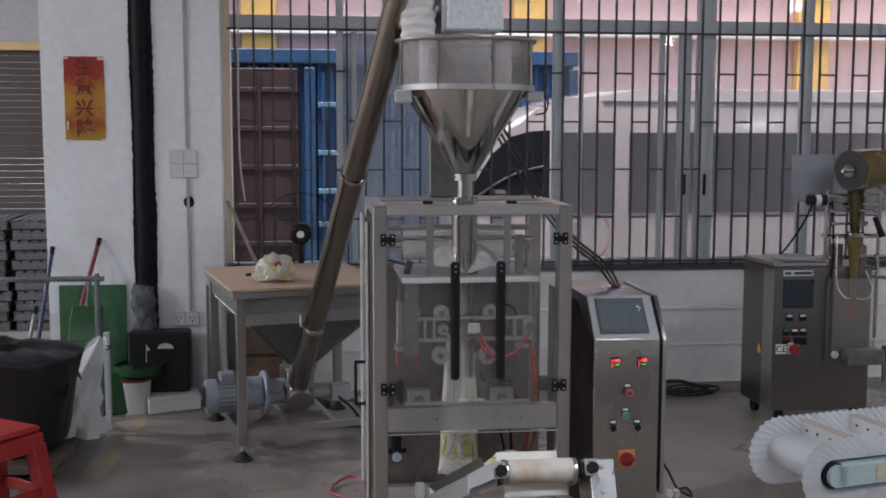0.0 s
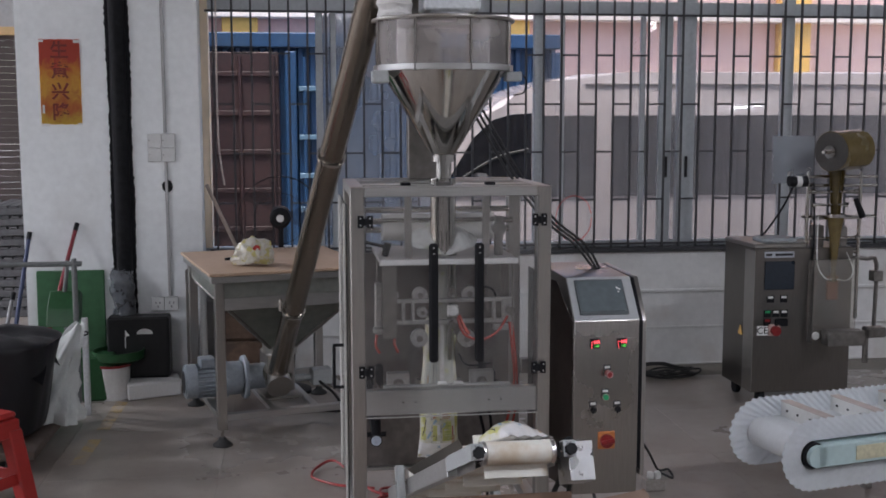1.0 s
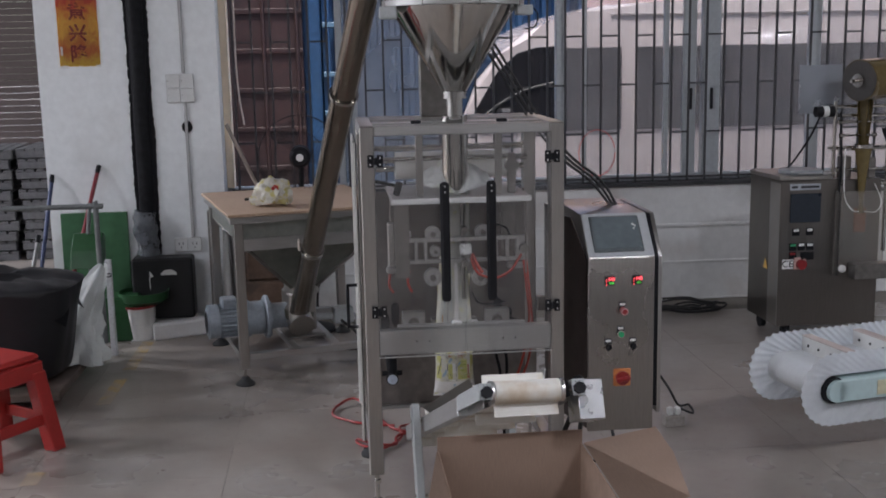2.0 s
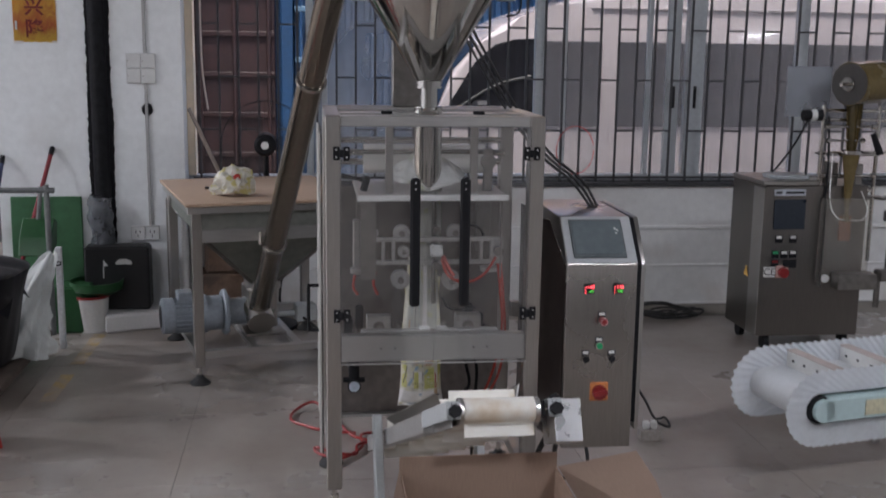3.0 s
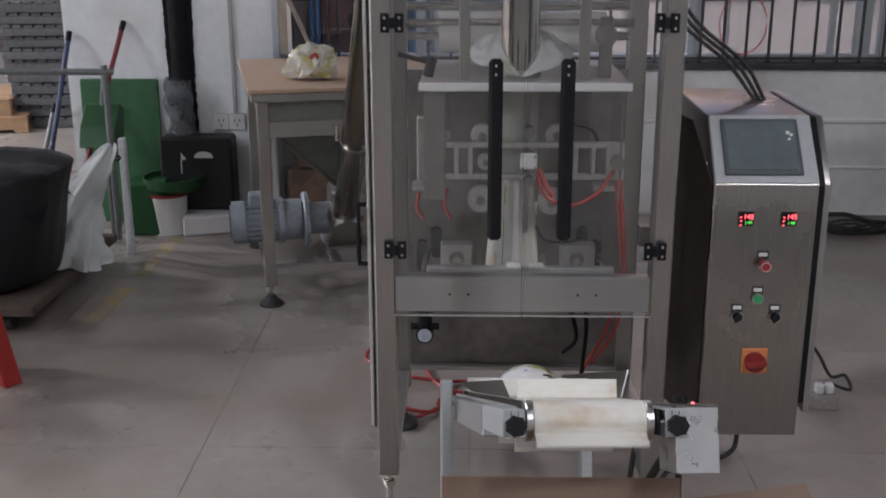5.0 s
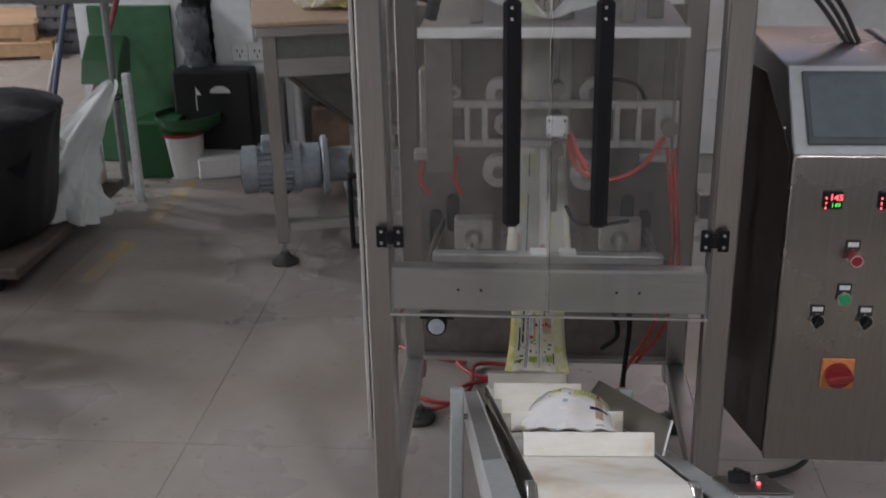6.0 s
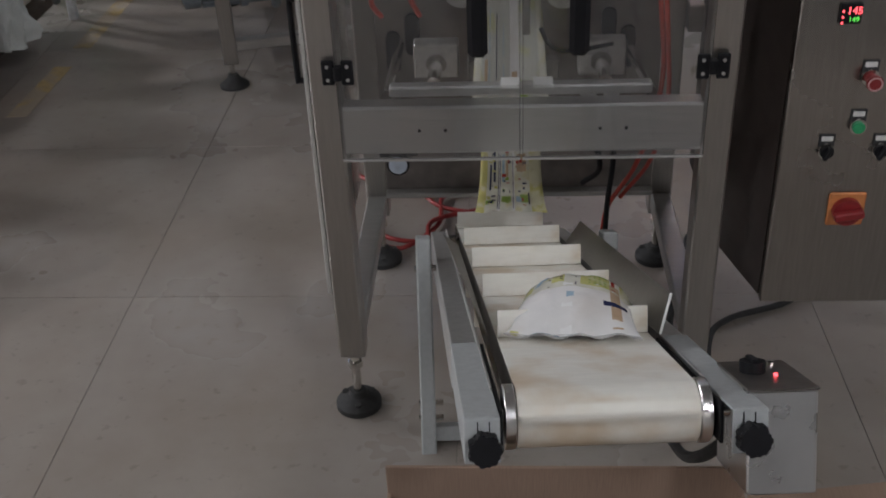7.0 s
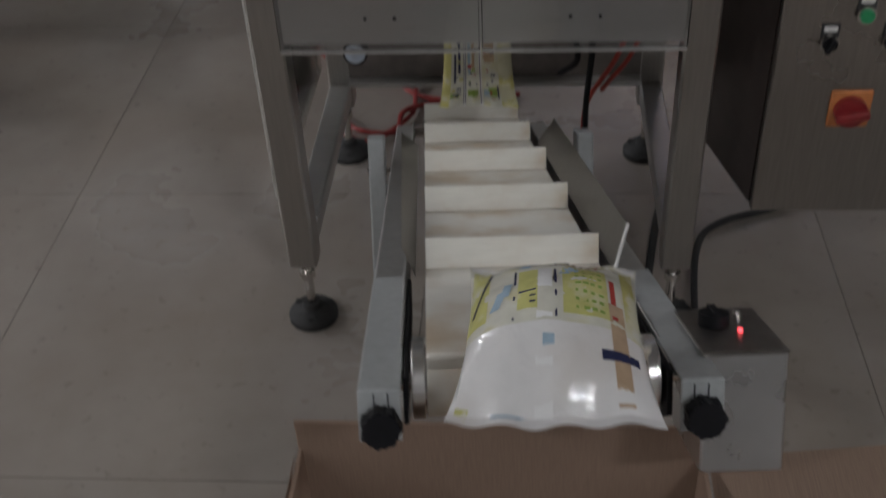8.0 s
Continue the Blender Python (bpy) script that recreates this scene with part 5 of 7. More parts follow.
for b in ((0.025, 0.715, -0.022, 0.022, 0.13, 0.165), (0.025, 0.715, 0.838, 0.882, 0.13, 0.165), (-0.022, 0.022, 0.025, 0.835, 0.13, 0.165), (0.718, 0.762, 0.025, 0.835, 0.13, 0.165), (0.26, 0.30, 0.025, 0.835, 0.135, 0.16), (0.48, 0.52, 0.025, 0.835, 0.135, 0.16)):
    bm = B()
    box(bm, *b, 0.003)
    part("rail", bm, STEEL_H, feeder, "", True)
for b in ((-0.045, 0.785, -0.045, -0.005, 0.845, 0.880), (-0.045, 0.785, 0.865, 0.905, 0.845, 0.880), (-0.045, -0.005, -0.005, 0.865, 0.845, 0.880), (0.745, 0.785, -0.005, 0.865, 0.845, 0.880)):
    bm = B()
    box(bm, *b, 0.003)
    part("top_rim", bm, STEEL_H, feeder, "", True)
HB = (0.38, 0.32)
BIN_STEEL = mat("greenish_grey_steel", (0.46, 0.48, 0.44), 0.5, 0.7, 0.12, 25, 3, 0.04)
bm = B()
top = [(-0.01, -0.01), (0.75, -0.01), (0.75, 0.87), (-0.01, 0.87)]
low = [(HB[0] - 0.07, HB[1] - 0.07), (HB[0] + 0.07, HB[1] - 0.07), (HB[0] + 0.07, HB[1] + 0.07), (HB[0] - 0.07, HB[1] + 0.07)]
v0 = [bm.verts.new((x, y, 0.85)) for x, y in top]
v1 = [bm.verts.new((x, y, 0.76)) for x, y in top]
v2 = [bm.verts.new((x, y, 0.435)) for x, y in low]
for a, b in ((v0, v1), (v1, v2)):
    for i in range(4):
        bm.faces.new((a[i], a[(i + 1) % 4], b[(i + 1) % 4], b[i]))
thicken(bm, 0.003)
part("bin", bm, BIN_STEEL, feeder, "tapered steel bin", True)
for (x0, y0), (x1, y1) in zip(top, low):
    bm = B()
    rod(bm, (x0, y0, 0.762), (x1, y1, 0.437), 0.011, 8)
    part("corner_strip", bm, DARK_STEEL, feeder, "welded corner strip", True)
bm = B()
box(bm, -0.018, 0.758, -0.018, -0.011, 0.70, 0.765, 0.002)
part("apron", bm, STEEL_H, feeder, "pale steel apron under the rim", True)
bm = B()
rod(bm, (HB[0], HB[1], 0.39), (HB[0], HB[1], 0.45), 0.095, 24)
part("outlet_flange", bm, STEEL, feeder, "", True)
bm = B()
box(bm, HB[0] - 0.09, HB[0] + 0.06, HB[1] - 0.09, HB[1] + 0.11, 0.195, 0.40, 0.006)
box(bm, HB[0] - 0.11, HB[0] + 0.10, HB[1] - 0.12, HB[1] + 0.12, 0.1605, 0.172, 0.003)
part("gear_housing", bm, STEEL, feeder, "", True)
IF = FM.inverted()
p0, p1 = IF @ Vector((-0.012, 5.565, 0.275)), IF @ Vector((0.475, 3.40, 2.45))
ax = (p1 - p0).normalized()
bm = B()
rod(bm, p0, p1, 0.053, 32)
tube = part("screw_tube", bm, mat("warm_steel_tube", (0.29, 0.255, 0.215), 0.24, 1.0, 0.12, 30, 3, 0.04, (1, 1, 10)), feeder, "long slanting steel tube", True)
for d in (0.02, 0.62, 1.75):
    bm = B()
    rod(bm, p0 + ax * d, p0 + ax * (d + 0.016), 0.062 if d > 0.1 else 0.08, 28)
    part("clamp", bm, POLISHED, tube, "polished clamp ring", True)
bm = B()
q = p0 + ax * 0.63
rod(bm, q + Vector((-0.07, -0.02, 0)), q + Vector((-0.07, -0.02, 0.06)), 0.008, 8)
part("clamp_screw", bm, POLISHED, tube, "", True)
bm = B()
rod(bm, p0 + Vector((0.0, -0.075, -0.045)), p0 + Vector((0, 0.05, 0.02)), 0.07, 28)
part("elbow", bm, STEEL, feeder, "polished tube end", True)
# motor
mz, my = 0.272, HB[1] + 0.0
bm = B()
rod(bm, (-0.08, my, mz), (0.06, my, mz), 0.080, 28)
rod(bm, (-0.135, my, mz), (-0.08, my, mz), 0.092, 28)
rod(bm, (-0.142, my, mz), (-0.135, my, mz), 0.075, 28)
rod(bm, (0.06, my, mz), (0.085, my, mz), 0.10, 28)
box(bm, -0.06, 0.02, my - 0.05, my + 0.05, mz + 0.075, mz + 0.125, 0.006)
motor = part("motor", bm, MOTOR_PAINT, feeder, "blue-grey electric motor", True)
for k in range(22):
    bm = B()
    box(bm, -0.075, 0.055, -0.0025, 0.0025, 0.070, 0.092, 0, m=pose(0, my, mz, 360 * k / 22, 0, 0))
    part("fin", bm, MOTOR_PAINT, motor, "", True)
bm = B()
rod(bm, (0.085, my, mz), (0.16, my, mz), 0.090, 28)
rod(bm, (0.16, my, mz), (0.29, my, mz), 0.07, 24)
part("gearbox", bm, MOTOR_PAINT, motor, "", True)
bm = B()
lathe(bm, [(0.03, -0.012), (0.112, -0.012), (0.118, -0.006), (0.118, 0.010), (0.100, 0.014), (0.03, 0.014)], (0, 0, 0), 28, m=pose(0.18, my, mz, 0, 90, 0), closed=True)
for k in range(6):
    a = k * math.pi / 3
    rod(bm, (0.165, my + 0.1 * math.cos(a), mz + 0.1 * math.sin(a)), (0.20, my + 0.1 * math.cos(a), mz + 0.1 * math.sin(a)), 0.009, 6)
part("flange", bm, MOTOR_PAINT, motor, "", True)
bm = B()
rod(bm, (-0.1425, my, mz), (-0.1445, my, mz), 0.06, 20)
part("fan_grille", bm, BLACK, motor, "dark fan grille", True)
bm = B()
box(bm, 0.55, 0.66, HB[1] - 0.05, HB[1] + 0.03, 0.20, 0.29, 0.006)
rod(bm, (0.44, HB[1], 0.24), (0.56, HB[1], 0.24), 0.02, 12)
part("junction_box", bm, GREY_PAINT, feeder, "", True)
board = B()
box(board, -0.055, 0.80, -0.06, 0.93, 0.882, 0.897, 0.002, m=FM)
solid("plywood_board", board, PLY, "plywood board lying on the feeder as a lid", "board")
bm = B()
rod(bm, FM @ Vector((0.12, 0.47, 0.8975)), FM @ Vector((0.18, 0.47, 0.9005)), 0.012, 10)
solid("black_washer", bm, BLACK, "small flat black washer on the plywood", "washer")
# crumpled pouches on the board
bm = B()
bmesh.ops.create_icosphere(bm, subdivisions=4, radius=1)
for v in bm.verts:
    d = v.co.normalized()
    r = 1 + 0.30 * noise.noise(d * 2.2 + Vector((3, 1, 2))) + 0.16 * noise.noise(d * 6) + 0.07 * noise.noise(d * 15)
    v.co = Vector((d.x * 0.105 * r, d.y * 0.07 * r, max(d.z, -0.40) * 0.095 * r * (1 - 0.35 * math.exp(-(d.x * 3 + 0.2) ** 2) * (d.z < 0.2))))
bmesh.ops.translate(bm, vec=(-0.118, 5.46, 0.8975 + 0.048), verts=bm.verts)
CRUMPLE = mat("crumpled_printed_film", (0.62, 0.60, 0.52), 0.22, 0, 0.1, 60, 22, 0.4, other=(0.52, 0.46, 0.12), mask=(0.52, 0.62))
rag = solid("crumpled_film", bm, CRUMPLE, "crumpled printed plastic film on the plywood", "plastic film")
bm = B()
bmesh.ops.create_icosphere(bm, subdivisions=3, radius=0.022)
for v in bm.verts:
    v.co = Vector((v.co.x, v.co.y * 0.6, v.co.z * 1.3)) * (1 + 0.4 * noise.noise(v.co * 60)) + Vector((-0.095, 5.41, 0.982))
part("red_print", bm, PRINT_R, rag)

# ---- standing fan behind the feeder ----
fan = thing("standing_fan", "black standing fan with a wire cage, unlit, by the window", "fan", (0.01, 6.25, 0))
fc = Vector((0.012, 6.22, 1.08))
bm = B()
rod(bm, fc + Vector((0, -0.03, 0)), fc + Vector((0, 0.14, 0)), 0.062, 24)
rod(bm, fc + Vector((0, -0.05, 0)), fc + Vector((0, -0.03, 0)), 0.045, 24, 0.062)
part("motor", bm, BLACK, fan)
bm = B()
rod(bm, fc + Vector((0, -0.053, 0)), fc + Vector((0, -0.0505, 0)), 0.022, 20)
part("badge", bm, WHITE_PLASTIC, fan, "pale round badge")
bm = B()
for y, r in ((-0.02, 0.245), (0.08, 0.245), (-0.055, 0.15)):
    ring = [(fc.x + r * math.cos(a), fc.y + y, fc.z + r * math.sin(a)) for a in np.linspace(0, 2 * math.pi, 41)]
    sweep(bm, ring, 0.0022, 5, 0)
for k in range(48):
    a = 2 * math.pi * k / 48
    c, s = math.cos(a), math.sin(a)
    sweep(bm, [(fc.x + 0.06 * c, fc.y - 0.05, fc.z + 0.06 * s), (fc.x + 0.15 * c, fc.y - 0.055, fc.z + 0.15 * s), (fc.x + 0.245 * c, fc.y - 0.02, fc.z + 0.245 * s)], 0.0007, 4, 0)
part("cage", bm, BLACK, fan, "thin black wire cage")
for k in range(3):
    a0 = 2.1 * k
    bm = B()
    grid(bm, lambda u, v: (fc.x + (0.05 + 0.17 * u) * math.cos(a0 + (v - 0.5) * 0.9), fc.y + 0.02 + (v - 0.5) * 0.05, fc.z + (0.05 + 0.17 * u) * math.sin(a0 + (v - 0.5) * 0.9)), 5, 5)
    thicken(bm, 0.003)
    part("blade", bm, clear("smoky_blade", (0.70, 0.70, 0.72), 0.06, (0.3, 0.3, 0.3), 0.2, 4.0, 1.2), fan, "translucent grey blade")
bm = B()
rod(bm, (fc.x, 6.30, 0.05), (fc.x, 6.30, 1.04), 0.016, 14)
lathe(bm, [(0, 0), (0.17, 0), (0.17, 0.02), (0.04, 0.05), (0, 0.05)], (fc.x, 6.30, 0), 28)
part("stand", bm, BLACK, fan)

# ---- second, smaller packing machine ----
m2 = thing("sachet_machine", "small stainless sachet machine on castors with a film roll", "packing machine", (2.95, 5.77, 0))
bm = B()
prism(bm, [(2.665, 5.575), (3.255, 5.565), (3.255, 5.99), (2.655, 5.99)], 0.085, 0.925, "z", 0.004)
part("body", bm, mat("dark_brushed_steel", (0.21, 0.195, 0.18), 0.33, 1.0, 0.06, 22, 2.5, 0.012, (9, 9, 0.6)), m2)
bm = B()
prism(bm, [(2.66, 5.57), (2.97, 5.565), (2.97, 5.99), (2.65, 5.99)], 0.926, 0.95, "z", 0.004)
part("top", bm, STEEL, m2)
for x, y in ((2.72, 5.92), (2.74, 5.62), (3.20, 5.62), (3.2, 5.92)):
    bm = B()
    rod(bm, (x - 0.015, y, 0.04), (x + 0.015, y, 0.04), 0.04, 20)
    box(bm, x - 0.022, x + 0.022, y - 0.02, y + 0.02, 0.06, 0.084, 0.003)
    part("castor", bm, BLACK, m2)
FY = 5.5725
bm = B()
box(bm, 2.725, 2.905, FY - 0.004, FY, 0.685, 0.85, 0.003)
part("control_screen", bm, mat("dark_blue_screen", (0.02, 0.028, 0.04), 0.3), m2, "dark control screen")
bm = B()
box(bm, 2.72, 2.90, FY - 0.003, FY, 0.870, 0.905, 0.001)
nameplate = part("nameplate", bm, mat("pale_plate", (0.45, 0.48, 0.52), 0.4), m2, "pale lettered plate")
bm = B()
box(bm, 2.785, 2.89, FY - 0.0045, FY - 0.003, 0.881, 0.894, 0)
box(bm, 2.73, 2.765, FY - 0.0045, FY - 0.003, 0.881, 0.894, 0)
part("lettering_bar", bm, LEGEND, nameplate)
for x, z, mt in ((2.765, 0.63, WHITE_PLASTIC), (2.845, 0.63, WHITE_PLASTIC), (2.75, 0.545, GREEN), (2.80, 0.545, WHITE_PLASTIC), (2.85, 0.545, WHITE_PLASTIC), (2.75, 0.495, REDP)):
    bm = B()
    box(bm, x - 0.022, x + 0.022, FY - 0.003, FY, z - 0.02, z + 0.022, 0.002)
    sp = part("switch_plate", bm, BLACK, m2)
    bm = B()
    box(bm, x - 0.016, x + 0.016, FY - 0.005, FY - 0.003, z + 0.004, z + 0.018, 0.001)
    part("legend", bm, mt, sp)
bm = B()
box(bm, 2.795, 2.875, FY - 0.005, FY, 0.47, 0.515, 0.003)
part("counter", bm, BLACK, m2)
bm = B()
box(bm, 2.690, 2.755, FY - 0.002, FY, 0.42, 0.475, 0)
ce = part("ce_plate", bm, WHITE_PLASTIC, m2, "white plate with black letters")
writing("CE", 0.055, WM[m2].inverted() @ pose(2.722, FY - 0.0025, 0.447), BLACK, ce, "letters", "black letters CE")
bm = B()
box(bm, 2.758, 2.83, FY - 0.005, FY, 0.415, 0.485, 0.003)
mp = part("stop_plate", bm, mat("pinkish_plate", (0.55, 0.36, 0.32), 0.5), m2)
bm = B()
rod(bm, (2.797, FY - 0.03, 0.447), (2.797, FY - 0.005, 0.447), 0.028, 24)
part("stop_knob", bm, REDP, mp, "red stop knob")
bm = B()
prism(bm, [(2.668, 5.574), (2.662, 5.70), (2.66, 5.70), (2.6645, 5.573)], 0.09, 0.91, "z")
part("edge_strip", bm, STEEL, m2)
bm = B()
box(bm, 2.985, 2.99, 5.50, 5.565, 0.38, 0.86, 0.001)
box(bm, 2.99, 3.26, 5.52, 5.526, 0.40, 0.86, 0.001)
sg = part("guard", bm, SMOKY, m2, "scuffed clear guard")
sg.visible_shadow = False
bm = B()
rod(bm, (3.02, 5.51, 0.42), (3.02, 5.519, 0.42), 0.022, 18)
part("white_button", bm, WHITE_PLASTIC, m2)
bm = B()
box(bm, 3.05, 3.27, 5.42, 5.51, 0.375, 0.46, 0.003)
part("outlet_chute", bm, DARK_STEEL, m2, "grey outlet chute")
bm = B()
rod(bm, (3.235, 5.53, 1.21), (3.285, 5.53, 1.10), 0.014, 10, 0.020)
part("lever", bm, BLACK, m2, "black tension lever")
for z, x0, x1 in ((1.245, 3.00, 3.26), (1.17, 3.01, 3.20), (0.98, 3.0, 3.28), (0.90, 3.02, 3.26)):
    bm = B()
    rod(bm, (x0, 5.575, z), (x1, 5.575, z), 0.0065, 10)
    for x in (x0, x1):
        rod(bm, (x - 0.012, 5.575, z), (x + 0.012, 5.575, z), 0.014, 10)
    part("guide_roller", bm, POLISHED, m2)
bm = B()
prism(bm, [(5.70, 0.40), (5.76, 0.40), (5.73, 0.455)], 2.654, 2.657, "x")
part("warning_sign", bm, YELLOW, m2, "small yellow warning triangle")
for x, y in ((2.98, 5.60), (3.30, 5.60), (3.30, 5.85)):
    bm = B()
    rod(bm, (x, y, 0.50 if x > 3.2 else 0.926), (x, y, 1.36), 0.011, 12)
    part("upright", bm, POLISHED, m2)
for z in (1.33, 1.28, 1.10):
    bm = B()
    rod(bm, (2.95, 5.60, z), (3.40, 5.60, z), 0.009, 10)
    part("cross_rod", bm, POLISHED, m2)
bm = B()
box(bm, 2.86, 3.12, 5.82, 5.824, 1.28, 1.56, 0.001)
cs = part("clear_shield", bm, GLASS_DUSTY, m2, "dusty clear shield")
AMBER = mat("amber_film", (0.15, 0.11, 0.04), 0.25, 0.1, 0.12, 40, 8, coat=0.3)
bm = B()
rod(bm, (3.075, 5.52, 1.475), (3.285, 5.62, 1.485), 0.115, 40)
roll = part("film_roll", bm, AMBER, m2, "amber film roll")
bm = B()
rod(bm, (3.070, 5.5175, 1.4748), (3.0745, 5.5197, 1.475), 0.110, 40)
part("roll_end", bm, mat("dark_roll_end", (0.05, 0.045, 0.04), 0.5), roll, "dark wound end")
bm = B()
rod(bm, (3.01, 5.489, 1.472), (3.35, 5.651, 1.488), 0.011, 12)
rod(bm, (3.058, 5.512, 1.474), (3.069, 5.517, 1.475), 0.038, 20)
part("spindle", bm, POLISHED, roll)
bm = B()
grid(bm, lambda u, v: (3.085 + 0.10 * u + 0.02 * v * (0.5 - u) * 2, 5.56 + 0.015 * math.sin(u * 9), 1.365 - 0.26 * v), 10, 8)
thicken(bm, 0.002)
part("film_web", bm, AMBER, m2)
bm = B()
lathe(bm, [(0.048, 0.12), (0.030, 0.0), (0.012, -0.20), (0.022, -0.25)], (3.13, 5.55, 0.98), 20)
part("forming_cone", bm, AMBER, m2, "amber film forming cone")
bm = B()
lathe(bm, [(0.048, 0), (0.056, 0), (0.056, 0.02), (0.048, 0.02)], (3.13, 5.55, 1.10), 24, closed=True)
box(bm, 2.99, 3.29, 5.57, 5.585, 1.085, 1.099, 0.002)
part("cone_ring", bm, POLISHED, m2)
for b, mt in (((3.04, 3.09, 5.60, 5.68, 0.80, 1.05), DARK_STEEL), ((3.19, 3.235, 5.60, 5.66, 0.78, 1.04), DARK_STEEL), ((3.10, 3.17, 5.56, 5.60, 0.62, 0.76), mat("copper_block", (0.35, 0.17, 0.10), 0.4, 0.8)), ((3.02, 3.25, 5.575, 5.60, 0.55, 0.60), STEEL_H)):
    bm = B()
    box(bm, *b, 0.004)
    part("mechanism", bm, mt, m2)
for pts, mt in (([(3.03, 5.56, 1.10), (3.02, 5.53, 0.85), (3.06, 5.52, 0.76), (3.12, 5.54, 0.74)], WHITE_PLASTIC), ([(3.20, 5.54, 0.90), (3.235, 5.52, 0.80), (3.21, 5.53, 0.74), (3.15, 5.55, 0.74)], WHITE_PLASTIC), ([(3.005, 5.58, 1.30), (3.01, 5.56, 1.0), (3.0, 5.56, 0.80)], BLACK), ([(2.90, 5.60, 1.29), (2.86, 5.66, 1.15), (2.80, 5.75, 1.0), (2.76, 5.80, 0.95)], BLACK)):
    bm = B()
    sweep(bm, pts, 0.0035 if mt is WHITE_PLASTIC else 0.006)
    part("wire", bm, mt, m2)
bm = B()
rod(bm, (2.86, 5.59, 1.305), (2.965, 5.59, 1.305), 0.03, 18)
sens = part("small_motor", bm, BLACK, m2)
bm = B()
rod(bm, (2.90, 5.5885, 1.305), (2.93, 5.5885, 1.305), 0.0312, 18)
part("motor_label", bm, WHITE_PLASTIC, sens)
bm = B()
sweep(bm, [(3.27, 5.60, 0.86), (3.36, 5.60, 0.85), (3.42, 5.60, 0.82), (3.42, 5.60, 0.45)], 0.012, 8, 3)
box(bm, 3.39, 3.45, 5.57, 5.63, 0.72, 0.78, 0.003)
box(bm, 3.33, 3.45, 5.50, 5.58, 0.40, 0.46, 0.01)
rod(bm, (3.34, 5.54, 0.25), (3.34, 5.54, 0.42), 0.016, 12)
part("feed_arm", bm, DARK_STEEL, m2)
m2.location.x += 0.035
bm = B()
prism(bm, [(2.775, 5.62), (2.965, 5.60), (2.985, 5.78), (2.835, 5.84), (2.755, 5.75)], 0.9505, 0.975, "z", 0.006)
solid("grey_tray", bm, mat("grey_tray_plastic", (0.30, 0.32, 0.33), 0.5), "grey plastic tray on the sachet machine", "tray")
bm = B()
grid(bm, lambda u, v: (2.81 + 0.22 * u, 5.575 + 0.10 * v, 0.9535 + 0.006 * noise.noise((u * 5, v * 4, 1)) + 0.004), 10, 6)
thicken(bm, 0.001)
solid("white_paper", bm, WHITE_PLASTIC, "crinkled white sheet on the sachet machine", "paper")

# ---- white side-wall conveyor ----
W2 = pose(2.122, 3.90, 0.316, 0, 0, 12)
wc = thing("sidewall_conveyor", "white conveyor belt with pleated side walls", "conveyor", m=W2)
PLEAT = mat("white_pleated_rubber", (0.84, 0.87, 0.89), 0.55, 0, 0.04, 40, 5, 0.05)
PALE_GREEN = mat("pale_green_paint", (0.44, 0.56, 0.56), 0.45, 0, 0.05, 40, 4)


def stadium(u, r, length):
    """A point of a long loop with its round end at the origin: u runs along it from 0 to 1."""
    per = 2 * length + math.pi * r
    d = u * per
    if d < length:
        return (length - d, r)
    if d < length + math.pi * r:
        a = (d - length) / r
        return (-r * math.sin(a), r * math.cos(a))
    return (d - length - math.pi * r, -r)


for y0, nm in ((0.17, "side_wall"), (-0.19, "side_wall")):
    bm = B()
    nP = 440
    rows = []
    for i in range(nP + 1):
        k = (0.0028 if i % 4 in (1, 2) else -0.0028) * (0.35 if y0 < 0 else 1.0) * (1 + 0.6 * noise.noise((i * 0.05, y0, 3)))
        x, z = stadium(i / nP, 0.150 + (0.0022 if i % 4 in (1, 2) else -0.0022), 1.7)
        x2, z2 = stadium(i / nP, 0.060, 1.7)
        rows.append([bm.verts.new((x, y0 + k * 0.9, z)), bm.verts.new((x2, y0 + k * 0.3 + 0.004 * noise.noise((i * 0.03, 1, y0)), z2))])
    for a, b in zip(rows, rows[1:]):
        bm.faces.new((a[0], b[0], b[1], a[1]))
    thicken(bm, 0.004)
    part(nm, bm, PLEAT, wc, "pleated white rubber side wall", True)
bm = B()
lo = [stadium(u, 0.064, 1.7) for u in np.linspace(0, 1, 401)]
hi = [stadium(u, 0.060, 1.7) for u in np.linspace(0, 1, 401)]
a0 = [[bm.verts.new((x, y, z)) for x, z in lo] for y in (-0.185, 0.165)]
a1 = [[bm.verts.new((x, y, z)) for x, z in hi] for y in (-0.185, 0.165)]
for i in range(400):
    bm.faces.new((a0[0][i], a0[0][i + 1], a0[1][i + 1], a0[1][i]))
    bm.faces.new((a1[0][i], a1[1][i], a1[1][i + 1], a1[0][i + 1]))
part("belt", bm, mat("white_belt", (0.72, 0.74, 0.75), 0.5, 0, 0.03, 50, 4), wc, "white belt", True)
CLEAT_P = mat("beige_cleat", (0.55, 0.47, 0.43), 0.6, 0, 0.08, 40, 5)
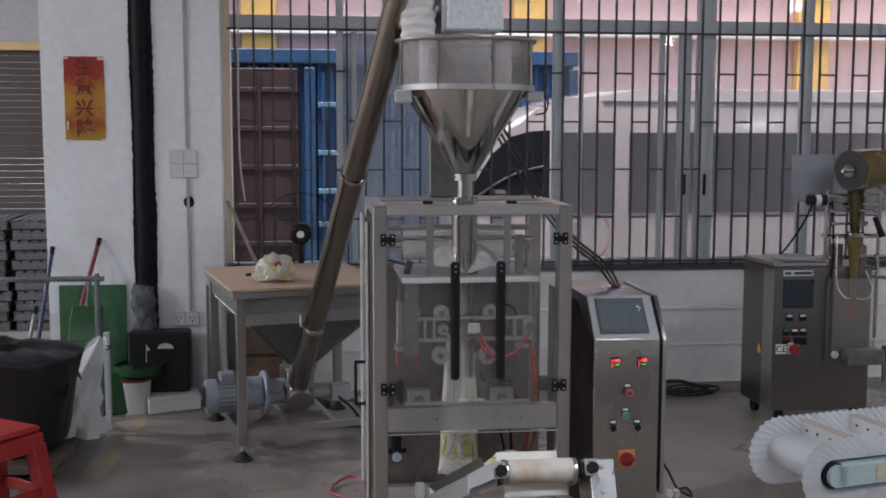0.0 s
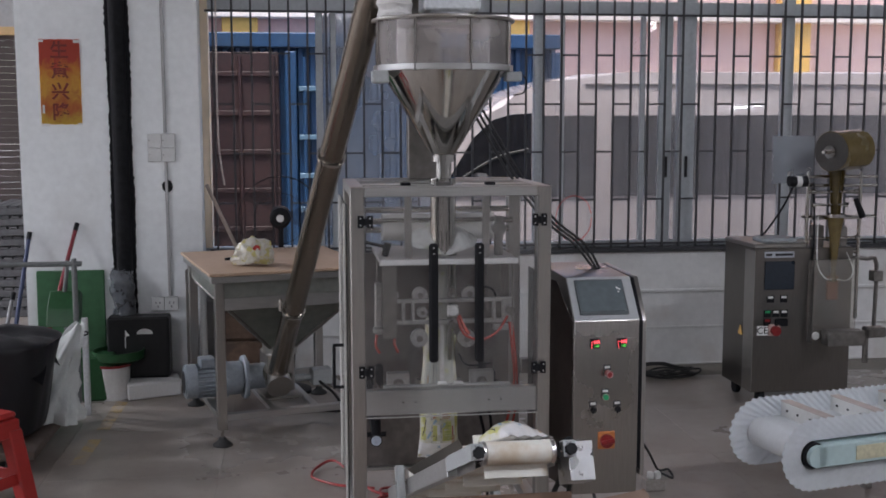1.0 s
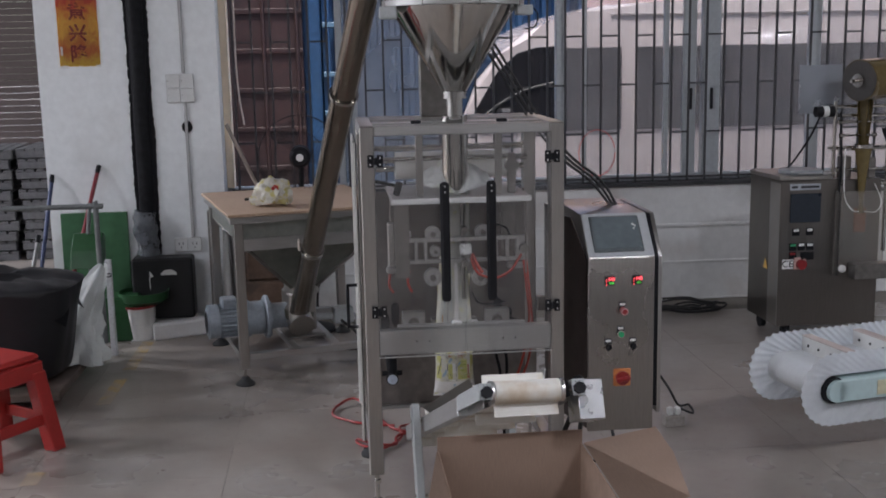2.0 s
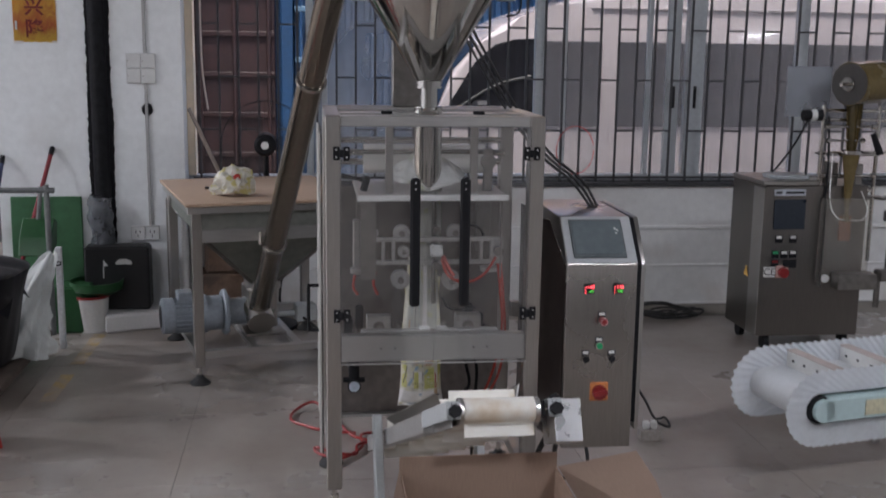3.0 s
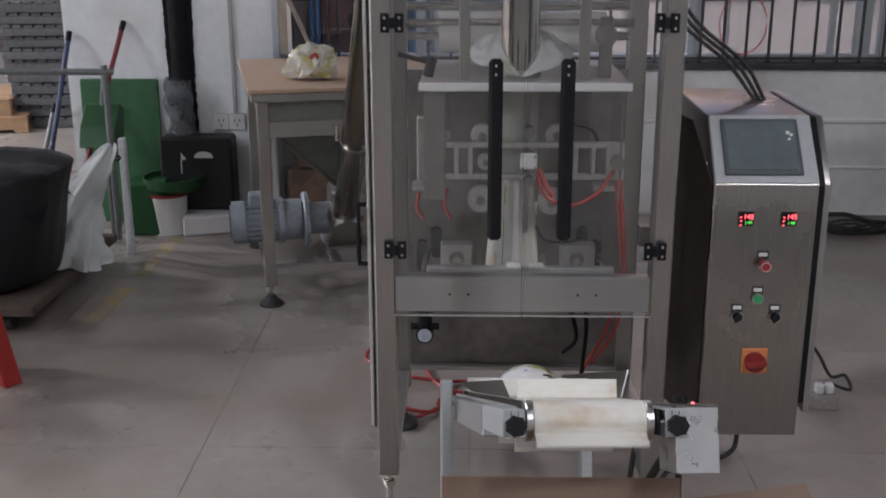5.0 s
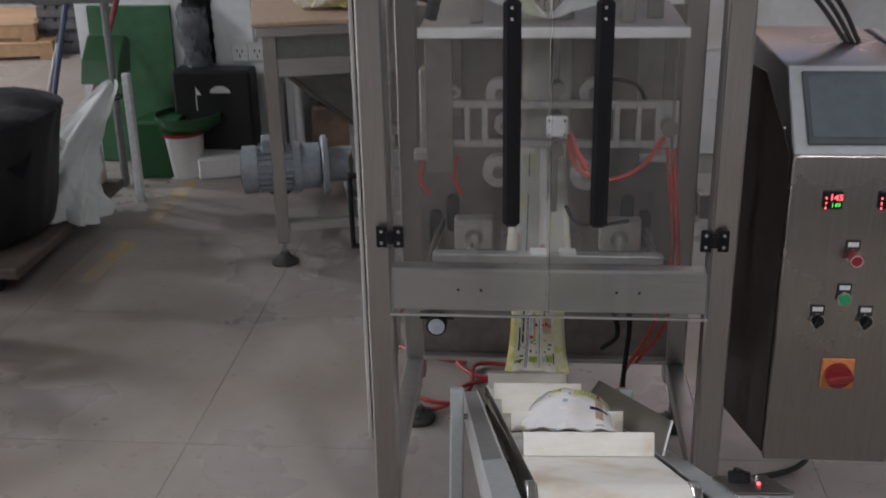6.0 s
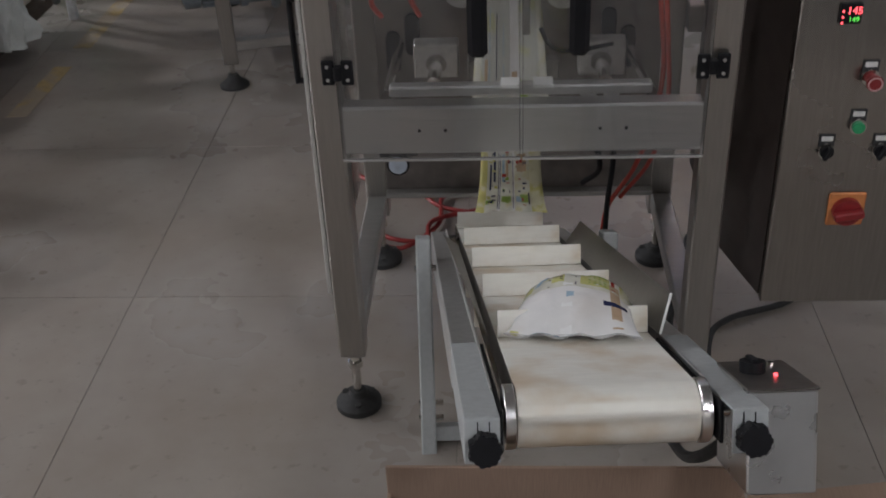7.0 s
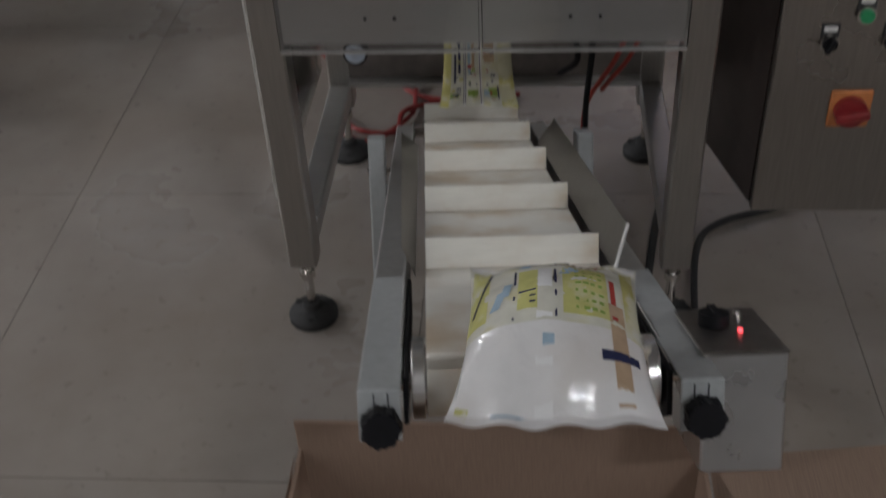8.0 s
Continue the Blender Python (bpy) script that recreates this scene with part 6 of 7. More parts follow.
for x in (0.10, 0.36, 0.62, 0.88, 1.14, 1.40):
    bm = B()
    box(bm, x - 0.004, x + 0.004, -0.172, 0.155, 0.064, 0.128, 0.002)
    ct = part("cleat", bm, WHITE_PLASTIC, wc, "pale cleat with a beige lip", True)
    bm = B()
    box(bm, x - 0.006, x + 0.040, -0.172, 0.155, 0.1285, 0.133, 0.001)
    part("lip", bm, CLEAT_P, ct, "beige lip", True)
    for y in (-0.12, -0.04, 0.04, 0.11):
        bm = B()
        rod(bm, (x - 0.007, y, 0.095), (x - 0.004, y, 0.095), 0.006, 8)
        part("bolt", bm, BLACK, ct, "", True)
bm = B()
box(bm, 0.0, 1.7, -0.225, -0.205, -0.045, 0.045, 0.004)
rod(bm, (0.0, -0.225, 0), (0.0, -0.205, 0), 0.045, 24)
box(bm, 0.03, 1.7, -0.204, 0.16, -0.045, 0.045, 0.004)
sf = part("side_frame", bm, PALE_GREEN, wc, "pale green steel side frame", True)
bm = B()
rod(bm, (-0.004, -0.204, 0), (-0.004, 0.16, 0), 0.053, 32)
part("end_drum", bm, BLACK, wc, "", True)
bm = B()
box(bm, 0.18, 0.42, -0.229, -0.2255, -0.03, 0.03, 0.001)
part("plate", bm, mat("yellowed_label", (0.55, 0.52, 0.36), 0.5), sf, "faded label plate", True)
for x in (0.55, 1.55):
    for y in (-0.15, 0.13):
        bm = B()
        box(bm, x - 0.02, x + 0.02, y - 0.02, y + 0.02, -0.305, -0.061, 0.003)
        part("leg", bm, STEEL, wc, "", True)

# ---- things along the column wall ----
stool = thing("plastic_stool", "red moulded plastic stool", "stool", (-1.277, 4.36, 0), 55)
RED_STOOL = mat("red_stool_plastic", (0.36, 0.026, 0.022), 0.38, 0, 0.06, 50, 5)
bm = B()
box(bm, -0.145, 0.145, -0.145, 0.145, 0.405, 0.435, 0.012)
box(bm, -0.152, 0.152, -0.152, 0.152, 0.325, 0.404, 0.008)
part("seat", bm, RED_STOOL, stool, "", True)
for sx in (-1, 1):
    for sy in (-1, 1):
        bm = B()
        a, b = [], []
        for dx, dy in ((-0.034, -0.034), (0.034, -0.034), (0.034, 0.034), (-0.034, 0.034)):
            a.append(bm.verts.new((sx * 0.165 + dx, sy * 0.165 + dy, 0)))
            b.append(bm.verts.new((sx * 0.122 + dx, sy * 0.122 + dy, 0.36)))
        for i in range(4):
            bm.faces.new((a[i], a[(i + 1) % 4], b[(i + 1) % 4], b[i]))
        bm.faces.new(a[::-1])
        bm.faces.new(b)
        bmesh.ops.bevel(bm, geom=bm.edges[:], offset=0.005, segments=1, affect="EDGES")
        part("leg", bm, RED_STOOL, stool, "", True)
for b in ((-0.13, 0.13, -0.160, -0.146, 0.12, 0.17), (-0.13, 0.13, 0.146, 0.160, 0.12, 0.17), (-0.160, -0.146, -0.13, 0.13, 0.12, 0.17), (0.146, 0.160, -0.13, 0.13, 0.12, 0.17)):
    bm = B()
    box(bm, *b, 0.004)
    part("stretcher", bm, RED_STOOL, stool, "", True)

# low platform truck with a pipe handle
PIPE = mat("grey_pipe", (0.20, 0.21, 0.21), 0.45, 0.6, 0.15, 40, 5)
truck = thing("platform_truck", "low platform truck with a grey pipe handle", "trolley", (-1.55, 5.45, 0))
bm = B()
box(bm, -2.2, -1.115, 4.82, 5.84, 0.085, 0.125, 0.006)
part("deck", bm, mat("dark_worn_wood", (0.10, 0.075, 0.06), 0.8, 0, 0.2, 20, 4, 0.1), truck, "dark worn deck")
bm = B()
sweep(bm, [(-1.112, 5.86, 0.09), (-1.112, 5.86, 0.84), (-1.118, 5.86, 0.868), (-1.15, 5.86, 0.872), (-2.15, 5.86, 0.872), (-2.19, 5.86, 0.84), (-2.19, 5.86, 0.09)], 0.015, 10, 2)
part("pipe_handle", bm, PIPE, truck)
for x, y in ((-1.25, 4.92), (-1.25, 5.68), (-2.05, 4.92), (-2.05, 5.68)):
    bm = B()
    rod(bm, (x - 0.016, y, 0.042), (x + 0.016, y, 0.042), 0.042, 18)
    part("wheel", bm, RUBBER, truck)


bm = B()


def bag(u, v):
    a = 2 * math.pi * u
    c, s = math.cos(a), math.sin(a)
    sq = (abs(c) ** 3.2 + abs(s) ** 3.2) ** (-1 / 3.2)
    if v < 0.8:
        t = v / 0.8
        r, z = 0.74 + 0.26 * t ** 0.8, 0.127 + 0.47 * t
        r *= min(1.0, 0.82 + t * 3)
    else:
        t = (v - 0.8) / 0.2
        r, z = math.cos(t * math.pi / 2), 0.597 + 0.055 * math.sin(t * math.pi / 2)
    w = r * (1 + 0.05 * noise.noise((c * 2, s * 2, z * 3)) + 0.022 * math.sin(a * 9 + z * 6) * noise.noise((c * 3, s * 3, 7)))
    return (-1.50 + 0.445 * sq * c * w, 5.13 + 0.30 * sq * s * w, max(z + 0.05 * t * noise.noise((c * r * 2.5, s * r * 2.5, 2)) + 0.03 * t * noise.noise((c * r * 6, s * r * 6, 5)), 0.127))


grid(bm, bag, 96, 50)
bmesh.ops.remove_doubles(bm, verts=bm.verts, dist=0.0005)
liner = solid("black_bag", bm, mat("black_bin_liner", (0.006, 0.0065, 0.009), 0.5, 0, 0.2, 40, 6, 0.12), "full black plastic bag on the platform truck", "bag")
bm = B()
grid(bm, lambda u, v: (-1.93 + 0.84 * u, 4.92 + 0.40 * v, 0.628 + 0.035 * math.sin(math.pi * u) - 0.09 * (abs(v - 0.5) * 2) ** 2 - 0.12 * u ** 6 + 0.02 * noise.noise((u * 6, v * 5, 4))), 40, 20)
thicken(bm, 0.003)
part("loose_fold", bm, liner.data.materials[0], liner, "loose fold of black sheet")
SACK = mat("white_woven_sack", (0.52, 0.54, 0.52), 0.6, 0, 0.08, 220, 7, 0.3)
bm = B()


def sack(u, v):
    a = 2 * math.pi * u
    t = v
    w = (0.135 * (1 - t) ** 0.6 + 0.016) * (1 + 0.10 * math.sin(a * 6 + t * 5) + 0.08 * math.sin(a * 11 - t * 9) + 0.24 * noise.noise((math.cos(a) * 2.5, math.sin(a) * 2.5, t * 6)) + 0.10 * noise.noise((math.cos(a) * 7, math.sin(a) * 7, t * 16)))
    c = Vector((-1.165 + 0.085 * t ** 1.5, 5.36 + 0.40 * t ** 3, 0.126 + 0.43 * t))
    return c + Vector((w * math.cos(a), w * 0.75 * math.sin(a), 0.012 * math.sin(a * 3)))


grid(bm, sack, 90, 50)
bmesh.ops.remove_doubles(bm, verts=bm.verts, dist=0.0005)
wsack = solid("white_sack", bm, SACK, "sagging white woven sack tied to the pipe handle", "sack")
bm = B()
sweep(bm, [(-1.053 + 0.03 * math.cos(a), 5.70 + 0.024 * math.sin(a), 0.512 + 0.006 * math.sin(2 * a)) for a in np.linspace(0, 6.6, 14)], 0.004, 6, 3)
part("tie_cord", bm, BLACK, wsack, "dark cord round the neck")
bm = B()
prism(bm, [(5.50, 0.126), (5.80, 0.126), (5.78, 0.43), (5.52, 0.41)], -1.195, -1.165, "x", 0.01)
solid("beige_bag", bm, mat("beige_paper", (0.50, 0.44, 0.36), 0.8, 0, 0.1, 30, 4), "folded beige paper bag on the truck", "paper bag")
bm = B()
box(bm, -1.094, -1.062, 5.90, 5.93, 0, 0.56, 0.003)
solid("white_plank", bm, mat("white_board", (0.62, 0.63, 0.64), 0.6), "narrow white plank standing by the truck", "plank")
# green boards and bins
GREEN_P = mat("green_painted_board", (0.045, 0.14, 0.06), 0.6, 0, 0.12, 20, 3, 0.05)
bm = B()
prism(bm, [(6.50, 0.0), (6.52, 0.0), (6.547, 0.745), (6.527, 0.745)], -1.470, -1.070, "x", 0.003)
solid("green_board", bm, GREEN_P, "green painted board leaning on the column", "board")
GREEN_D = mat("dark_green_plastic", (0.018, 0.075, 0.025), 0.4, 0, 0.12, 30, 4)
bm = B()
prism(bm, [(-1.20, 6.22), (-0.985, 6.22), (-0.99, 6.42), (-1.195, 6.42)], 0, 0.27, "z", 0.012)
solid("green_bin", bm, GREEN_D, "dark green plastic bin beside the bucket", "bin")
pan = thing("dustpan", "green long-handled dustpan by the truck handle", "dustpan", (-1.20, 6.0, 0))
bm = B()
prism(bm, [(5.96, 0.50), (6.12, 0.53), (6.15, 0.66), (6.10, 0.69), (6.00, 0.60)], -1.30, -1.13, "x", 0.006)
part("pan", bm, GREEN_D, pan)
bm = B()
rod(bm, (-1.22, 6.10, 0.0), (-1.22, 6.10, 0.66), 0.010, 10)
rod(bm, (-1.22, 6.10, 0.66), (-1.195, 6.10, 0.86), 0.012, 10)
part("handle", bm, PIPE, pan)
bk = thing("bucket", "white plastic bucket with a green basin on top", "bucket", (-0.995, 6.30, 0))
bm = B()
lathe(bm, [(0, 0), (0.085, 0), (0.098, 0.205), (0.094, 0.205), (0.082, 0.006), (0, 0.006)], (-0.995, 6.30, 0), 32)
part("body", bm, WHITE_PLASTIC, bk)
bm = B()
lathe(bm, [(0.096, 0.198), (0.104, 0.198), (0.104, 0.212), (0.096, 0.212)], (-0.995, 6.30, 0), 32, closed=True)
part("rim", bm, REDP, bk, "red bucket rim")
bm = B()
lathe(bm, [(0, 0.213), (0.10, 0.213), (0.145, 0.24), (0.152, 0.29), (0.146, 0.29), (0.138, 0.25), (0, 0.225)], (-0.965, 6.32, 0), 32)
solid("green_basin", bm, GREEN_D, "dark green plastic basin on the bucket", "basin")
crate = thing("black_crate", "black plastic crate on end against the column", "crate", (-0.86, 6.42, 0))
bm = B()
box(bm, -1.04, -0.672, 6.36, 6.50, 0.10, 0.475, 0.012)
part("shell", bm, mat("black_crate_plastic", (0.010, 0.010, 0.011), 0.5, 0, 0.2, 30, 4), crate)
bm = B()
prism(bm, [(-0.815 + 0.048 * math.cos(a), 0.375 + 0.03 * max(math.sin(a), -0.1)) for a in np.linspace(0, 2 * math.pi, 20, endpoint=False)], 6.3575, 6.3595, "y")
part("grip_hole", bm, WHITE_PLASTIC, crate, "pale grip opening")
bm = B()
prism(bm, [(-0.93, 0.36), (-0.905, 0.365), (-0.93, 0.40)], 6.3575, 6.3595, "y")
box(bm, -0.933, -0.928, 6.3575, 6.3595, 0.29, 0.36, 0)
part("grip_slot", bm, WHITE_PLASTIC, crate)
bm = B()
prism(bm, [(-0.905, 6.20), (-0.60, 6.30), (-0.64, 6.50), (-0.93, 6.40)], 0, 0.10, "z", 0.01)
solid("foam_block", bm, mat("white_foam", (0.72, 0.71, 0.70), 0.8, 0, 0.04, 90, 5, 0.1), "white foam block on the floor under the crate", "foam block")
for nm, p, q, col, lab in (("mop", (-1.56, 5.98, 0.0), (-1.495, 6.52, 0.985), (0.05, 0.065, 0.14), "blue-handled mop leaning on the column"), ("broom", (-1.43, 5.98, 0.0), (-1.217, 6.53, 1.035), (0.22, 0.02, 0.03), "red-handled broom leaning on the column"), ("pole", (-1.66, 6.1, 0.0), (-1.60, 6.50, 0.62), (0.28, 0.28, 0.28), "short grey pole behind the truck handle")):
    st = thing(nm, lab, nm, p)
    bm = B()
    rod(bm, p, q, 0.0125, 12)
    h = part("handle", bm, mat(nm + "_handle_paint", col, 0.4), st)
    bm = B()
    qv = Vector(q)
    rod(bm, qv - (qv - Vector(p)).normalized() * 0.05, q, 0.0145, 12)
    part("grip", bm, BLACK, h)
# wall fittings
poster = thing("wall_poster", "worn red and gold paper poster with four characters", "poster", (-1.28, 6.545, 1.62))
bm = B()
grid(bm, lambda u, v: (-1.400 + 0.236 * u + 0.003 * noise.noise((v * 9, u, 1)), 6.5405 - 0.002 * noise.noise((u * 4, v * 6, 2)), 1.634 + 0.505 * v + 0.004 * noise.noise((u * 9, v, 4))), 12, 20)
thicken(bm, 0.0008)
pm = bpy.data.materials.new("gold_red_paper")
pm.use_nodes = True
pt = pm.node_tree
pb = pt.nodes["Principled BSDF"]
tc = pt.nodes.new("ShaderNodeTexCoord")
sx = pt.nodes.new("ShaderNodeSeparateXYZ")
pt.links.new(tc.outputs["Generated"], sx.inputs[0])
nz = pt.nodes.new("ShaderNodeTexNoise")
nz.inputs["Scale"].default_value = 5.0
pt.links.new(tc.outputs["Generated"], nz.inputs["Vector"])
ad = pt.nodes.new("ShaderNodeMath")
ad.operation = "MULTIPLY_ADD"
pt.links.new(nz.outputs[0], ad.inputs[0])
ad.inputs[1].default_value = 0.45
pt.links.new(sx.outputs[2], ad.inputs[2])
rp = pt.nodes.new("ShaderNodeValToRGB")
e = rp.color_ramp.elements
e[0].position, e[0].color = 0.24, (0.75, 0.50, 0.08, 1)
e[1].position, e[1].color = 1.0, (0.60, 0.09, 0.05, 1)
k = e.new(0.42)
k.color = (0.60, 0.16, 0.05, 1)
k = e.new(0.66)
k.color = (0.85, 0.52, 0.09, 1)
k = e.new(0.86)
k.color = (0.75, 0.30, 0.06, 1)
pt.links.new(ad.outputs[0], rp.inputs[0])
pt.links.new(rp.outputs[0], pb.inputs["Base Color"])
pb.inputs["Roughness"].default_value = 0.5
part("sheet", bm, pm, poster)
INK = mat("dark_red_ink", (0.20, 0.022, 0.016), 0.5)
for k, ch in enumerate("生意兴隆"):
    writing(ch, 0.108, WM[poster].inverted() @ pose(-1.282, 6.5335, 2.068 - 0.122 * k), INK, poster, "character", "dark red character", 0.0003, 0.0022)
for x, z, w, h in ((-1.402, 2.122, 0.03, 0.014), (-1.20, 2.118, 0.04, 0.016), (-1.40, 1.622, 0.05, 0.016), (-1.19, 1.63, 0.03, 0.012), (-1.39, 1.70, 0.012, 0.05)):
    bm = B()
    box(bm, x, x + w, 6.5355, 6.5375, z, z + h, 0)
    part("torn_tape", bm, WHITE_PLASTIC, poster, "torn pale tape")
IVORY = mat("ivory_plastic", (0.66, 0.67, 0.66), 0.4, 0, 0.04, 60, 6)
sw = thing("switch_panel", "white panel of four wall switch plates", "wall switch", (-0.70, 6.54, 1.405))
for i in range(2):
    for j in range(2):
        bm = B()
        box(bm, -0.785 + 0.0835 * i, -0.785 + 0.0835 * i + 0.082, 6.526, 6.544, 1.405 + 0.0865 * j, 1.405 + 0.0865 * j + 0.085, 0.004)
        pl = part("plate", bm, IVORY, sw)
        bm = B()
        cx, cz = -0.744 + 0.0835 * i, 1.4475 + 0.0865 * j
        rod(bm, (cx - 0.03, 6.5245, cz), (cx - 0.03, 6.5265, cz), 0.003, 8)
        part("screw", bm, DARK_STEEL, pl)
for z0, z1 in ((1.58, 5.19), (0.572, 1.403)):
    bm = B()
    box(bm, -0.688, -0.670, 6.531, 6.546, z0, z1, 0.003)
    solid("conduit", bm, mat("dusty_conduit", (0.42, 0.42, 0.42), 0.6, 0, 0.1, 20, 4), "dusty grey cable conduit on the column", "conduit", "structure")
so = thing("wall_socket", "double white wall socket", "wall socket", (-0.71, 6.54, 0.485))
for i in range(2):
    bm = B()
    box(bm, -0.793 + 0.083 * i, -0.793 + 0.083 * i + 0.081, 6.520, 6.544, 0.485, 0.570, 0.004)
    pl = part("plate", bm, IVORY, so)
    for dx, dz in ((-0.012, 0.01), (0.012, 0.01), (0, -0.014)):
        bm = B()
        box(bm, -0.752 + 0.083 * i + dx - 0.0025, -0.752 + 0.083 * i + dx + 0.0025, 6.5185, 6.5205, 0.525 + dz - 0.007, 0.525 + dz + 0.007, 0)
        part("pin_hole", bm, BLACK, pl)
bm = B()
bmesh.ops.create_icosphere(bm, subdivisions=4, radius=1)
for v in bm.verts:
    d = v.co.normalized()
    v.co = Vector((-0.675 + d.x * 0.030 * (1 + 0.3 * noise.noise(d * 3)), 6.541 + d.y * 0.004, 1.255 + d.z * 0.036 * (1 + 0.3 * noise.noise(d * 4))))
part("scorch_mark", bm, BLACK_PAINT, column, "black scorched hole")
# odds and ends by the window
bm = B()
rod(bm, (-0.445, 6.60, 1.26), (-0.27, 6.60, 0.862), 0.012, 10)
rod(bm, (-0.27, 6.60, 0.862), (-0.05, 6.62, 0.0), 0.012, 10)
solid("leaning_stick", bm, mat("pale_wood", (0.36, 0.30, 0.25), 0.7), "pale wooden stick leaning in the window corner", "stick")
bm = B()
sweep(bm, [(-0.375, 6.69, 3.2), (-0.368, 6.68, 2.4), (-0.372, 6.68, 1.9), (-0.368, 6.68, 1.5), (-0.340, 6.68, 1.25)], 0.006, 8, 6)
solid("hanging_rope", bm, mat("pale_cord", (0.62, 0.55, 0.50), 0.6), "pale washing line hanging in front of the window", "rope")
bm = B()
sweep(bm, [(1.915 + 0.12 * math.cos(a), 6.66, 1.01 + 0.15 * math.sin(a)) for a in np.linspace(0.2, 6.3, 16)], 0.0032, 8, 3)
solid("red_hose_loop", bm, RED_HOSE, "loop of thin red hose hung on the window grille", "hose")
# things between the feeder and the wall
bm = B()
box(bm, -0.565, -0.515, 6.35, 6.40, 0.0, 0.76, 0.004)
solid("dark_post", bm, DARK_STEEL, "dull steel post standing behind the feeder", "post")
bm = B()
rod(bm, (-0.47, 6.42, 0.0), (-0.47, 6.42, 0.74), 0.022, 14)
solid("white_pipe", bm, WHITE_PLASTIC, "white plastic pipe standing behind the feeder", "pipe")
bm = B()
box(bm, -0.40, -0.06, 6.38, 6.62, 0.0, 0.30, 0.01)
box(bm, -0.36, -0.12, 6.40, 6.60, 0.3005, 0.50, 0.02)
solid("brown_carton", bm, mat("dark_stained_cardboard", (0.15, 0.095, 0.065), 0.85, 0, 0.2, 30, 7, 0.1, other=(0.07, 0.05, 0.04), mask=(0.45, 0.6)), "stacked brown cartons under the window", "carton")

# ---- floor cables and hoses ----
def line(name, pts, r, mt, label, category):
    bm = B()
    sweep(bm, pts, r)
    return solid(name, bm, mt, label, category)


line("red_air_hose", [(0.44, 4.43, 0.012), (0.30, 4.46, 0.02), (0.22, 4.54, 0.015), (0.163, 4.63, 0.012), (0.185, 4.75, 0.014), (0.27, 4.80, 0.03), (0.36, 4.60, 0.015), (0.44, 4.38, 0.013), (0.58, 4.33, 0.010), (0.72, 4.36, 0.010)], 0.0062, RED_HOSE, "red air hose coiled on the floor by the machine", "hose")
line("red_air_hose", [(0.60, 4.42, 0.010), (0.47, 4.42, 0.012), (0.46, 4.27, 0.012), (0.37, 4.15, 0.012), (0.28, 4.21, 0.012), (0.27, 4.28, 0.012), (0.34, 4.18, 0.024), (0.43, 4.19, 0.012), (0.45, 4.27, 0.024), (0.62, 4.36, 0.012)], 0.0062, RED_HOSE, "red air hose coiled on the floor by the machine", "hose")
line("power_cable", [(0.935, 2.79, 0.62), (0.95, 2.92, 0.50), (1.00, 3.15, 0.25), (1.04, 3.45, 0.05), (1.08, 3.75, 0.010), (1.14, 3.84, 0.010), (1.29, 3.91, 0.010), (1.34, 3.98, 0.04), (1.33, 4.06, 0.15), (1.32, 4.08, 0.246)], 0.0072, RUBBER, "black power cable from the conveyor across the floor", "cable")
line("power_cable", [(0.90, 2.76, 0.63), (0.88, 2.86, 0.50), (0.90, 3.10, 0.30), (0.95, 3.5, 0.03), (1.02, 3.9, 0.010), (1.10, 4.2, 0.010)], 0.008, RUBBER, "black cable under the conveyor", "cable")
line("grey_cable", [(1.44, 4.12, 0.34), (1.56, 4.20, 0.30), (1.68, 4.34, 0.16), (1.77, 4.46, 0.03), (1.84, 4.52, 0.008), (1.82, 4.40, 0.008), (1.71, 4.28, 0.08)], 0.0055, RUBBER, "thin dark cable trailing from the cabinet to the plugs", "cable")
plug = thing("extension_socket", "pale extension socket with white plugs on the floor", "extension socket", (1.69, 4.27, 0))
bm = B()
box(bm, 1.645, 1.735, 4.25, 4.31, 0.0, 0.050, 0.004)
part("body", bm, mat("beige_grey_plastic", (0.36, 0.33, 0.30), 0.5), plug)
for x in (1.672, 1.705):
    bm = B()
    box(bm, x - 0.013, x + 0.013, 4.262, 4.29, 0.0505, 0.085, 0.005)
    part("plug", bm, WHITE_PLASTIC, plug, "white plug")
rng = random.Random(11)
for k in range(4):
    cx, cy, r0 = 2.42 + rng.uniform(-0.12, 0.12), 6.38 + rng.uniform(-0.08, 0.08), 0.09 + 0.03 * k
    line("coiled_cable", [(cx + r0 * (1 + 0.15 * math.sin(3 * a + k)) * math.cos(a) * 1.35, cy + r0 * 0.75 * math.sin(a) * (1 + 0.1 * math.cos(2 * a + k)), 0.012 + 0.013 * k + 0.012 * math.sin(a * 2 + k) ** 2) for a in np.linspace(0.3 * k, 6.9 + 0.3 * k, 22)], 0.0065, RUBBER, "black cable coiled on the floor at the wall", "cable")
line("coiled_cable", [(2.10, 6.55, 0.012), (2.2, 6.35, 0.05), (2.35, 6.25, 0.03), (2.52, 6.30, 0.012), (2.66, 6.36, 0.012), (2.60, 6.45, 0.012)], 0.0095, RUBBER, "black cable coiled on the floor at the wall", "cable")
bm = B()
box(bm, 2.05, 2.17, 6.16, 6.23, 0.0, 0.07, 0.006)
solid("white_adapter", bm, WHITE_PLASTIC, "white adapter box on the floor by the cables", "adapter")
line("feeder_cable", [(0.22, 5.55, 0.24), (0.30, 5.62, 0.15), (0.36, 5.72, 0.02), (0.30, 5.86, 0.012), (0.20, 5.82, 0.012), (0.26, 5.72, 0.03), (0.42, 5.75, 0.012)], 0.008, RUBBER, "black cable looped on the floor under the feeder", "cable")
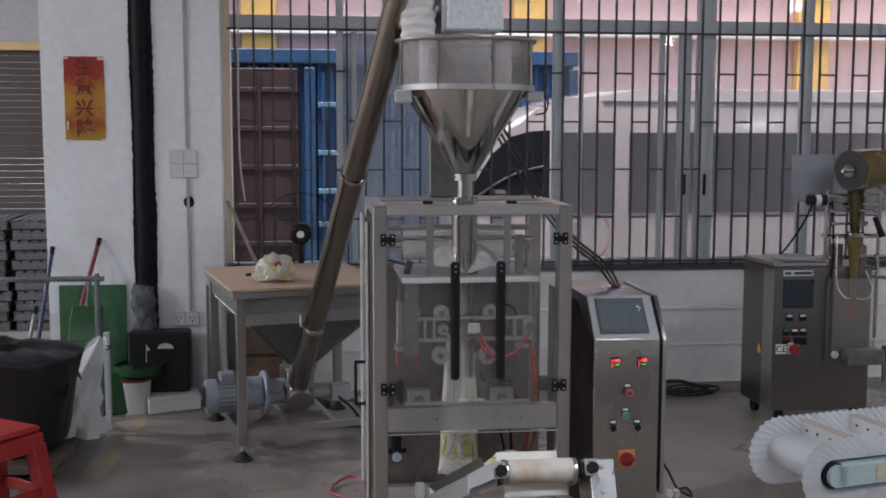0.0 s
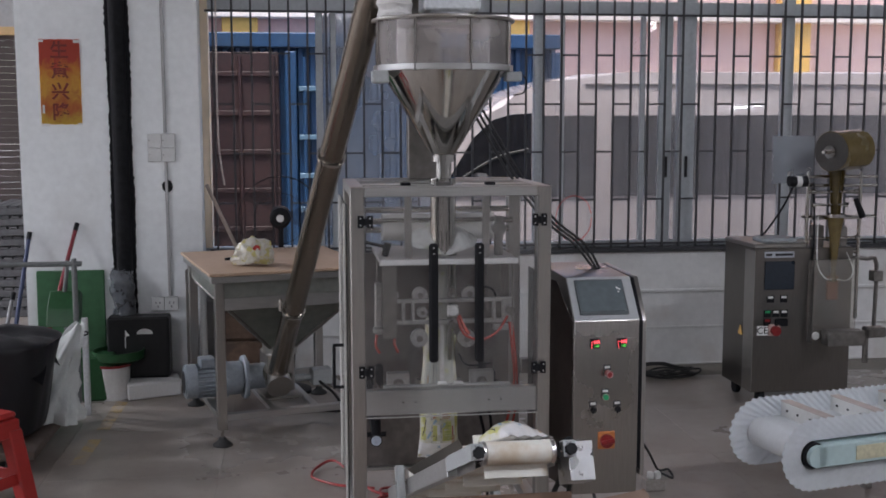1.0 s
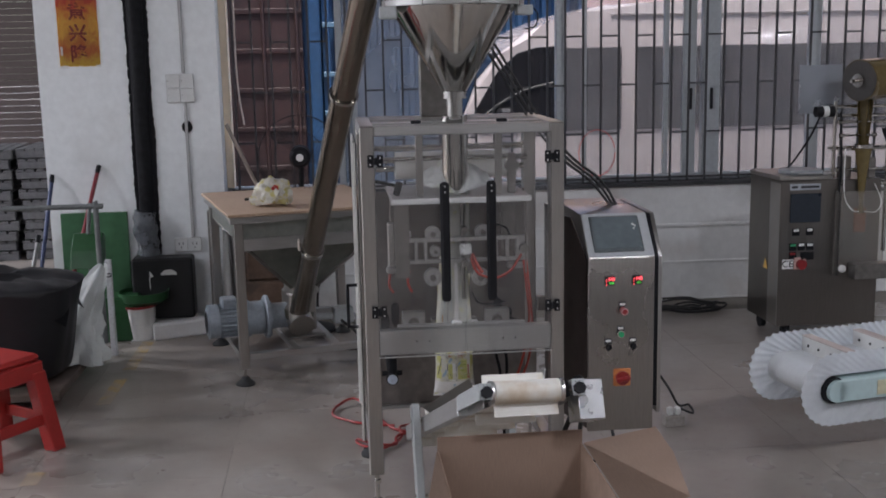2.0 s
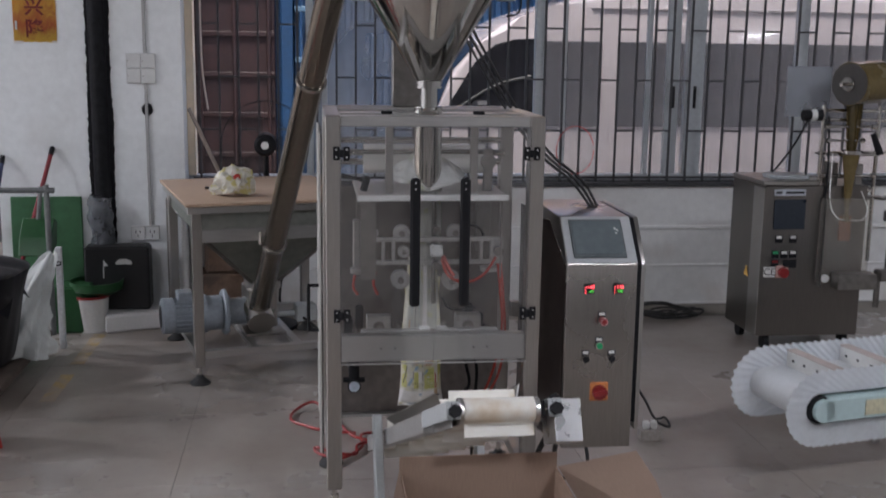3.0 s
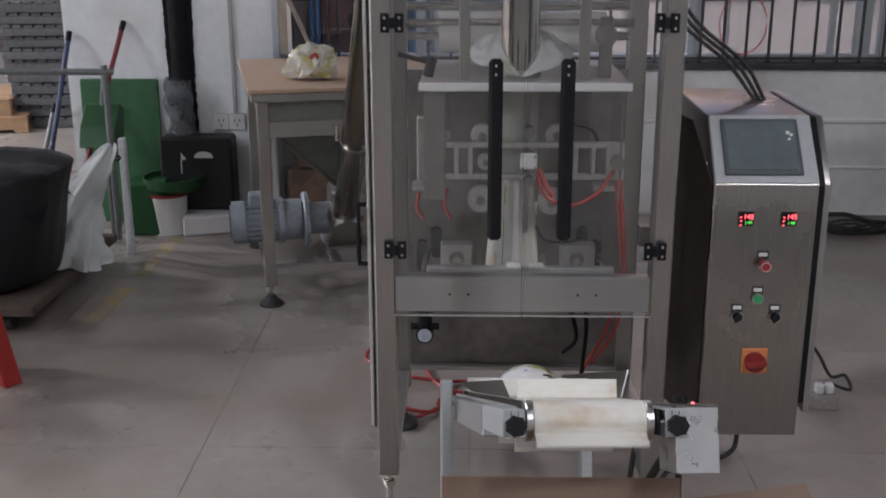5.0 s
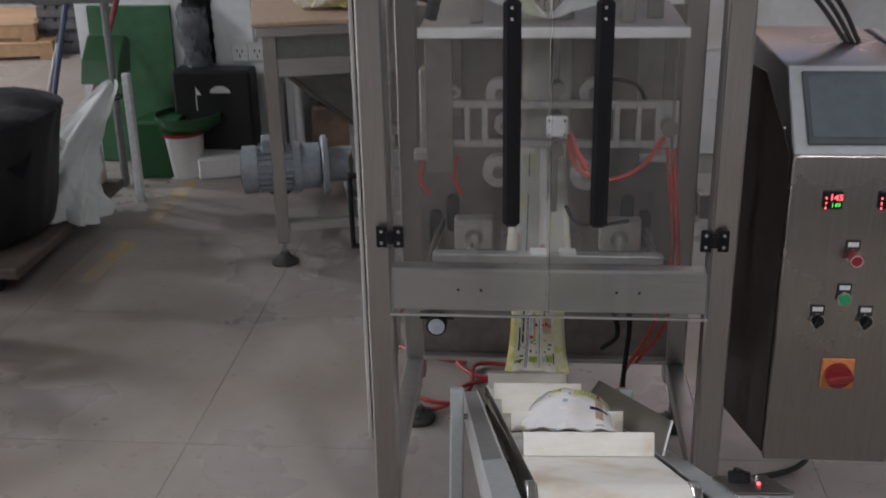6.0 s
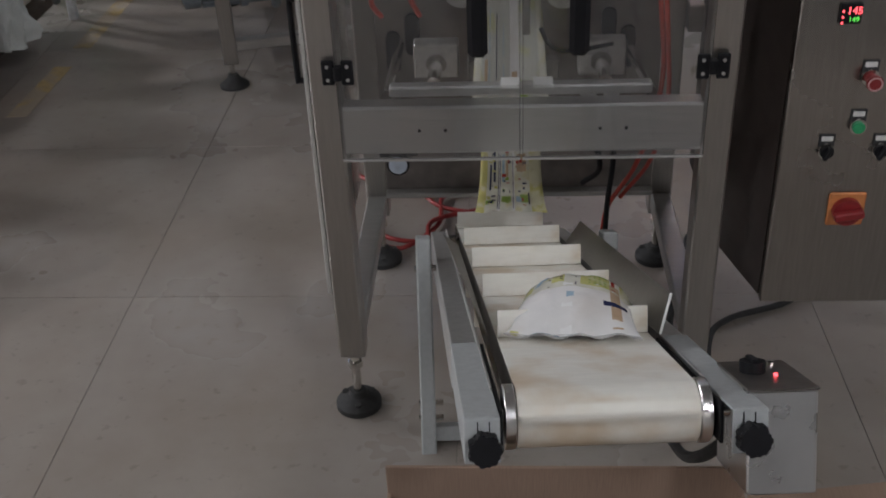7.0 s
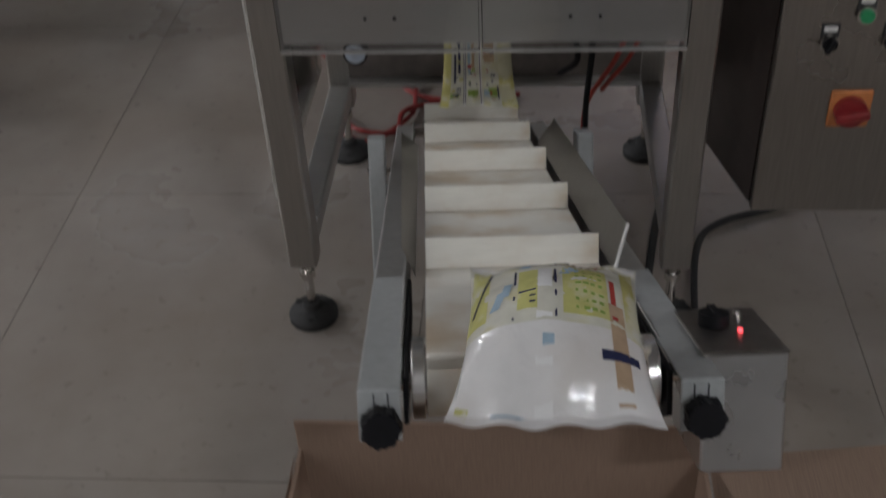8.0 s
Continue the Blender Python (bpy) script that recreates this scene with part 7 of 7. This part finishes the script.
line("feeder_cable", [(0.12, 6.45, 0.62), (0.125, 6.46, 0.40), (0.08, 6.48, 0.20), (0.10, 6.50, 0.05), (0.3, 6.45, 0.012)], 0.007, RUBBER, "black cable hanging at the low wall", "cable")

# ---- hall behind ----
DARKPAL = mat("grey_pallet_plastic", (0.12, 0.12, 0.125), 0.55, 0, 0.2, 30, 4)
rng = random.Random(8)


def plastic_pallet(at, turn):
    ob = thing("plastic_pallet", "dark grey plastic pallet in a stack", "pallet", at, turn, "stacked plastic pallets")
    for i in range(6):
        bm = B()
        box(bm, -0.24 + 0.082 * i, -0.24 + 0.082 * i + 0.066, -0.4, 0.4, 0.062, 0.080, 0.003)
        part("deck_slat", bm, DARKPAL, ob, "", True)
    for y in (-0.36, 0.0, 0.36):
        bm = B()
        box(bm, -0.24, 0.236, y - 0.04, y + 0.04, 0.0, 0.0615, 0.006)
        part("runner", bm, DARKPAL, ob, "", True)
    return ob


first = plastic_pallet((-2.75, 9.55, 0.0), 4)
for k in range(1, 11):
    copy_thing(first, pose(-2.75 + rng.uniform(-0.02, 0.02), 9.55 + rng.uniform(-0.02, 0.02), 0.0865 * k, 0, 0, 4 + rng.uniform(-2, 2)))
for k in range(11):
    copy_thing(first, pose(-2.22 + rng.uniform(-0.02, 0.02), 9.60 + rng.uniform(-0.02, 0.02), 0.0865 * k, 0, 0, 2 + rng.uniform(-2, 2)))
WOODP = mat("pallet_wood", (0.44, 0.28, 0.16), 0.75, 0, 0.15, 20, 4, 0.08, (1, 8, 1), per_piece=0.15)
wp = thing("wooden_pallet", "plain wooden pallet on the hall floor", "pallet", (-3.35, 9.25, 0), 12, "wooden pallets")
for i in range(7):
    bm = B()
    box(bm, -0.5, 0.5, -0.4 + 0.117 * i, -0.4 + 0.117 * i + 0.09, 0.101, 0.121, 0.002)
    part("board", bm, WOODP, wp, "", True)
for y in (-0.36, 0, 0.36):
    bm = B()
    box(bm, -0.5, 0.5, y - 0.035, y + 0.035, 0.021, 0.1005, 0.002)
    part("bearer", bm, WOODP, wp, "", True)
for x in (-0.45, 0, 0.45):
    bm = B()
    box(bm, x - 0.05, x + 0.05, -0.4, 0.4, 0.0, 0.0205, 0.002)
    part("base_board", bm, WOODP, wp, "", True)
copy_thing(wp, pose(-3.45, 9.3, 0.1225, 0, 0, 8))
copy_thing(wp, pose(-2.2, 11.3, 0, 0, 0, -20))

# ---- floor pieces ----
worn = mat("worn_yellow_line", (0.44, 0.32, 0.14), 0.5, 0, 0.15, 40, 8, other=(0.36, 0.31, 0.26), mask=(0.38, 0.52))
for pts in ([(-1.00, 5.00), (-0.93, 5.00), (-0.92, 5.42), (-0.985, 5.42)], [(-0.98, 5.60), (-0.91, 5.60), (-0.90, 6.18), (-0.97, 6.20)], [(-1.09, 3.98), (-1.02, 3.98), (-1.02, 4.12), (-1.09, 4.12)]):
    bm = B()
    prism(bm, pts, 0.0, 0.0012, "z")
    part("painted_line", bm, worn, floor, "worn yellow floor line")
rest = B()
box(rest, -12, -5.2, -23, 14, -0.0028, -0.0006, 0)
box(rest, -5.0, 9, -23, -2.5, -0.0028, -0.0006, 0)
part("far_tiles", rest, TILE, floor, "polished beige tiles of the far floor")
TS = 0.806
tm = B()
box(tm, 0.0008, TS - 0.0008, 0.0008, TS - 0.0008, -0.012, 0.0, 0)
tile_mesh = mesh_of("floor_tile", tm, TILE, False)
for i in range(-9, 7):
    for j in range(-8, 13):
        x, y = -0.269 + TS * i, 3.955 + TS * j
        if y + TS > 14 or y < -6 or (y + TS > 6.72 and x + TS > -1.5):
            continue
        if y > 6.4 and x > -1.6:
            continue
        if j < 0 and i < -5:
            continue
        t = new("tile", tile_mesh)
        t.location = (x, y, 0)
        t.parent = floor


# ---- what moves ----
SPEED = 0.255


def front_a(t):
    return 0.262 - SPEED * (t - 6.75) - 0.04 * max(t - 7.0, 0.0)


def riding(front, turn, half=0.106, lift=0.021):
    return CM @ pose(0.012, front + half, lift, 0, 0, turn)


def cleat_pose(s):
    """The pose on the conveyor of a cleat that has s metres to go to the top of the front roller."""
    run = END - RA
    arc = math.pi * RR
    total = 2 * run + 2 * arc
    s = s % total
    if s <= run:
        return pose(0, RA + s, 0)
    s -= run
    if s <= arc:
        a = s / RR
        return pose(0, END + RR * math.sin(a), -RR + RR * math.cos(a), -math.degrees(a))
    s -= arc
    if s <= run:
        return pose(0, END - s, -2 * RR, 180)
    a = math.pi + (s - run) / RR
    return pose(0, RA + RR * math.sin(a), -RR + RR * math.cos(a), -math.degrees(a))


def motions():
    total = 2 * (END - RA) + 2 * math.pi * RR
    for k, c in enumerate(cleats):
        start = 0.367 + SPEED * 7.5 + total * k / len(cleats)
        walk(c, [(0.1 * i, cleat_pose(start - SPEED * 0.1 * i)) for i in range(81)])
    up = pose(0.648, 3.767, 0.462, 90, 0, 0)
    rows = [(0.0, up), (3.0, up), (3.1, pose(0.648, 3.767, 0.460, 90, 0, 0)), (3.2, pose(0.648, 3.76, 0.40, 84, 0, 2)), (3.3, pose(0.645, 3.72, 0.395, 35, 0, 2)), (3.4, riding(front_a(3.4), -6))]
    rows += [(3.5 + 0.5 * i, riding(front_a(3.5 + 0.5 * i), -11)) for i in range(9)]
    rows += [(7.8, riding(front_a(7.8), -11)), (7.9, CM @ pose(0.012, 0.028, 0.026, 5, 0, -9)), (8.0, CM @ pose(0.012, -0.030, 0.030, 17, 0, -6))]
    walk(pouch_a, rows)
    fb = lambda t: -0.055 + SPEED * (1.3 - t)
    rows = [(0.1 * i, riding(fb(0.1 * i), 24)) for i in range(0, 13, 2)]
    rows += [(1.3, CM @ pose(0.02, 0.030, 0.045, 10, 0, 22)), (1.4, pose(0.785, 2.60, 0.815, 35, 8, 24)), (1.5, pose(0.745, 2.56, 0.765, 72, 0, 8)), (1.6, pose(0.74, 2.53, 0.60, 80, 0, 5)), (1.7, pose(0.72, 2.50, 0.33, 70, 0, 5)), (1.8, pose(0.70, 2.48, 0.12, 30, 0, 8)), (1.9, pose(0.70, 2.48, 0.05, 0, 0, 8)), (8.0, pose(0.70, 2.48, 0.05, 0, 0, 8))]
    walk(pouch_b, rows)
    high, low = pose(0.648, 3.767, 0.708, 90, 0, 0), pose(0.648, 3.767, 0.470, 90, 0, 0)
    walk(hang, [(0.0, high), (4.9, high), (5.1, pose(0.648, 3.767, 0.65, 90, 0, 0)), (5.5, pose(0.648, 3.767, 0.50, 90, 0, 0)), (5.7, low), (8.0, low)])


motions()
